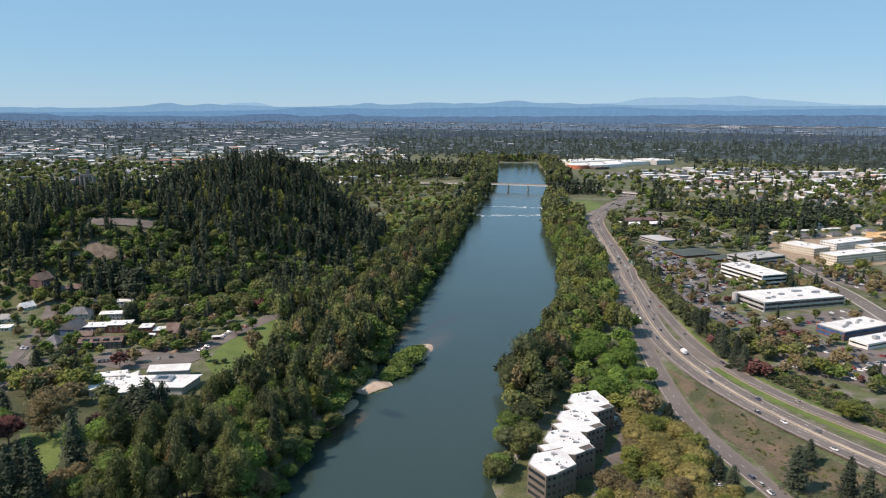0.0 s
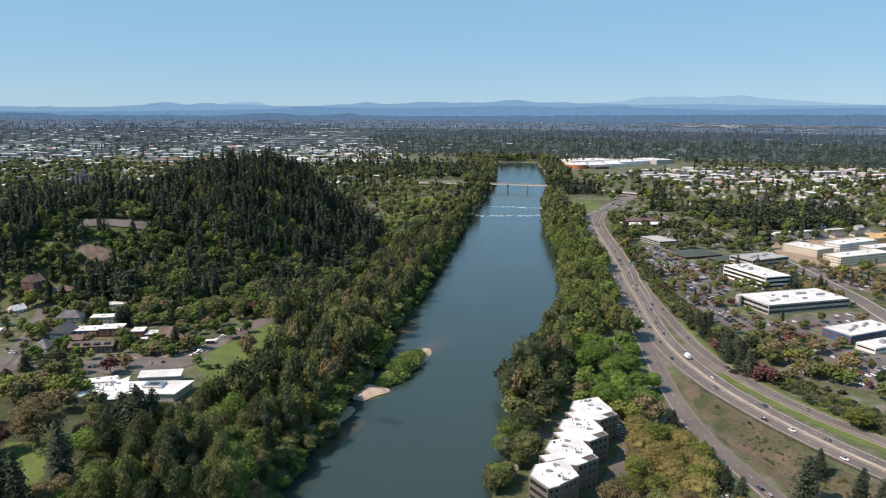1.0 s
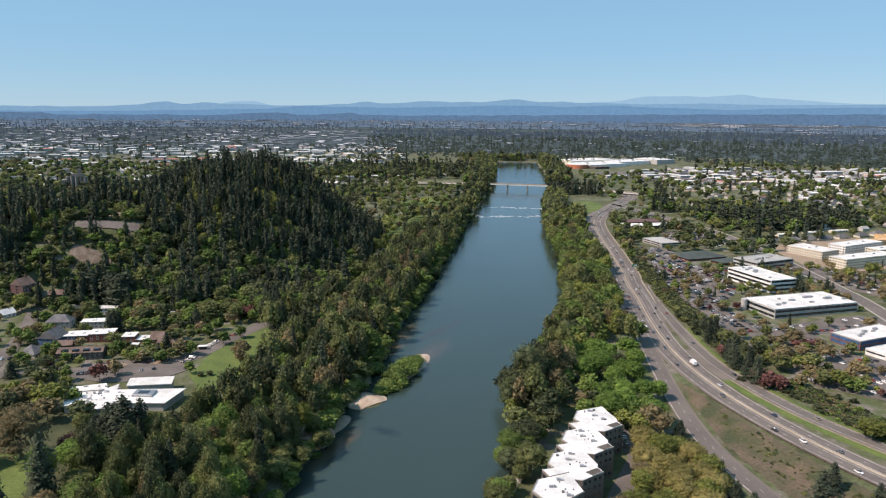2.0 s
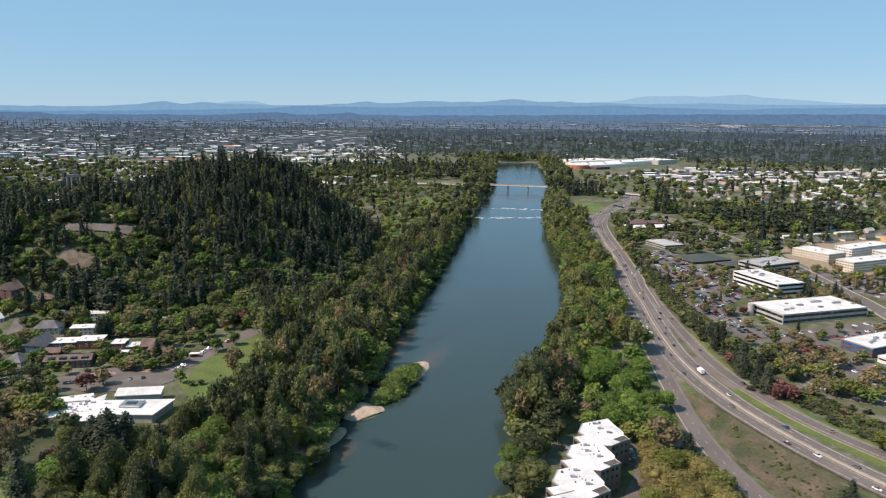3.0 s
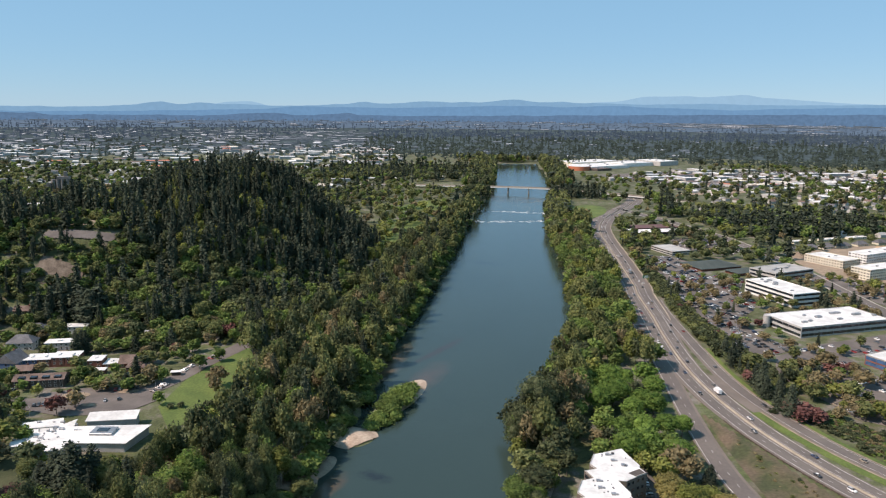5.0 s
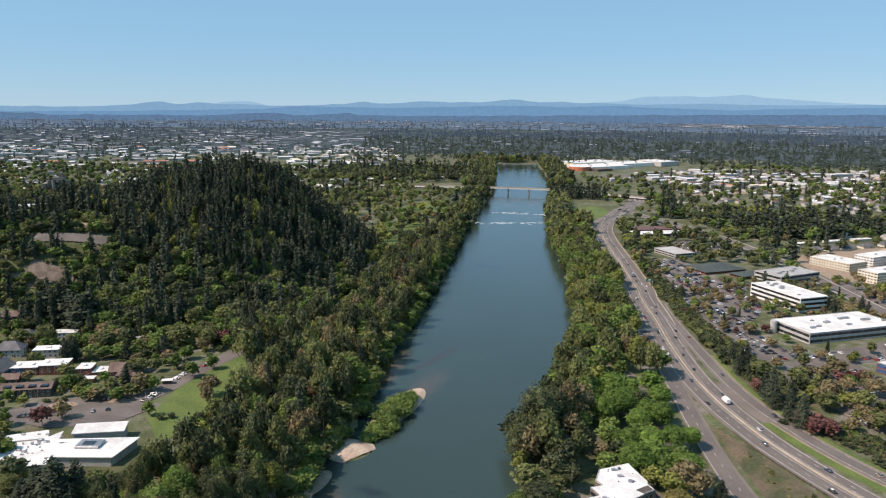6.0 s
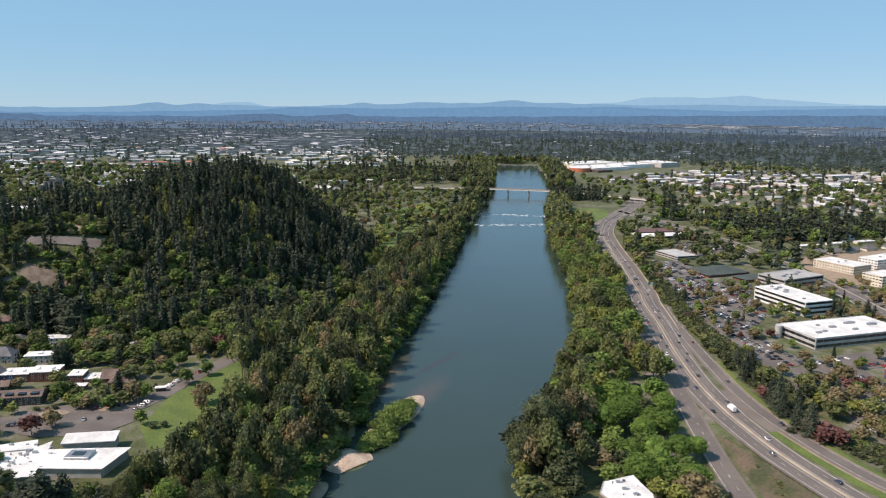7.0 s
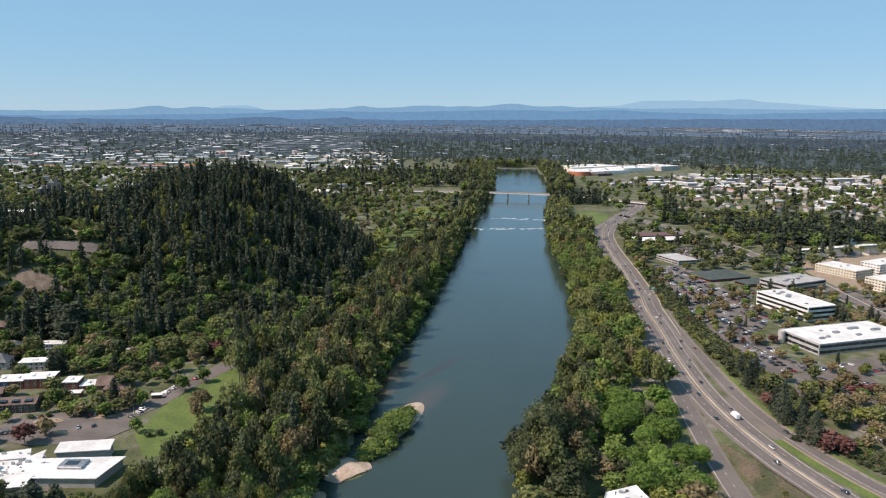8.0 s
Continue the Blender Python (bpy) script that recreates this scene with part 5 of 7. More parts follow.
def car_parts():
    s = {}
    s["sedan"] = (shared("body", wedge(bmesh.new(), [(-2.3, 0.80, 0.35, 0.80), (-2.2, 0.88, 0.25, 0.95), (-0.9, 0.92, 0.22, 0.98), (0.9, 0.92, 0.22, 0.98), (2.0, 0.90, 0.25, 0.85), (2.35, 0.78, 0.35, 0.68)]), CAR),
                  shared("cabin", wedge(bmesh.new(), [(-1.85, 0.78, 0.90, 1.02), (-1.05, 0.76, 0.92, 1.40), (0.25, 0.76, 0.92, 1.43), (1.15, 0.80, 0.90, 1.02)]), GLASS),
                  shared("roof", wedge(bmesh.new(), [(-1.1, 0.70, 1.30, 1.46), (0.25, 0.70, 1.32, 1.49)]), CAR), 1.45)
    s["suv"] = (shared("body", wedge(bmesh.new(), [(-2.3, 0.84, 0.42, 1.05), (-2.2, 0.92, 0.32, 1.12), (0.9, 0.95, 0.30, 1.14), (2.0, 0.92, 0.32, 1.04), (2.3, 0.80, 0.42, 0.85)]), CAR),
                shared("cabin", wedge(bmesh.new(), [(-2.2, 0.82, 1.05, 1.25), (-1.95, 0.80, 1.05, 1.70), (0.35, 0.80, 1.05, 1.74), (1.15, 0.84, 1.02, 1.18)]), GLASS),
                shared("roof", wedge(bmesh.new(), [(-2.0, 0.74, 1.6, 1.78), (0.35, 0.74, 1.64, 1.81)]), CAR), 1.45)
    s["van"] = (shared("body", wedge(bmesh.new(), [(-2.7, 0.95, 0.45, 2.15), (-2.6, 0.98, 0.35, 2.25), (1.2, 0.98, 0.35, 2.25), (1.9, 0.96, 0.38, 1.35), (2.75, 0.88, 0.42, 1.05)]), WHITE_PAINT),
                shared("cabin", wedge(bmesh.new(), [(1.0, 0.99, 1.35, 2.0), (1.35, 0.97, 1.32, 1.98), (1.95, 0.93, 1.25, 1.40)]), GLASS),
                shared("roof", wedge(bmesh.new(), [(-2.4, 0.85, 2.2, 2.30), (0.9, 0.85, 2.2, 2.30)]), WHITE_PAINT), 1.75)
    return s


CARS = car_parts()
PARKED = {}
for name_, (b_, c_, r_, _) in list(CARS.items()):
    bm_ = bmesh.new()
    bm_.from_mesh(b_)
    bm_.from_mesh(r_)
    box(bm_, -1.8, -0.8, 0.0, 1.8, 0.8, 0.3)
    PARKED[name_] = shared("body", bm_, b_.materials[0]), c_
CAR_WORDS = {"sedan": ("car", "low saloon car with dark windows", "car"), "suv": ("car", "tall estate car with dark windows", "car"), "van": ("van", "white panel van with dark windscreen", "van")}


def vehicle(kind, x, y, z, yaw, place_words, group):
    n, words, cat = CAR_WORDS[kind]
    e = thing(n, words + " " + place_words, cat, group, pose(x, y, z, 0, 0, yaw))
    if group.endswith("parked"):
        part("body", PARKED[kind][0], None, e)
        part("cabin", PARKED[kind][1], None, e)
        return e
    b, c, r, axle = CARS[kind]
    part("body", b, None, e)
    part("cabin", c, None, e)
    part("roof", r, None, e)
    for sx in (-axle, axle):
        for sy in (-0.82, 0.82):
            part("wheel", WHEEL, None, e).location = (sx, sy, 0.34)
    return e


def lorry(x, y, z, yaw, box_mat, long, label):
    e = thing("lorry", label, "lorry", "", pose(x, y, z, 0, 0, yaw))
    part("cab", wedge(bmesh.new(), [(long / 2 + 0.3, 1.1, 0.6, 2.6), (long / 2 + 1.2, 1.15, 0.6, 2.7), (long / 2 + 1.7, 1.1, 0.6, 1.7), (long / 2 + 2.8, 0.95, 0.6, 1.5)]), WHITE_PAINT, e)
    part("windscreen", boxes((long / 2 + 1.5, -0.95, 1.75, long / 2 + 1.75, 0.95, 2.5), bevel=0.05), GLASS, e)
    part("cargo_box", boxes((-long / 2, -1.25, 1.0, long / 2, 1.25, 3.9), bevel=0.08), box_mat, e)
    part("chassis", boxes((-long / 2, -0.5, 0.5, long / 2 + 2.4, 0.5, 1.0)), DARK_WALL, e)
    for sx in (-long / 2 + 1, -long / 2 + 2.3, long / 2 + 1.9):
        for sy in (-1.0, 1.0):
            part("wheel", BIG_WHEEL, None, e).location = (sx, sy, 0.5)


def along(line, y, off):
    """A place on a road: the point, its height and the way it runs."""
    p = beside(line, off)
    i = int(np.argmin(abs(p[:, 1] - y)))
    d = p[min(i + 1, len(p) - 1)] - p[max(i - 1, 0)]
    return p[i, 0], p[i, 1], (p[i, 2] if p.shape[1] > 2 else 0.0) + 0.06, math.degrees(math.atan2(d[1], d[0]))


rc = np.random.default_rng(21)
for y, off, kind in ((418, 4.2, "sedan"), (470, 7.4, "sedan"), (520, 4.2, "suv"), (575, 7.4, "sedan"), (625, 4.0, "sedan"), (700, 7.6, "suv"), (720, 11.5, "sedan"), (790, 4.4, "sedan"), (860, 7.8, "sedan"), (880, 11.5, "sedan"), (990, 7.5, "suv"), (1150, 4.4, "sedan"), (1260, 8, "sedan"), (1390, 5, "sedan"),
                     (395, -8.2, "sedan"), (432, -4.4, "suv"), (448, -8.2, "sedan"), (500, -4.4, "suv"), (560, -8.2, "sedan"), (600, -4.4, "sedan"), (655, -8.4, "van"), (690, -4.4, "sedan"), (760, -8.4, "sedan"), (830, -4.6, "sedan"), (905, -8.4, "suv"), (1020, -4.8, "sedan"), (1120, -8.2, "sedan"), (1210, -4.6, "sedan"), (1320, -8, "suv")):
    x, yy, z, yaw = along(MEDIAN, y, off)
    vehicle(kind, x, yy, z, yaw + (180 if off < 0 else 0), "driving on the motorway", "motorway traffic")
for off, way, first in ((4.2, 0, 655), (8.0, 0, 672), (-4.5, 180, 640), (-8.3, 180, 668)):
    y = first
    while y < 1450:
        x, yy, z, yaw = along(MEDIAN, y, off)
        vehicle(["sedan", "suv", "sedan"][int(rc.integers(3))], x, yy, z, yaw + way, "driving on the motorway", "motorway traffic")
        y += rc.uniform(75, 150)
for y, off in ((462, 0.5), (540, 0.6), (610, 0.4), (700, 1)):
    x, yy, z, yaw = along(EXIT, y, off)
    vehicle("sedan" if y != 540 else "suv", x, yy, z, yaw, "driving on the slip road", "slip road traffic")
for y in (362, 371, 352):
    x, yy, z, yaw = along(RAMP, y, -2.4)
    vehicle("suv", x, yy, z, yaw, "on the ramp", "ramp traffic")
x, yy, z, yaw = along(MEDIAN, 560, 4.2)
lorry(x, yy, z, yaw, WHITE_PAINT, 6.2, "white box lorry driving on the motorway")
x, yy, z, yaw = along(MEDIAN, 930, 4.4)
lorry(x, yy, z, yaw, STEEL, 9.5, "long grey box lorry driving on the motorway")
for y in np.arange(690, 880, 27):
    x, yy, z, yaw = along(MEDIAN, y, -15.2)
    if y > 700 and rc.uniform() < 0.6:
        vehicle("sedan", x, yy, z, yaw + 180, "stopped on the motorway shoulder", "shoulder cars")


def park(rows, words, group):
    """Rows of bays: start, way, number, turn of the cars, share filled."""
    for x, y, way, n, fill, z in rows:
        a = radians(way)
        for k in range(n):
            if rc.uniform() < fill:
                px, py = x + math.cos(a) * 2.75 * k, y + math.sin(a) * 2.75 * k
                if any((px - cx) ** 2 + (py - cy) ** 2 < (r * 1.02) ** 2 for cx, cy, r in KEEP_OUT):
                    continue
                vehicle(rc.choice(["sedan", "suv", "sedan", "suv", "sedan"]), px, py, z + 0.06, way + 90 + rc.choice([0, 180]) + rc.uniform(-2, 2), words, group)


def fill_lot(poly, way, limit, share, z, words, group):
    """Rows of bays across a car park, every other one facing an aisle."""
    a = radians(way)
    u, v = np.array([math.cos(a), math.sin(a)]), np.array([-math.sin(a), math.cos(a)])
    q = np.array(poly)
    lo_u, hi_u, lo_v, hi_v = (q @ u).min(), (q @ u).max(), (q @ v).min(), (q @ v).max()
    made = 0
    rows = []
    for n, s_ in enumerate(np.arange(lo_v + 4, hi_v, 8.4)):
        off = 2.6 if n % 2 else 0.0
        for t_ in np.arange(lo_u + 3, hi_u, 2.8):
            rows.append(u * t_ + v * (s_ - off))
    keep = [g for g in rows if inside(poly, g[0], g[1]) and all((g[0] - cx) ** 2 + (g[1] - cy) ** 2 > (r + 1.5) ** 2 for cx, cy, r in KEEP_OUT)]
    rc.shuffle(keep)
    for g in keep:
        busy = share * (1 + 0.8 * float(wander(g[0], g[1], 9, 4)))
        if rc.uniform() < busy and made < limit:
            made += 1
            kind, yaw = rc.choice(["sedan", "suv", "sedan", "suv", "sedan"]), way + 90 + rc.choice([0, 180]) + rc.uniform(-2, 2)
            if g[1] > 655:
                FAR_CARS.append((kind, g[0], g[1], z + 0.06, yaw))
            else:
                vehicle(kind, g[0], g[1], z + 0.06, yaw, words, group)


def far_cars():
    """The cars of the farther car parks in one mesh."""
    vs, fs, ss, ts, n = [], [], [], [], 0
    for kind, x, y, z, yaw in FAR_CARS:
        t, c, s = rc.uniform(), math.cos(radians(yaw)), math.sin(radians(yaw))
        for slot, me in enumerate(PARKED[kind]):
            me.calc_loop_triangles()
            v = np.array([q.co[:] for q in me.vertices])
            vs.append(np.c_[x + v[:, 0] * c - v[:, 1] * s, y + v[:, 0] * s + v[:, 1] * c, z + v[:, 2]])
            f = np.array([q.vertices[:] for q in me.loop_triangles])
            fs.append(f + n)
            ss.append(np.full(len(f), slot))
            ts.append(np.full(len(v), t))
            n += len(v)
    me = mesh_np("far_parked_cars", np.vstack(vs), np.vstack(fs), [CAR_FAR, GLASS], np.concatenate(ss), np.concatenate(ts))
    tagged(new("far_parked_cars", me), "rows of mixed cars in the farther car parks", "cars", kind="stuff")


FAR_CARS = []
fill_lot(LOTS[0], 96, 460, 0.72, 0, "parked in the office car park", "office cars parked")
fill_lot(LOTS[1], 22, 150, 0.62, 0, "parked in the lower car park", "lower lot cars parked")
fill_lot(LOTS[2], 12, 110, 0.85, 0, "parked in a dealer's lot", "dealer lot cars parked")
fill_lot(LOTS[3], 24, 60, 0.5, 0, "parked beside the building site", "site lot cars parked")
far_cars()
park([(98, 345, 80, 14, 0.8, -3.85), (112, 345, 80, 14, 0.75, -3.85), (128, 342, 80, 16, 0.75, -3.85), (140, 342, 80, 14, 0.7, -3.85), (107, 430, 85, 10, 0.6, -3.85)], "parked behind the apartments", "apartment cars parked")
park([(-256, 531, 12, 4, 0.7, 0.1), (-216, 558, 15, 6, 0.6, 0.1), (-203, 570, 75, 9, 0.5, 0.12), (-190, 556, 75, 7, 0.4, 0.12), (-228, 535, 20, 9, 0.3, 0.1), (-284, 556, 10, 12, 0.5, 0.08), (-330, 560, 10, 12, 0.5, 0.08), (-172, 622, 68, 8, 0.35, 0.12), (-318, 696, 9, 8, 0.8, 0), (-185, 590, 75, 8, 0.3, 0.12)], "parked beside the park lane", "lane cars parked")
park([(450, 830, 75, 18, 0.7, 0.05), (462, 800, 60, 12, 0.6, 0.05)], "parked beside the building site", "site cars parked")
for y, off in ((700, 3), (790, -3), (850, -3), (940, 3), (1010, -3), (1080, 3), (640, -3)):
    x, yy, z, yaw = along(ARTERIAL, y, off)
    vehicle("sedan", x, yy, z, yaw + (180 if off < 0 else 0), "on the city street", "street traffic")


# ---- road signs and lamps ----
def gantry(x, y, yaw, arm, wide, tall, label, back=False):
    e = thing("road_sign", label, "road sign", "", pose(x, y, 0, 0, 0, yaw))
    part("post", cyl(bmesh.new(), 0, 0, 0, 7.4, 0.24, 0.18, 10), STEEL, e)
    part("arm", boxes((0, -0.14, 6.5, arm, 0.14, 6.8), (0, -0.1, 7.1, arm, 0.1, 7.3), bevel=0.04), STEEL, e)
    p = part("sign_panel", boxes((arm - wide, 0.16, 5.6, arm, 0.28, 5.6 + tall), bevel=0.02), SIGN, e)
    part("panel_back", boxes((arm - wide + 0.05, 0.10, 5.65, arm - 0.05, 0.155, 5.55 + tall)), STEEL, p)
    for k in range(3):
        part("text_bar", boxes((arm - wide * 0.88, 0.283, 5.6 + tall * (0.2 + 0.25 * k), arm - wide * (0.2 + 0.1 * k), 0.295, 5.6 + tall * (0.32 + 0.25 * k))), WHITE_PAINT, p)


gantry(231, 880, 184, 7.5, 6.4, 3.4, "green overhead motorway sign on a cantilever post")
gantry(262, 1120, 190, 7.0, 6.0, 3.0, "green overhead motorway sign near the bend")
gantry(168, 699, 2, 17, 8, 2.6, "cantilever sign arm seen from behind over the motorway", True)


def lamp(x, y, z, h, label="slim grey street lamp beside the road"):
    e = thing("street_lamp", label, "street lamp", "street lamps", pose(x, y, z, 0, 0, float(rc.uniform(0, 360))))
    part("pole", cyl(bmesh.new(), 0, 0, 0, h, 0.14, 0.08, 8), STEEL, e)
    part("arm", boxes((0, -0.05, h - 0.15, 2.2, 0.05, h)), STEEL, e)
    part("lamp_head", boxes((1.7, -0.16, h - 0.28, 2.6, 0.16, h - 0.12), bevel=0.04), GREY_WALL, e)


for x, y in ((252, 1000), (276, 1240), (240, 830), (256, 700), (278, 640), (312, 1360), (352, 1450), (418, 760), (440, 860), (444, 960), (404, 640)):
    lamp(x, y, 0, 11)
for x, y in ((-250, 515), (-190, 560), (-170, 590), (-340, 560)):
    lamp(x, y, 0, 7, "slim grey lamp beside the park lane")
e = thing("bus_shelter", "small white-roofed kiosk beside the park lane", "kiosk", "", pose(-186, 588, 0.1, 0, 0, 10))
part("wall", boxes((-3, -1.6, 0, 3, 1.6, 2.4)), DARK_WALL, e)
part("roof", boxes((-3.8, -2.2, 2.4, 3.8, 2.2, 2.7), bevel=0.05), WHITE_ROOF, e)


# ---- the town ----
ROOFS = [WHITE_ROOF, GREY_ROOF, DARK_ROOF, BROWN_ROOF, CREAM_WALL, ORANGE]
# far roofs and walls tinted with painted haze that gives off light
FAR_PALE, FAR_GREY, FAR_DIM = haze_glow("hazed_pale_roofs", (0.50, 0.54, 0.58), 0.5, 0.25, 0.03), haze_glow("hazed_grey_roofs", (0.22, 0.26, 0.30), 0.55, 0.2, 0.03), haze_glow("hazed_walls", (0.078, 0.110, 0.130), 0.6)


def blocks(name, label, poly, gap, sizes, weights, seed, thin, gable=0.0, turn=20.0, far=False, margin=2.0):
    """Many plain buildings far off: walls and roofs, joined."""
    r = np.random.default_rng(seed)
    p = np.array(poly)
    gx, gy = np.meshgrid(np.arange(p[:, 0].min(), p[:, 0].max(), gap), np.arange(p[:, 1].min(), p[:, 1].max(), gap))
    x, y = (gx + r.uniform(-0.3, 0.3, gx.shape) * gap).ravel(), (gy + r.uniform(-0.3, 0.3, gx.shape) * gap).ravel()
    ok = inside(poly, x, y) & (r.uniform(size=x.shape) >= thin) & clear_of(x, y, margin)
    vs, fs, ss, n = [], [], [], 0
    w = np.array(weights, float) / sum(weights)
    for a, b in zip(x[ok], y[ok]):
        lx, ly, h = r.uniform(*sizes[0]) / 2, r.uniform(*sizes[1]) / 2, r.uniform(*sizes[2])
        t = radians(turn + r.choice([0, 90]) + r.uniform(-4, 4))
        c, s = math.cos(t), math.sin(t)
        z = float(ground_z(a, b)) - 0.5
        g = r.uniform() < gable
        top = h + (ly * 0.7 if g else 0.0)
        pts = [(-lx, -ly, 0), (lx, -ly, 0), (lx, ly, 0), (-lx, ly, 0), (-lx, -ly, h), (lx, -ly, h), (lx, ly, h), (-lx, ly, h), (-lx, 0, top), (lx, 0, top)]
        q = np.array(pts)
        vs.append(np.stack(far_xyz(a + q[:, 0] * c - q[:, 1] * s, b + q[:, 0] * s + q[:, 1] * c, z + q[:, 2]), -1))
        wall = [(0, 1, 5), (0, 5, 4), (1, 2, 6), (1, 6, 5), (2, 3, 7), (2, 7, 6), (3, 0, 4), (3, 4, 7)]
        roof = [(4, 5, 9), (4, 9, 8), (7, 8, 9), (7, 9, 6)]
        end = [(5, 6, 9), (7, 4, 8)] if g else []
        fs.append(np.array(wall + end + roof) + n)
        k = int(r.choice(len(w), p=w))
        ss += [len(w)] * (len(wall) + len(end)) + [k] * 4
        n += 10
        if len(KEEP_OUT) < 900 and not far:
            KEEP_OUT.append((a, b, min(lx, ly)))
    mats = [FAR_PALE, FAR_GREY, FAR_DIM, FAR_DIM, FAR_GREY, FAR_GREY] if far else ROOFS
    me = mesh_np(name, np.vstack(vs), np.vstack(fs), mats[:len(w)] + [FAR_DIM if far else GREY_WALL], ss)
    tagged(new(name, me), label, "buildings", kind="stuff")
blocks("town_houses", "many small houses with grey and brown roofs among trees", [(470, 1230), (760, 1060), (1150, 1500), (1350, 2300), (560, 2100)], 34, ((11, 18), (8, 12), (3, 6)), [0.8, 2, 3.5, 3, 0.4, 0], 51, 0.6, 0.8)
blocks("town_shops", "low shops and stores with pale flat roofs", [(560, 1500), (1250, 1700), (1400, 2350), (620, 2300)], 85, ((30, 80), (16, 40), (5, 8)), [5, 3, 1, 1, 1, 0.4], 52, 0.45)
blocks("town_houses", "small houses with mixed roofs west of the butte", [(-900, 640), (-470, 720), (-520, 1150), (-200, 1250), (-160, 1900), (-1200, 2200)], 36, ((11, 18), (8, 12), (3, 6)), [2, 2, 3, 2, 1, 0.2], 53, 0.72, 0.75)
blocks("town_shops", "low commercial buildings with pale flat roofs", [(-1500, 1300), (-600, 1250), (-250, 1500), (-250, 2350), (-1700, 2350)], 72, ((25, 70), (16, 40), (5, 9)), [3, 4, 1.5, 1, 1, 0.3], 54, 0.62)
blocks("town_warehouses", "wide pale warehouse roofs on the valley floor", [(-1700, 2300), (-100, 2300), (-200, 3400), (-2400, 3400)], 68, ((28, 90), (16, 40), (5, 9)), [5, 4, 1.8, 1.4, 1, 0.5], 55, 0.35)
blocks("far_warehouses", "hazy rows of pale warehouse roofs far off", [(-2600, 3300), (-300, 3300), (-500, 5600), (-4600, 5600)], 88, ((35, 120), (18, 42), (5, 9)), [5, 4, 3, 1, 1, 1], 56, 0.42, far=True)
blocks("far_suburbs", "hazy suburb roofs scattered over the far plain", [(-7000, 5600), (9000, 5600), (12000, 12500), (-10000, 12500)], 260, ((50, 220), (30, 90), (6, 11)), [4, 4, 2, 1, 1, 1], 57, 0.72, far=True)
blocks("far_airfield_sheds", "pale hazy sheds along the far edge of the plain", [(2200, 7600), (6400, 7600), (8200, 9800), (2600, 9800)], 210, ((120, 330), (50, 90), (7, 14)), [7, 4, 1, 1, 1, 1], 58, 0.45, far=True)
blocks("far_suburbs", "pale roofs scattered beyond the river", [(-300, 2700), (2200, 2700), (3600, 5400), (-700, 5400)], 150, ((30, 100), (18, 40), (5, 9)), [4, 4, 2, 1, 1, 1], 59, 0.78, far=True)


def mall():
    e = thing("shopping_mall", "sprawling white-roofed shopping mall with orange-red front", "mall", "", pose(430, 2325, 0, 0, 0, 33))
    drum = part("drum", cyl(bmesh.new(), 34, 50, -1, 12, 34, n=28), ORANGE, e, "round orange-red store front")
    part("roof", cyl(bmesh.new(), 34, 50, 12, 12.6, 33, n=28), WHITE_ROOF, drum)
    for x0, y0, x1, y1, h, wall, roof in ((52, -12, 112, 26, 6, DARK_WALL, BROWN_ROOF), (66, 28, 232, 140, 9, WHITE_WALL, WHITE_ROOF), (90, 142, 300, 240, 13, CREAM_WALL, WHITE_ROOF), (234, 60, 380, 139, 11, WHITE_WALL, WHITE_ROOF), (302, 141, 402, 226, 9.5, CREAM_WALL, GREY_ROOF), (382, 30, 470, 138, 15, GREY_WALL, WHITE_ROOF)):
        hall = part("hall", boxes((x0, y0, -1, x1, y1, h)), wall, e)
        part("roof", boxes((x0 + 1, y0 + 1, h, x1 - 1, y1 - 1, h + 0.6)), roof, hall)
        for k in range(4):
            u, v = x0 + (x1 - x0) * (0.15 + 0.22 * k), y0 + (y1 - y0) * (0.3 + 0.4 * (k % 2))
            part("roof_unit", boxes((u, v, h + 0.6, u + 7, v + 4, h + 2.8), bevel=0.1), STEEL, hall)
    KEEP_OUT.extend([(520, 2440, 110), (640, 2520, 130), (760, 2580, 120)])


mall()
MALL_ZONE = [(385, 2190), (480, 2130), (920, 2480), (900, 2720), (372, 2480)]
MALL_PARK = [(470, 2080), (524, 1985), (735, 1880), (1205, 2016), (1464, 2440), (960, 2440), (700, 2330), (560, 2250)]
slab("car_park", [(440, 2215), (500, 2090), (560, 2000), (735, 1900), (900, 1950), (960, 2150), (900, 2330), (700, 2330), (560, 2270)], LOT, 0.05, "grey car parks before the shopping mall", "car park")
slab("car_park", [(960, 1990), (1190, 2030), (1380, 2400), (1000, 2400)], LOT, 0.05, "grey car parks between low shops", "car park")
slab("railway_yard", [(540, 1765), (779, 1878), (1133, 1862), (1110, 1800), (770, 1812), (565, 1728)], GRAVEL, 0.07, "brown gravel strip of a railway yard", "railway yard")
blocks("mall_shops", "rows of low shops with pale flat roofs and dark fronts", MALL_PARK, 62, ((34, 90), (14, 30), (5, 8)), [5, 3, 1, 0.6, 1.2, 0.3], 75, 0.45, margin=4.0)


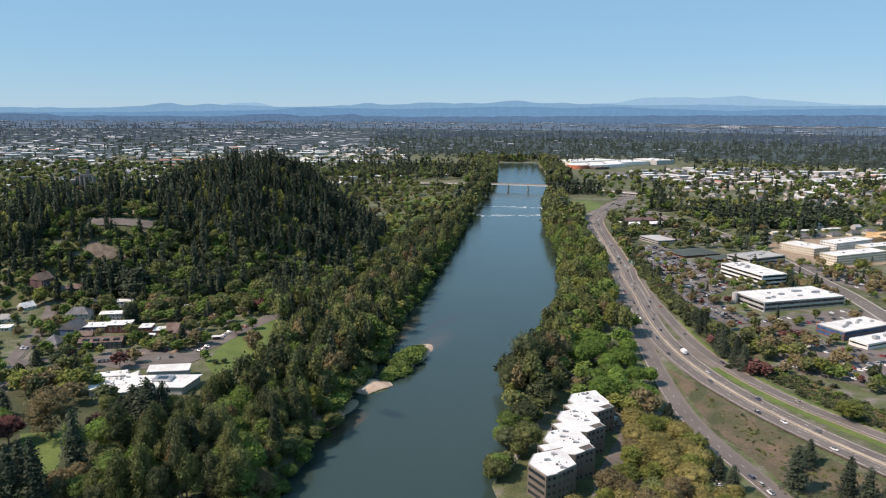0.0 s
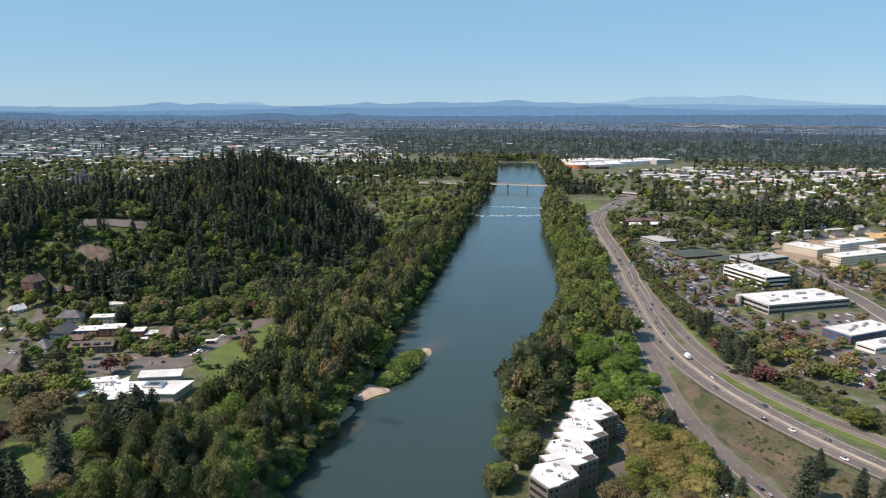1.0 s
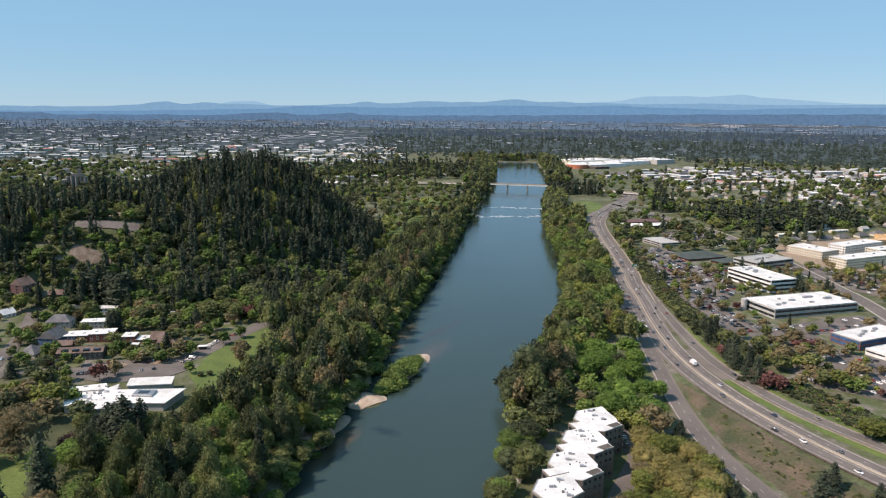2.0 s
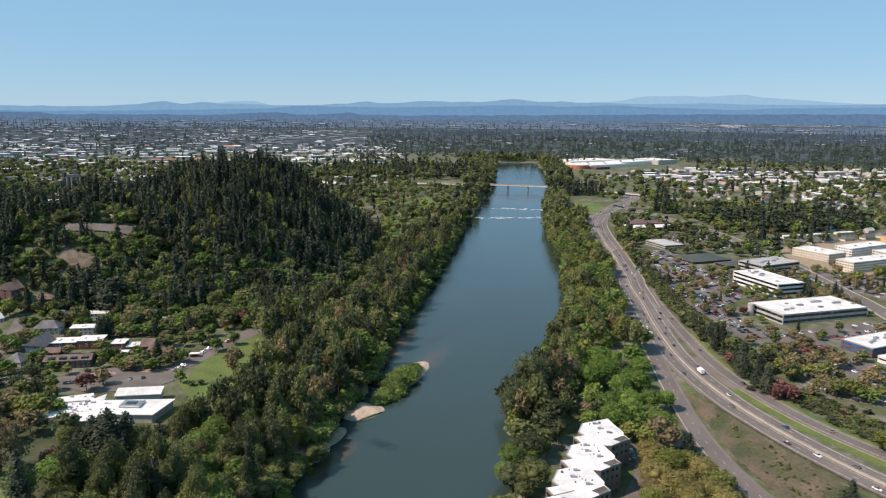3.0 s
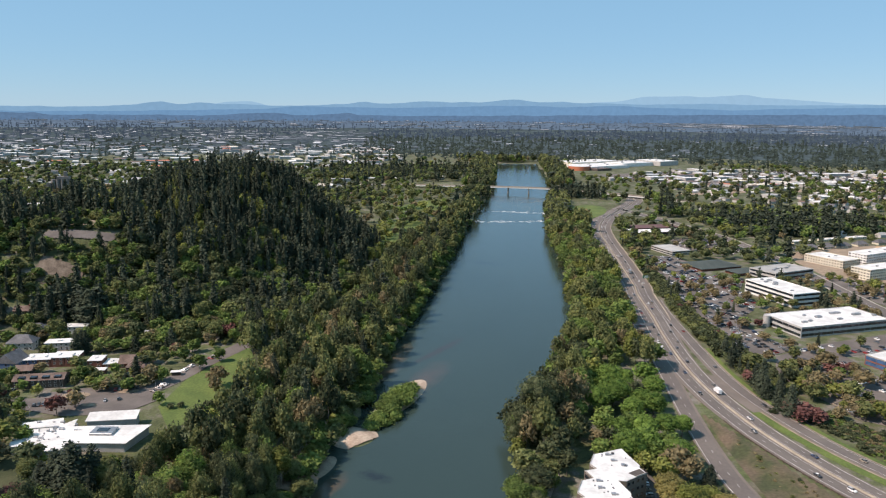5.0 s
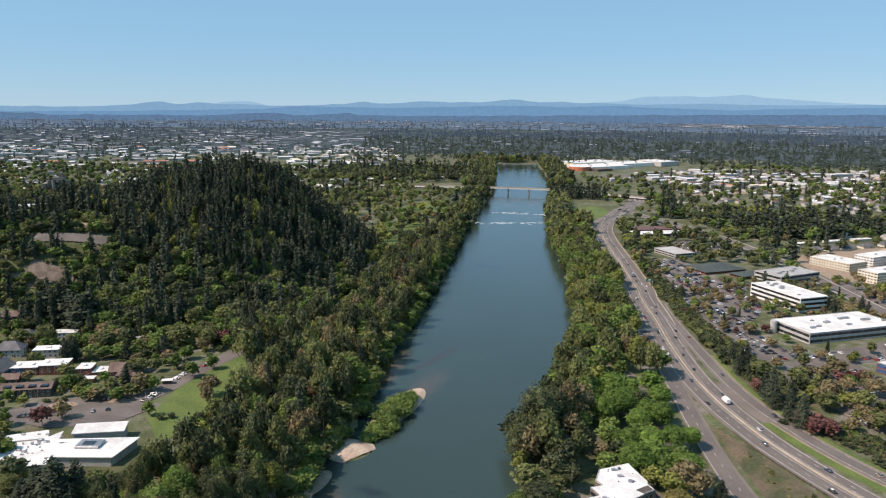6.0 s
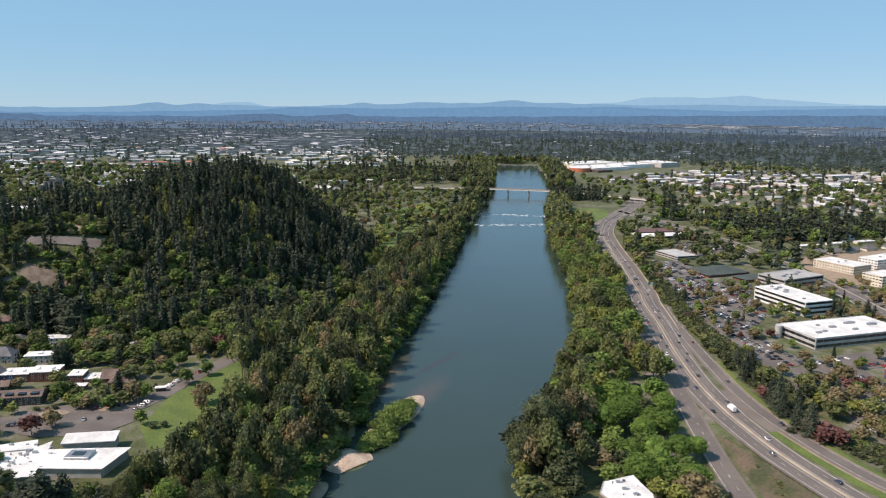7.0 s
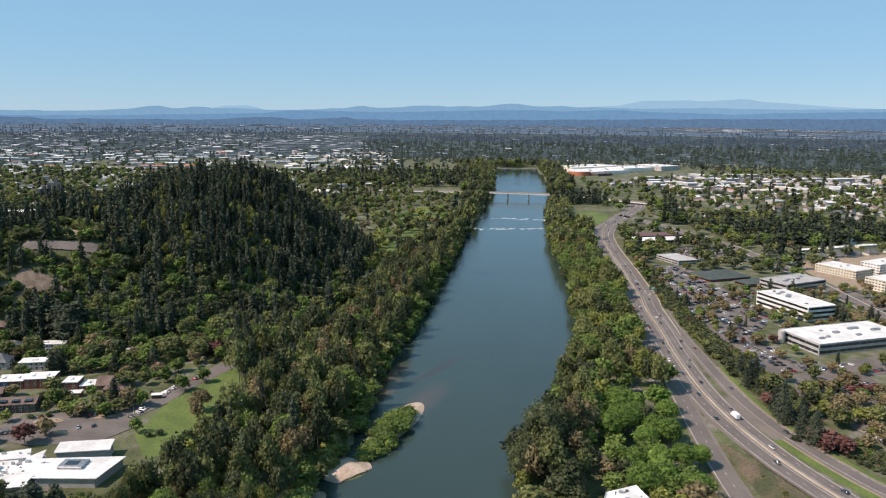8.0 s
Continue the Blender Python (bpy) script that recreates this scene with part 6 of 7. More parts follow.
def distant_cars():
    """Rows of cars before the mall and the shops, in one mesh."""
    r = np.random.default_rng(77)
    v0 = np.array([(x, y, z) for x in (-2.2, 2.2) for y in (-0.9, 0.9) for z in (0.3, 0.95)] + [(x * k, y * 0.85, z) for x in (-1.3, 1.1) for y in (-0.9, 0.9) for z, k in ((0.95, 1.2), (1.5, 0.8))])
    f0 = np.array([(1, 5, 7, 3), (0, 4, 5, 1), (2, 3, 7, 6), (0, 1, 3, 2), (4, 6, 7, 5)])
    f0 = np.vstack([f0, f0 + 8])
    vs, fs, ss, ts, n = [], [], [], [], 0
    a = radians(28)
    c, s = math.cos(a), math.sin(a)
    for row in range(46):
        for k in range(330):
            x, y = 330 + 3.1 * k * c - 17.0 * row * s + 130, 1560 + 3.1 * k * s + 17.0 * row * c
            full = 0.55 + 0.5 * float(wander(x, y, 26, 8))
            if r.uniform() > full or not (inside(MALL_PARK, x, y)) or any((x - p) ** 2 + (y - q) ** 2 < (w + 9) ** 2 for p, q, w in KEEP_OUT[-160:]):
                continue
            u = v0 + (r.uniform(-0.2, 0.2), r.choice([-2.6, 2.6]), 0.05)
            u = np.c_[-u[:, 1], u[:, 0], u[:, 2]]
            vs.append(np.c_[x + u[:, 0] * c - u[:, 1] * s, y + u[:, 0] * s + u[:, 1] * c, u[:, 2]])
            fs.append(f0 + n)
            ss.append(np.r_[np.zeros(5, int), np.ones(5, int)])
            ts.append(np.full(16, r.uniform()))
            n += 16
    me = mesh_np("mall_parked_cars", np.vstack(vs), np.vstack(fs), [CAR_FAR, GLASS], np.concatenate(ss), np.concatenate(ts))
    tagged(new("mall_parked_cars", me), "rows of mixed cars parked before the mall and shops", "cars", kind="stuff")


distant_cars()
for at, w, d, yaw, h in (((-185, 1990), 95, 26, 8, 6), ((-60, 2050), 70, 24, 8, 6), ((-60, 1385), 34, 16, 12, 4), ((-770, 1390), 70, 40, 20, 8), ((-820, 1450), 46, 30, 20, 7)):
    office("store_building", "pale flat-roofed building among trees", at, yaw, w, d, 1, h, CREAM_WALL, WHITE_ROOF, GLASS, sill=1, head=1.5, group="pale flat-roofed buildings")
e = thing("grain_elevator", "grey concrete grain elevator with tall silos", "grain elevator", "", pose(-815, 1690, 0, 0, 0, 10))
for k in range(5):
    part("silo", cyl(bmesh.new(), -22 + 9.2 * k, 0, -1, 27, 4.4, n=14), CONCRETE_OLD, e)
part("head_house", boxes((-14, -4, 27, 12, 4, 33), (0, -3, 33, 7, 3, 44), bevel=0.2), CONCRETE_OLD, e)
part("annex", boxes((-34, -8, -1, -26, 8, 20), bevel=0.2), CONCRETE_OLD, e)


# ---- hills round the valley ----
def ridge(name, label, dist, rows, low, mat, seed, rough):
    """A range of hills on the rim: rows of bearing and rise in degrees."""
    a = np.radians(np.arange(-70, 70.01, 0.12))
    b = np.interp(np.degrees(a), [r[0] for r in rows], [r[1] for r in rows])
    b = np.convolve(np.pad(b, 4, mode="edge"), np.ones(9) / 9, "valid")
    b = b + rough * (wander(np.degrees(a) * 30, 0 * a, 21, seed) + 0.6 * wander(np.degrees(a) * 30, 0 * a, 7, seed + 2))
    v = []
    for f, r in ((1.0, dist), (0.55, dist - 30), (0.0, dist - 60)):
        z = CZ + dist * np.tan(np.radians(low + (b - low) * f))
        v.append(np.c_[CX + r * np.sin(a), CY + r * np.cos(a), z])
    n, i = len(a), np.arange(len(a) - 1)
    q = np.vstack([np.c_[i + k * n, i + k * n + 1, i + (k + 1) * n + 1, i + (k + 1) * n] for k in range(2)])
    tagged(new(name, mesh_np(name, np.vstack(v), q[:, ::-1], [mat], smoothed=True)), label, "hills", kind="structure")


# each range's blue is painted air haze with its own glow
ridge("backdrop_far_range", "palest blue mountains on the horizon", 4890, [(-70, -0.32), (-18.9, -0.32), (-16.4, 0.11), (-15.7, 0.24), (-14.4, 0.27), (-13.7, 0.26), (-13.2, 0.01), (-11.3, -0.14), (9.2, 0.03), (11.2, 0.42), (13.3, 0.48), (14.5, 0.77), (15.3, 0.9), (16.7, 0.86), (17.9, 0.93), (19.2, 0.83), (20.7, 0.95), (22.1, 1.05), (22.8, 0.82), (24.8, 0.73), (26.5, 0.58), (27.9, 0.48), (30.5, 0.38), (70, 0.38)], -1.0, haze_glow("far_range_air", (0.235, 0.430, 0.575), 0.92, 0.02, 0.03), 6, 0.012)
ridge("backdrop_far_hills", "pale blue hills on the horizon", 4850, [(-70, -0.2), (-30.6, -0.2), (-30, -0.16), (-29, -0.23), (-28.1, -0.17), (-27, -0.25), (-25.9, -0.17), (-24.7, -0.2), (-23.8, -0.15), (-22.7, -0.07), (-22, -0.02), (-21, 0.14), (-20.4, 0.21), (-19.9, 0.2), (-19.5, -0), (-18.9, 0.01), (-18.1, 0.11), (-17.4, 0.18), (-16.8, 0.06), (-15, 0.08), (-13, -0.03), (-10.5, -0.01), (-8.8, 0.05), (-8, 0.14), (-7.1, 0.11), (-6.2, 0.32), (-5.8, 0.37), (-5, 0.21), (-3.7, 0.18), (-2.4, 0.32), (-1.5, 0.41), (0.2, 0.36), (1.1, 0.3), (1.7, 0.41), (2.8, 0.32), (4, 0.45), (4.9, 0.58), (5.8, 0.59), (6.6, 0.47), (7.5, 0.39), (9.2, 0.47), (10, 0.35), (11.7, 0.38), (15.3, 0.28), (19.2, 0.39), (22.3, 0.33), (24.8, 0.31), (30.5, 0.38), (70, 0.38)], -1.0, haze_glow("far_hills_air", (0.160, 0.330, 0.482), 0.92, 0.03, 0.035), 1, 0.016)
ridge("backdrop_mid_hills", "blue wooded hills before the horizon", 4810, [(-70, -0.53), (-30.6, -0.53), (-23.8, -0.5), (-18.9, -0.4), (-13, -0.27), (-11.3, -0.07), (-9.6, -0.06), (-7.1, -0.1), (-3.7, -0.12), (-0.2, -0.03), (2.8, 0.06), (4.9, 0.12), (7.5, 0.12), (9.2, 0.03), (12.5, 0.2), (15.3, 0.08), (19.3, -0.01), (21.2, -0.07), (24.8, 0.08), (27.6, 0.14), (30.5, 0.2), (70, 0.2)], -1.2, haze_glow("mid_hills_air", (0.116, 0.262, 0.422), 0.92, 0.04, 0.04), 3, 0.020)
ridge("backdrop_near_hills", "blue-green wooded hills edging the plain", 4765, [(-70, -0.59), (-30.6, -0.59), (-29.7, -0.59), (-29.2, -0.68), (-28.8, -0.6), (-28, -0.67), (-27.4, -0.78), (-26.5, -0.71), (-25.8, -0.82), (-25.3, -0.66), (-24.6, -0.78), (-23.3, -0.73), (-22, -0.77), (-20.9, -0.71), (-18.2, -0.8), (-16.2, -0.7), (-14.2, -0.61), (-12.8, -0.52), (-11.9, -0.56), (-10.9, -0.74), (-8, -0.61), (-7.1, -0.48), (-6, -0.67), (-3.7, -0.71), (4.9, -0.62), (17.4, -0.43), (30.5, -0.26), (70, -0.26)], -1.5, haze_glow("near_hills_air", (0.084, 0.170, 0.275), 0.90, 0.09, 0.05), 4, 0.03)
# ---- planting ----
COMPLEX = [(-262, 462), (-165, 462), (-165, 525), (-262, 525)]
for k, (ys, seed) in enumerate((([318, 350, 400, 450, 500, 550, 600, 680], 63), ([680, 760, 850, 950, 1050, 1200], 64))):
    plant(by_bank(-1, ys, 1, 13), 6.5, BANKSIDE, seed, 0.12)
plant(by_bank(-1, [318, 350, 400, 450, 500, 550, 600], 11, 68), 10, RIVERSIDE, 1, 0.03, [COMPLEX])
plant(by_bank(-1, [600, 680, 760, 850, 950, 1050], 10, 54), 10.5, RIVERSIDE, 2, 0.04)
plant(by_bank(-1, [1050, 1200, 1350, 1500, 1640, 1760], 2, 38), 12, PARK + RIVERSIDE[:2], 3, 0.08)
plant(by_bank(-1, [1840, 2000, 2200, 2400, 2640], 2, 70), 12, RIVERSIDE, 4, 0.05)
plant(by_bank(1, [1840, 2000, 2200, 2400, 2640], 2, 56), 12, RIVERSIDE, 5, 0.05, [MALL_ZONE])
plant(by_bank(1, [470, 520, 560, 600], 0, 36), 10, RIVERSIDE, 6, 0.05)
plant(by_bank(1, [600, 680, 760, 850, 950, 1050, 1200, 1330], 1, 79), 12.5, [(3.0, "broadleaf", "olive", 18, 32, 0.62), (2.4, "broadleaf", "lime", 14, 26, 0.72), (4.5, "broadleaf", "green", 12, 24, 0.95), (1.2, "broadleaf", "bronze", 15, 26, 0.62), (1.2, "broadleaf", "dark", 14, 26, 0.7)], 7, 0.02)
plant(by_bank(1, [1330, 1450, 1560, 1700], 0, 42), 9, PARK, 8, 0.1)
plant([(-340, 320), (-85, 320), (-95, 400), (-110, 470), (-150, 470), (-170, 450), (-270, 452), (-300, 440)], 12.5, RIVERSIDE + LOWER, 9, 0.06, [CORNER])
plant([(-140, 600), (-95, 600), (-85, 720), (-130, 720), (-170, 690)], 12, RIVERSIDE + SLOPE, 10, 0.1)
# the butte
BARE = [[(-372, 746), (-336, 744), (-334, 757), (-370, 761)], [(-381, 769), (-311, 783), (-311, 803), (-379, 792)], [(-384, 803), (-338, 810), (-347, 842), (-374, 854)]]
plant([(-430, 720), (-290, 700), (-270, 790), (-330, 870), (-420, 880)], 6.5, BUSHY + GARDEN[:2], 66, 0.1, BARE)
plant([(-420, 900), (-330, 850), (-290, 790), (-230, 780), (-150, 800), (-90, 880), (-72, 960), (-80, 1060), (-140, 1160), (-300, 1190), (-420, 1120), (-470, 1000)], 7.9, FIRS, 11, 0.03, BARE)
plant([(-300, 690), (-120, 690), (-90, 800), (-80, 900), (-150, 850), (-230, 830), (-300, 810)], 9, SLOPE, 12, 0.05, BARE)
plant([(-560, 720), (-420, 700), (-300, 690), (-300, 800), (-340, 850), (-420, 900), (-470, 1000), (-560, 940)], 9, HILLSIDE, 13, 0.12, BARE)
plant([(-330, 655), (-130, 655), (-110, 720), (-330, 720)], 8, LOWER[:4] + BUSHY, 14, 0.12)
# gardens and streets below
plant([(-420, 480), (-190, 560), (-175, 660), (-420, 720)], 10.5, GARDEN, 15, 0.35)
plant([(-420, 350), (-310, 330), (-330, 500), (-420, 560)], 14, LOWER, 16, 0.3, [CORNER])
# right bank and apartments
plant([(58, 318), (150, 318), (146, 360), (143, 400), (130, 428), (112, 440), (108, 400), (96, 370), (80, 345)], 10, [(4, "broadleaf", "gold", 11, 17, 1.0), (2, "broadleaf", "lime", 11, 16, 1.0), (2, "broadleaf", "bronze", 11, 17, 0.95), (0.6, "broadleaf", "olive", 9, 14, 1.0)], 17, 0.22)
plant([(92, 462), (140, 452), (146, 500), (148, 560), (122, 600), (98, 560), (82, 490)], 14.5, [(6, "broadleaf", "maple", 13, 19, 1.02), (1.5, "broadleaf", "green", 11, 17, 1.0), (0.6, "broadleaf", "dark", 11, 15, 0.9)], 18, 0.0)
plant([(22, 356), (38, 372), (60, 428), (66, 462), (48, 470), (34, 420)], 9, LOWER[:3], 19, 0.15)
# park on the left bank
plant([(-160, 1000), (-20, 1000), (30, 1250), (70, 1600), (90, 1760), (-120, 1800), (-160, 1400)], 24, PARK, 20, 0.25)
# along the motorway and offices
plant([(222, 560), (232, 540), (246, 600), (240, 650), (239, 760), (246, 850), (256, 930), (236, 930), (226, 860), (220, 760), (217, 660)], 4.6, [(5, "shrub", "dark", 4, 8, 1.4), (3, "shrub", "olive", 4, 7, 1.4), (0.15, "conifer", "fir", 9, 14, 1.1)], 21, 0.05)
plant([(240, 900), (262, 1010), (262, 1100), (285, 1160), (275, 1180), (255, 1100), (240, 980)], 9, STREETS + LOWER, 22, 0.1)
plant([(262, 1050), (330, 1120), (300, 1300), (280, 1240)], 12, LOWER, 23, 0.3)
for k, lot in enumerate(LOTS):
    plant(lot, 15, STREETS, 30 + k, 0.58)
plant([(238, 560), (262, 520), (300, 470), (340, 440), (330, 480), (290, 520), (262, 590), (245, 620)], 10, LOWER + STREETS, 35, 0.2)
plant([(226, 530), (238, 484), (250, 448), (270, 400), (310, 330), (345, 330), (300, 410), (280, 455), (262, 500), (248, 530)], 3.2, [(5, "shrub", "dark", 1.4, 3.6, 1.8), (4, "shrub", "green", 1.4, 3.0, 1.8), (2, "shrub", "bronze", 1.2, 2.6, 1.8)], 65, 0.06)
plant([(270, 430), (330, 380), (420, 420), (420, 600), (350, 560), (340, 480)], 16, STREETS, 36, 0.3)
plant([(300, 1020), (420, 960), (560, 1100), (560, 1240), (430, 1180), (400, 1300), (330, 1240)], 19, TOWN, 37, 0.5)
plant([(440, 690), (620, 760), (760, 1000), (700, 1080), (560, 940), (450, 1000)], 30, STREETS, 38, 0.4)
plant([(430, 1250), (470, 1180), (640, 1185), (700, 1230), (690, 1300), (560, 1330), (450, 1330)], 9.5, [(7, "conifer", "fir", 20, 34, 1.3), (3, "broadleaf", "green", 12, 20, 1.0), (2, "broadleaf", "dark", 12, 20, 1.0)], 78, 0.45)
plant([(372, 1380), (430, 1380), (480, 1640), (450, 1680), (420, 1500)], 14, [(4, "conifer", "fir", 20, 34, 1.2), (3, "broadleaf", "green", 12, 18, 1.0)], 79, 0.35)
plant([(246, 1650), (350, 1640), (345, 1735), (245, 1745)], 12, [(1, "conifer", "fir", 20, 30, 1.1)], 80, 0.3)
plant([(440, 1180), (620, 1200), (720, 1440), (560, 1500), (430, 1400)], 17, [(2, "conifer", "fir", 16, 34, 1.1), (2.5, "broadleaf", "lime", 12, 18, 1.1), (3, "broadleaf", "green", 12, 18, 1.1), (2, "broadleaf", "dark", 12, 18, 1.1)], 39, 0.4)
plant([(290, 690), (425, 720), (428, 900), (345, 900), (318, 800)], 12, STREETS, 68, 0.35)
plant([(436, 690), (480, 720), (520, 840), (445, 880)], 13, STREETS, 69, 0.3)
# the town
plant([(310, 1260), (900, 1000), (1500, 2350), (400, 2350)], 27, TOWN, 40, 0.40, [MALL_PARK, MALL_ZONE])
plant(MALL_PARK, 34, TOWN, 76, 0.55, [MALL_ZONE])
plant([(620, 900), (1000, 900), (1600, 2350), (1000, 2350)], 28, TOWN, 41, 0.4, [MALL_PARK])
plant([(-900, 600), (-430, 700), (-480, 1150), (-1100, 1500)], 17, TOWN, 42, 0.25)
plant([(-1150, 1300), (-480, 1150), (-200, 1250), (-150, 1700), (-1200, 1800)], 18, TOWN, 67, 0.25)
plant([(-1150, 1000), (-150, 1200), (-60, 1900), (120, 2400), (-1600, 2400)], 25, TOWN, 43, 0.3)
plant([(-330, 1980), (100, 1980), (130, 2400), (-330, 2400)], 20, WOODS, 44, 0.3)
plant([(-2000, 2400), (2000, 2400), (2600, 3600), (-2600, 3600)], 46, TOWN, 45, 0.45)
plant([(-300, 2600), (2400, 2600), (4000, 5600), (-500, 5600)], 46, WOODS, 46, 0.42)
plant([(-4200, 3600), (-900, 3600), (-900, 7000), (-6500, 7000)], 75, WOODS, 47, 0.45)
plant([(-900, 5600), (5600, 5600), (9000, 11000), (-2000, 11000)], 130, WOODS, 48, 0.3)
plant([(-9000, 7000), (-900, 7000), (-2000, 11000), (-11000, 11000)], 150, WOODS, 49, 0.3)
plant([(120, 2690), (420, 2690), (520, 2790), (40, 2790)], 13, RIVERSIDE, 60, 0.05)
plant([(-330, 400), (-262, 440), (-250, 500), (-262, 530), (-310, 500), (-345, 440)], 12, LOWER, 61, 0.6, [CORNER])
plant([(-262, 440), (-190, 430), (-150, 440), (-160, 466), (-205, 458), (-255, 462)], 10, LOWER + RIVERSIDE, 62, 0.15, [CORNER])
plant([(-500, 730), (-415, 735), (-405, 800), (-440, 860), (-520, 840)], 10, FIRS, 70, 0.15)
plant([(-352, 700), (-285, 698), (-285, 716), (-350, 722)], 8, [(1, "conifer", "fir", 24, 34, 1.0)], 71, 0.1)
plant([(330, 2340), (1500, 2340), (1600, 2700), (380, 2700)], 27, TOWN, 72, 0.45, [MALL_PARK, MALL_ZONE])
plant([(172, 505), (190, 440), (206, 395), (232, 345), (250, 312), (212, 312), (190, 350), (178, 400), (174, 450)], 3.6, [(4, "shrub", "olive", 0.5, 1.5, 2.6), (3, "shrub", "dark", 0.5, 1.4, 2.6), (2, "shrub", "bronze", 0.4, 1.0, 3.0)], 73, 0.4)
# trees set one by one
stand("conifer", "fir", [(182, 358, 25, 15), (200, 381, 17, 11), (206, 352, 22, 12), (212, 345, 20, 11), (218, 338, 19, 10), (146, 368, 14, 10), (144, 380, 12, 8), (149, 356, 15, 11), (142, 420, 11, 8), (140, 443, 10, 7), (139.5, 433, 11, 7), (141, 425, 10, 7), (143, 417, 11, 7), (145, 409, 10, 7), (147, 403, 11, 7), (149.5, 398, 10, 7), (143, 446, 11, 9), (146, 400, 9, 7), (147, 390, 10, 7),
                         (-212, 583, 16, 11)])
stand("broadleaf", "maroon", [(-150, 672, 10, 12)])
stand("broadleaf", "dark", [(48, 486, 30, 22), (58, 500, 38, 26), (70, 512, 32, 24), (46, 505, 27, 20), (62, 486, 26, 20)])
stand("broadleaf", "maple", [(-196, 372, 24, 18), (-150, 345, 24, 18), (-120, 420, 26, 18), (-98, 352, 22, 17)])
stand("broadleaf", "bronze", [(-130, 372, 26, 17), (78, 520, 32, 24), (88, 530, 26, 20), (-150, 566, 15, 13), (-262, 470, 15, 15), (-268, 462, 17, 16)])
stand("broadleaf", "lime", [(252, 438, 12, 18), (-285, 480, 13, 14), (-276, 486, 12, 13), (-385, 690, 17, 15)])
stand("shrub", "green", [(-37, 524, 8, 15), (-24, 548, 10, 17), (-23, 562, 9, 15), (-40, 514, 7, 13), (-36, 540, 8, 14), (-28, 544, 9, 15), (-27, 558, 9, 15), (-34, 520, 7, 13), (-40, 522, 6, 12)])
stand("shrub", "green", [(-31, 536, 10, 17), (-32, 550, 9, 16), (-18, 572, 7.5, 13), (-27, 530, 9, 15), (-34, 530, 8, 14), (-20, 556, 8, 14), (-20, 568, 7, 13), (-29, 548, 9, 15)])
stand("conifer", "fir", [(-276, 628, 20, 12), (-271, 633, 19, 11), (-278, 641, 17, 11), (-211, 649, 16, 11), (-211, 564, 11, 9), (223, 638, 17, 10), (219, 612, 23, 11), (228, 624, 20, 11), (219, 562, 25, 13), (220, 574, 18, 10), (218, 534, 21, 11), (221, 524, 22, 12), (249, 838, 14, 9), (252, 733, 14, 8), (269, 585, 12, 9), (376, 793, 19, 9), (375, 781, 19, 9), (401, 780, 18, 10), (402, 771, 15, 9), (229, 556, 17, 10), (218, 553, 16, 10)])
stand("broadleaf", "green", [(-265, 641, 9, 13), (-252, 638, 10, 14), (-242, 642, 10, 14), (-231, 645, 9, 12), (-273, 677, 9, 13), (-256, 674, 9, 13), (-218, 653, 11, 11), (-191, 616, 12, 12), (-173, 600, 12, 12), (-189, 638, 11, 11), (-190, 573, 12, 10), (-245, 573, 12, 11), (-178, 534, 10, 9), (-305, 548, 11, 13), (-342, 609, 10, 12), (-277, 556, 8, 9), (-288, 550, 7, 9), (310, 840, 8, 9), (333, 897, 8, 9), (312, 779, 10, 11), (323, 766, 8, 9), (288, 689, 8, 8), (-164, 617, 11, 11), (-165, 663, 12, 12), (247, 793, 9, 11)])
stand("broadleaf", "olive", [(-223, 561, 9, 17), (-246, 489, 12, 13), (-220, 576, 8, 12), (-237, 575, 8, 10), (230, 606, 14, 16), (257, 602, 11, 13), (366, 713, 9, 10), (220, 700, 8, 8), (-215, 613, 10, 12), (322, 588, 10, 12), (273, 767, 9, 9), (-216, 678, 12, 12)])
stand("broadleaf", "dark", [(-278, 514, 13, 14), (-267, 519, 11, 12), (-215, 602, 10, 11), (-215, 451, 14, 15), (-287, 545, 9, 10), (-207, 558, 7, 9), (-169, 529, 4, 6), (-163, 531, 4, 6), (-216, 630, 11, 11)])
stand("broadleaf", "lime", [(-248, 470, 17, 17), (-274, 542, 6, 7), (-263, 548, 8, 9), (-261, 572, 8, 9), (-251, 505, 9, 11), (-261, 478, 13, 13), (456, 837, 18, 14), (497, 865, 17, 14), (246, 749, 7, 6), (-295, 574, 7, 8)])
stand("broadleaf", "maroon", [(-235, 518, 13, 15), (223, 526, 11, 13), (229, 519, 11, 13), (233, 512, 10, 12), (223, 514, 9, 11), (287, 603, 7, 12), (296, 605, 7, 12), (304, 606, 7, 11), (282, 716, 8, 9), (219, 583, 9, 9), (-173, 676, 12, 11)])
stand("broadleaf", "bronze", [(-229, 530, 11, 13), (-145, 545, 17, 10), (-198, 574, 13, 12), (-330, 610, 12, 10), (288, 611, 13, 15), (248, 553, 16, 12), (295, 573, 13, 15), (269, 813, 10, 11), (256, 789, 9, 9), (270, 844, 10, 10), (252, 627, 9, 10), (266, 607, 10, 11), (250, 520, 8, 11), (264, 525, 9, 12), (278, 530, 9, 12), (290, 531, 9, 12), (306, 541, 9, 11), (285, 844, 9, 9), (268, 541, 8, 10), (-221, 623, 10, 10), (-200, 630, 10, 10), (-385, 691, 10, 10)])
stand("shrub", "dark", [(240, 515, 4, 7), (248, 508, 4, 7), (256, 503, 4, 7), (264, 497, 4, 7), (271, 491, 4, 7), (255, 530, 3, 6), (212, 529, 4, 6), (-313, 573, 3, 5), (-285, 556, 3, 5), (-274, 562, 3, 5), (-228, 575, 3, 6), (-278, 614, 3, 5)])
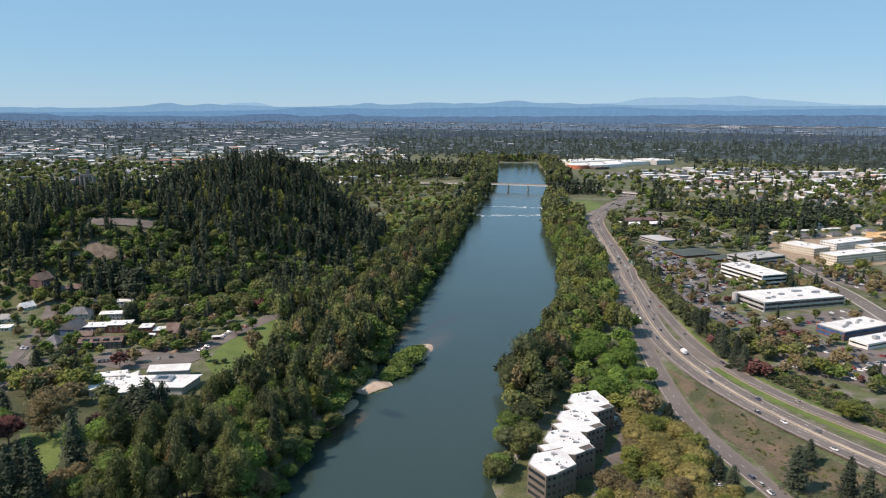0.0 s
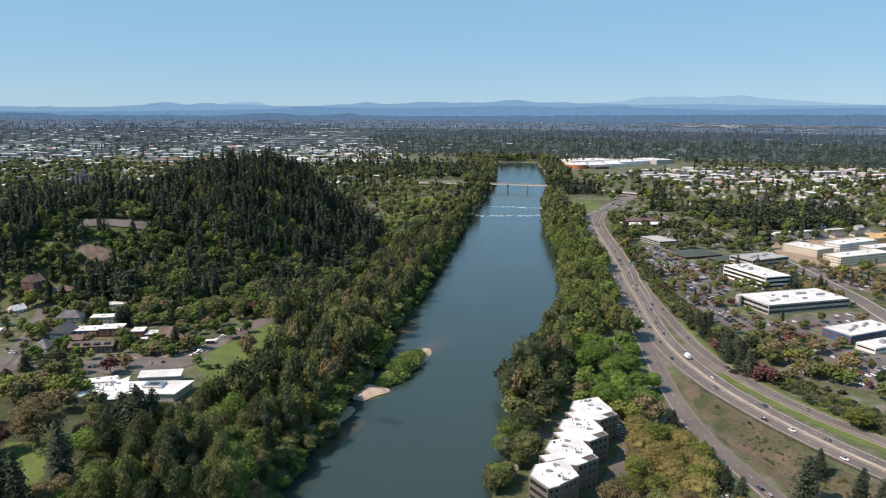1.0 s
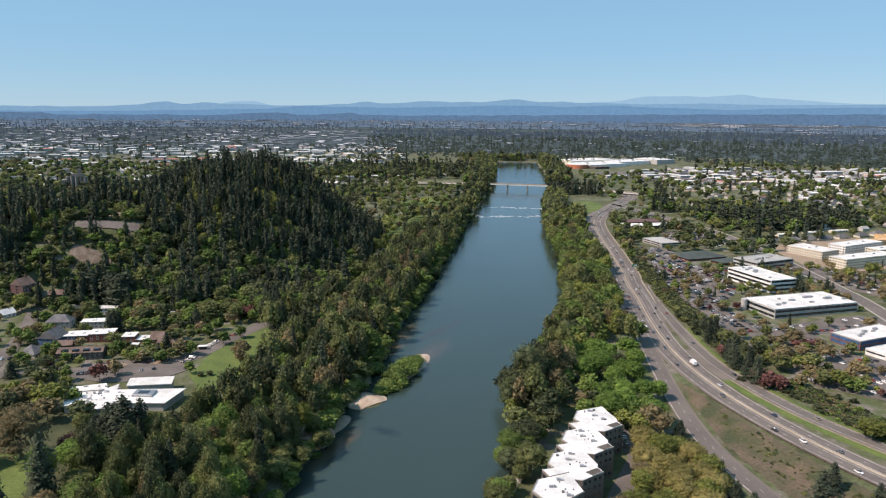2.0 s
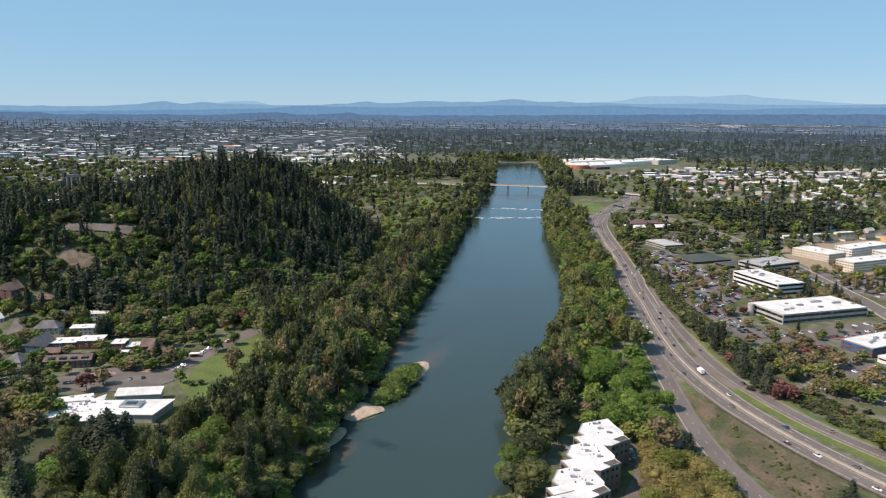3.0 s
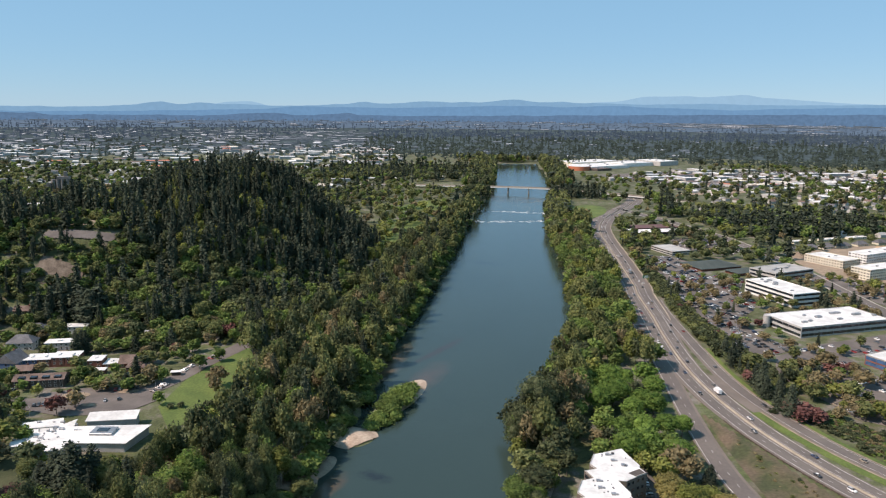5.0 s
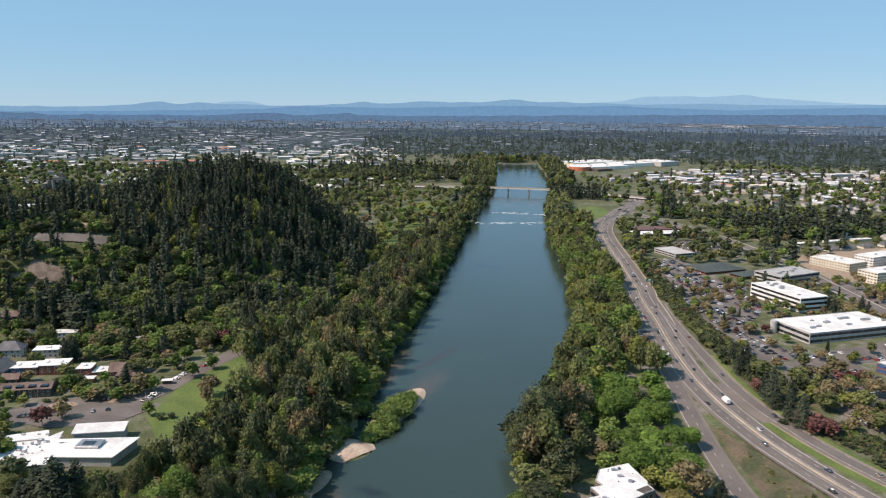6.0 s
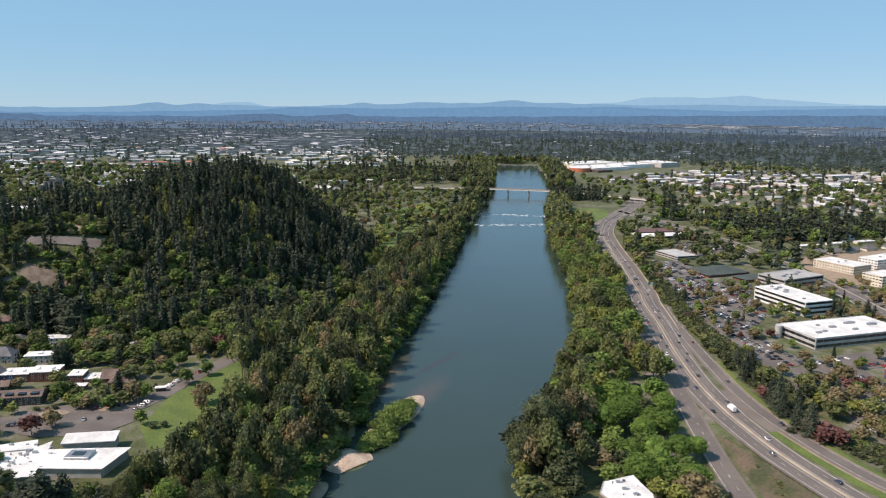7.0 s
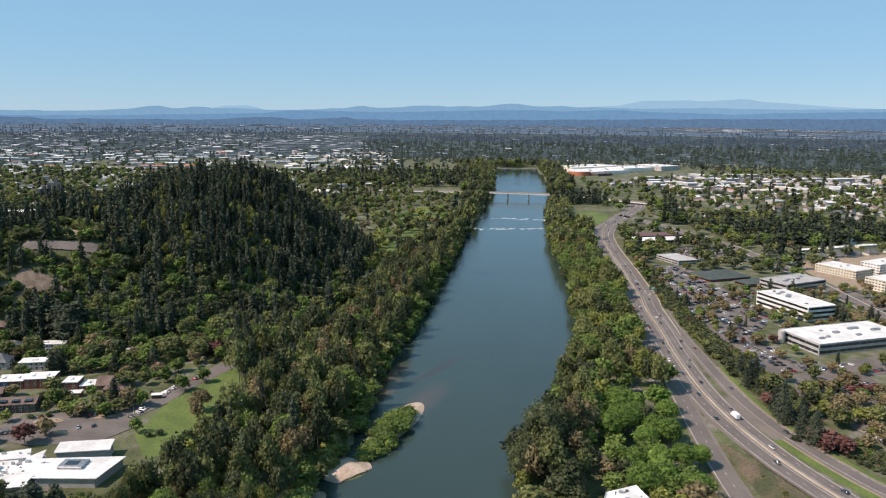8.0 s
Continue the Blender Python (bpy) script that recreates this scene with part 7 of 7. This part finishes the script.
stand("broadleaf", "lime", [(-275, 466, 17, 19), (-243, 470, 17, 20), (-275, 476, 12, 13)])
stand("broadleaf", "dark", [(-259, 453, 19, 14)])
stand("broadleaf", "bronze", [(-225, 404, 31, 27), (-246, 440, 14, 18), (-236, 452, 15, 17)])
stand("broadleaf", "green", [(-262, 415, 12, 14), (-205, 436, 9, 12), (-194, 398, 12, 14), (-232, 478, 11, 12)])
stand("broadleaf", "maroon", [(-244, 394, 17, 18), (-202, 412, 11, 12)])
stand("broadleaf", "maple", [(-187, 391, 18, 22)])
stand("conifer", "fir", [(-190, 361, 36, 17), (-268, 431, 19, 12), (-193, 328, 36, 17), (-204, 326, 34, 17), (-205, 338, 30, 15), (-173, 414, 33, 25), (-183, 418, 27, 20), (-166, 420, 29, 18), (-250, 384, 26, 14), (-228, 352, 30, 15), (-242, 358, 28, 14)])
stand("broadleaf", "lime", [(111, 456, 13, 13), (82, 497, 9, 9), (120, 448, 14, 13)])
stand("broadleaf", "bronze", [(127, 451, 18, 16), (132, 447, 15, 14), (92, 487, 10, 12)])
stand("broadleaf", "dark", [(68, 471, 20, 18), (61, 459, 18, 17), (69, 453, 15, 14)])
def grow():
    """The nearer trees as things of their own, those farther off joined by kind."""
    near_y = {"broadleaf": 500, "conifer": 700, "shrub": 600}
    made, far = {}, {}
    count = {"broadleaf": 0, "conifer": 0, "shrub": 0}
    r = np.random.default_rng(99)
    names = {"broadleaf": "broadleaf_tree", "conifer": "conifer_tree", "shrub": "shrub"}
    words = {"olive": "olive-green spring leaves", "green": "fresh green leaves", "dark": "dark green leaves", "bronze": "bronze budding leaves", "lime": "yellow-green spring leaves",
             "maple": "dense bright green leaves", "gold": "golden-olive budding leaves", "maroon": "maroon-red leaves", "fir": "dark green boughs"}
    shape_words = {"broadleaf": "rounded broadleaf tree with ", "conifer": "tall pointed conifer with ", "shrub": "low spreading shrub with "}
    for x, y, kind, h, w, colour in sorted(TREES, key=lambda t: t[1]):
        d = math.hypot(x - CX, y - CY)
        k = int(r.integers(4))
        family = kind if kind != "broadleaf" else "small" if h < 13 else "tall" if h > 22 else kind
        turn = r.uniform(0, 360)
        if y < near_y[kind] and abs(x) < 0.72 * d and count[kind] < 300:
            count[kind] += 1
            z = float(ground_z(x, y))
            key = (family, k, colour)
            if key not in made:
                v, f = SHAPES[(family, 0)][k]
                sv, sf = STEMS[kind]
                made[key] = mesh_np("crown", v, f, [LEAF[colour]], smoothed=kind != "conifer"), mesh_np("trunk", sv, sf, [BARK])
            e = thing(names[kind], shape_words[kind] + words[colour], "shrub" if kind == "shrub" else "tree", m=pose(x, y, z, 0, 0, turn))
            ratio = {"broadleaf": 0.72, "conifer": 0.34, "shrub": 1.2}[kind]
            e.scale = (w / ratio if kind != "conifer" else h * w / h / ratio if w < h * 0.9 else h, w / ratio if kind != "conifer" else h * w / h / ratio if w < h * 0.9 else h, h)
            part("crown", made[key][0], None, e)
            part("trunk", made[key][1], None, e)
        else:
            lod = 0 if d < 380 or (d < 520 and (colour == "maple" or w > 21 or (kind == "shrub" and h > 6))) else 1 if d < (1200 if kind == "conifer" and x < 100 else 1060 if -300 < x < 230 and kind != "shrub" else 860) else 2 if d < 2700 else 3 if d < 4400 else 4 if d < 7500 else 5
            far.setdefault((kind, lod), []).append((x, y, h, w, colour, k, turn, family if lod < 2 else kind))
    for (kind, lod), rows in far.items():
        vs, fs, ss, ts, n = [], [], [], [], 0
        order = [c for c in LEAF_S]
        for x, y, h, w, colour, k, turn, family in rows:
            v, f = SHAPES[(family, min(lod, 3))][k]
            parts_ = [(v, f, order.index(colour) if lod < 3 else 0)]
            if lod < 2:
                parts_.append((*(STEMS[kind] if lod == 0 else LITE[kind]), len(order)))
            ratio = {"broadleaf": 0.72, "conifer": 0.34, "shrub": 1.2}[kind]
            sx = w / ratio if kind != "conifer" or w < h * 0.9 else h * w / h
            c, s = math.cos(turn), math.sin(turn)
            z = float(ground_z(x, y)) - 0.1
            t = r.uniform()
            for v, f, slot in parts_:
                px, py = v[:, 0] * sx, v[:, 1] * sx
                vs.append(np.stack(far_xyz(x + px * c - py * s, y + px * s + py * c, z + v[:, 2] * h), -1))
                fs.append(f + n)
                ss.append(np.full(len(f), slot))
                ts.append(np.full(len(v), t))
                n += len(v)
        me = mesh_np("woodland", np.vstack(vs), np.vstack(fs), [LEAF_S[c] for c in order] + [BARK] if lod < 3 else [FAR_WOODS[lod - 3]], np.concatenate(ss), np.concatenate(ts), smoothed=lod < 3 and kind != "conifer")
        label = {"broadleaf": "spring broadleaf woodland in mixed greens", "conifer": "dark fir and pine woodland", "shrub": "low mixed scrub and hedges"}[kind]
        tagged(new("woodland", me), label, "woodland", kind="stuff")


grow()
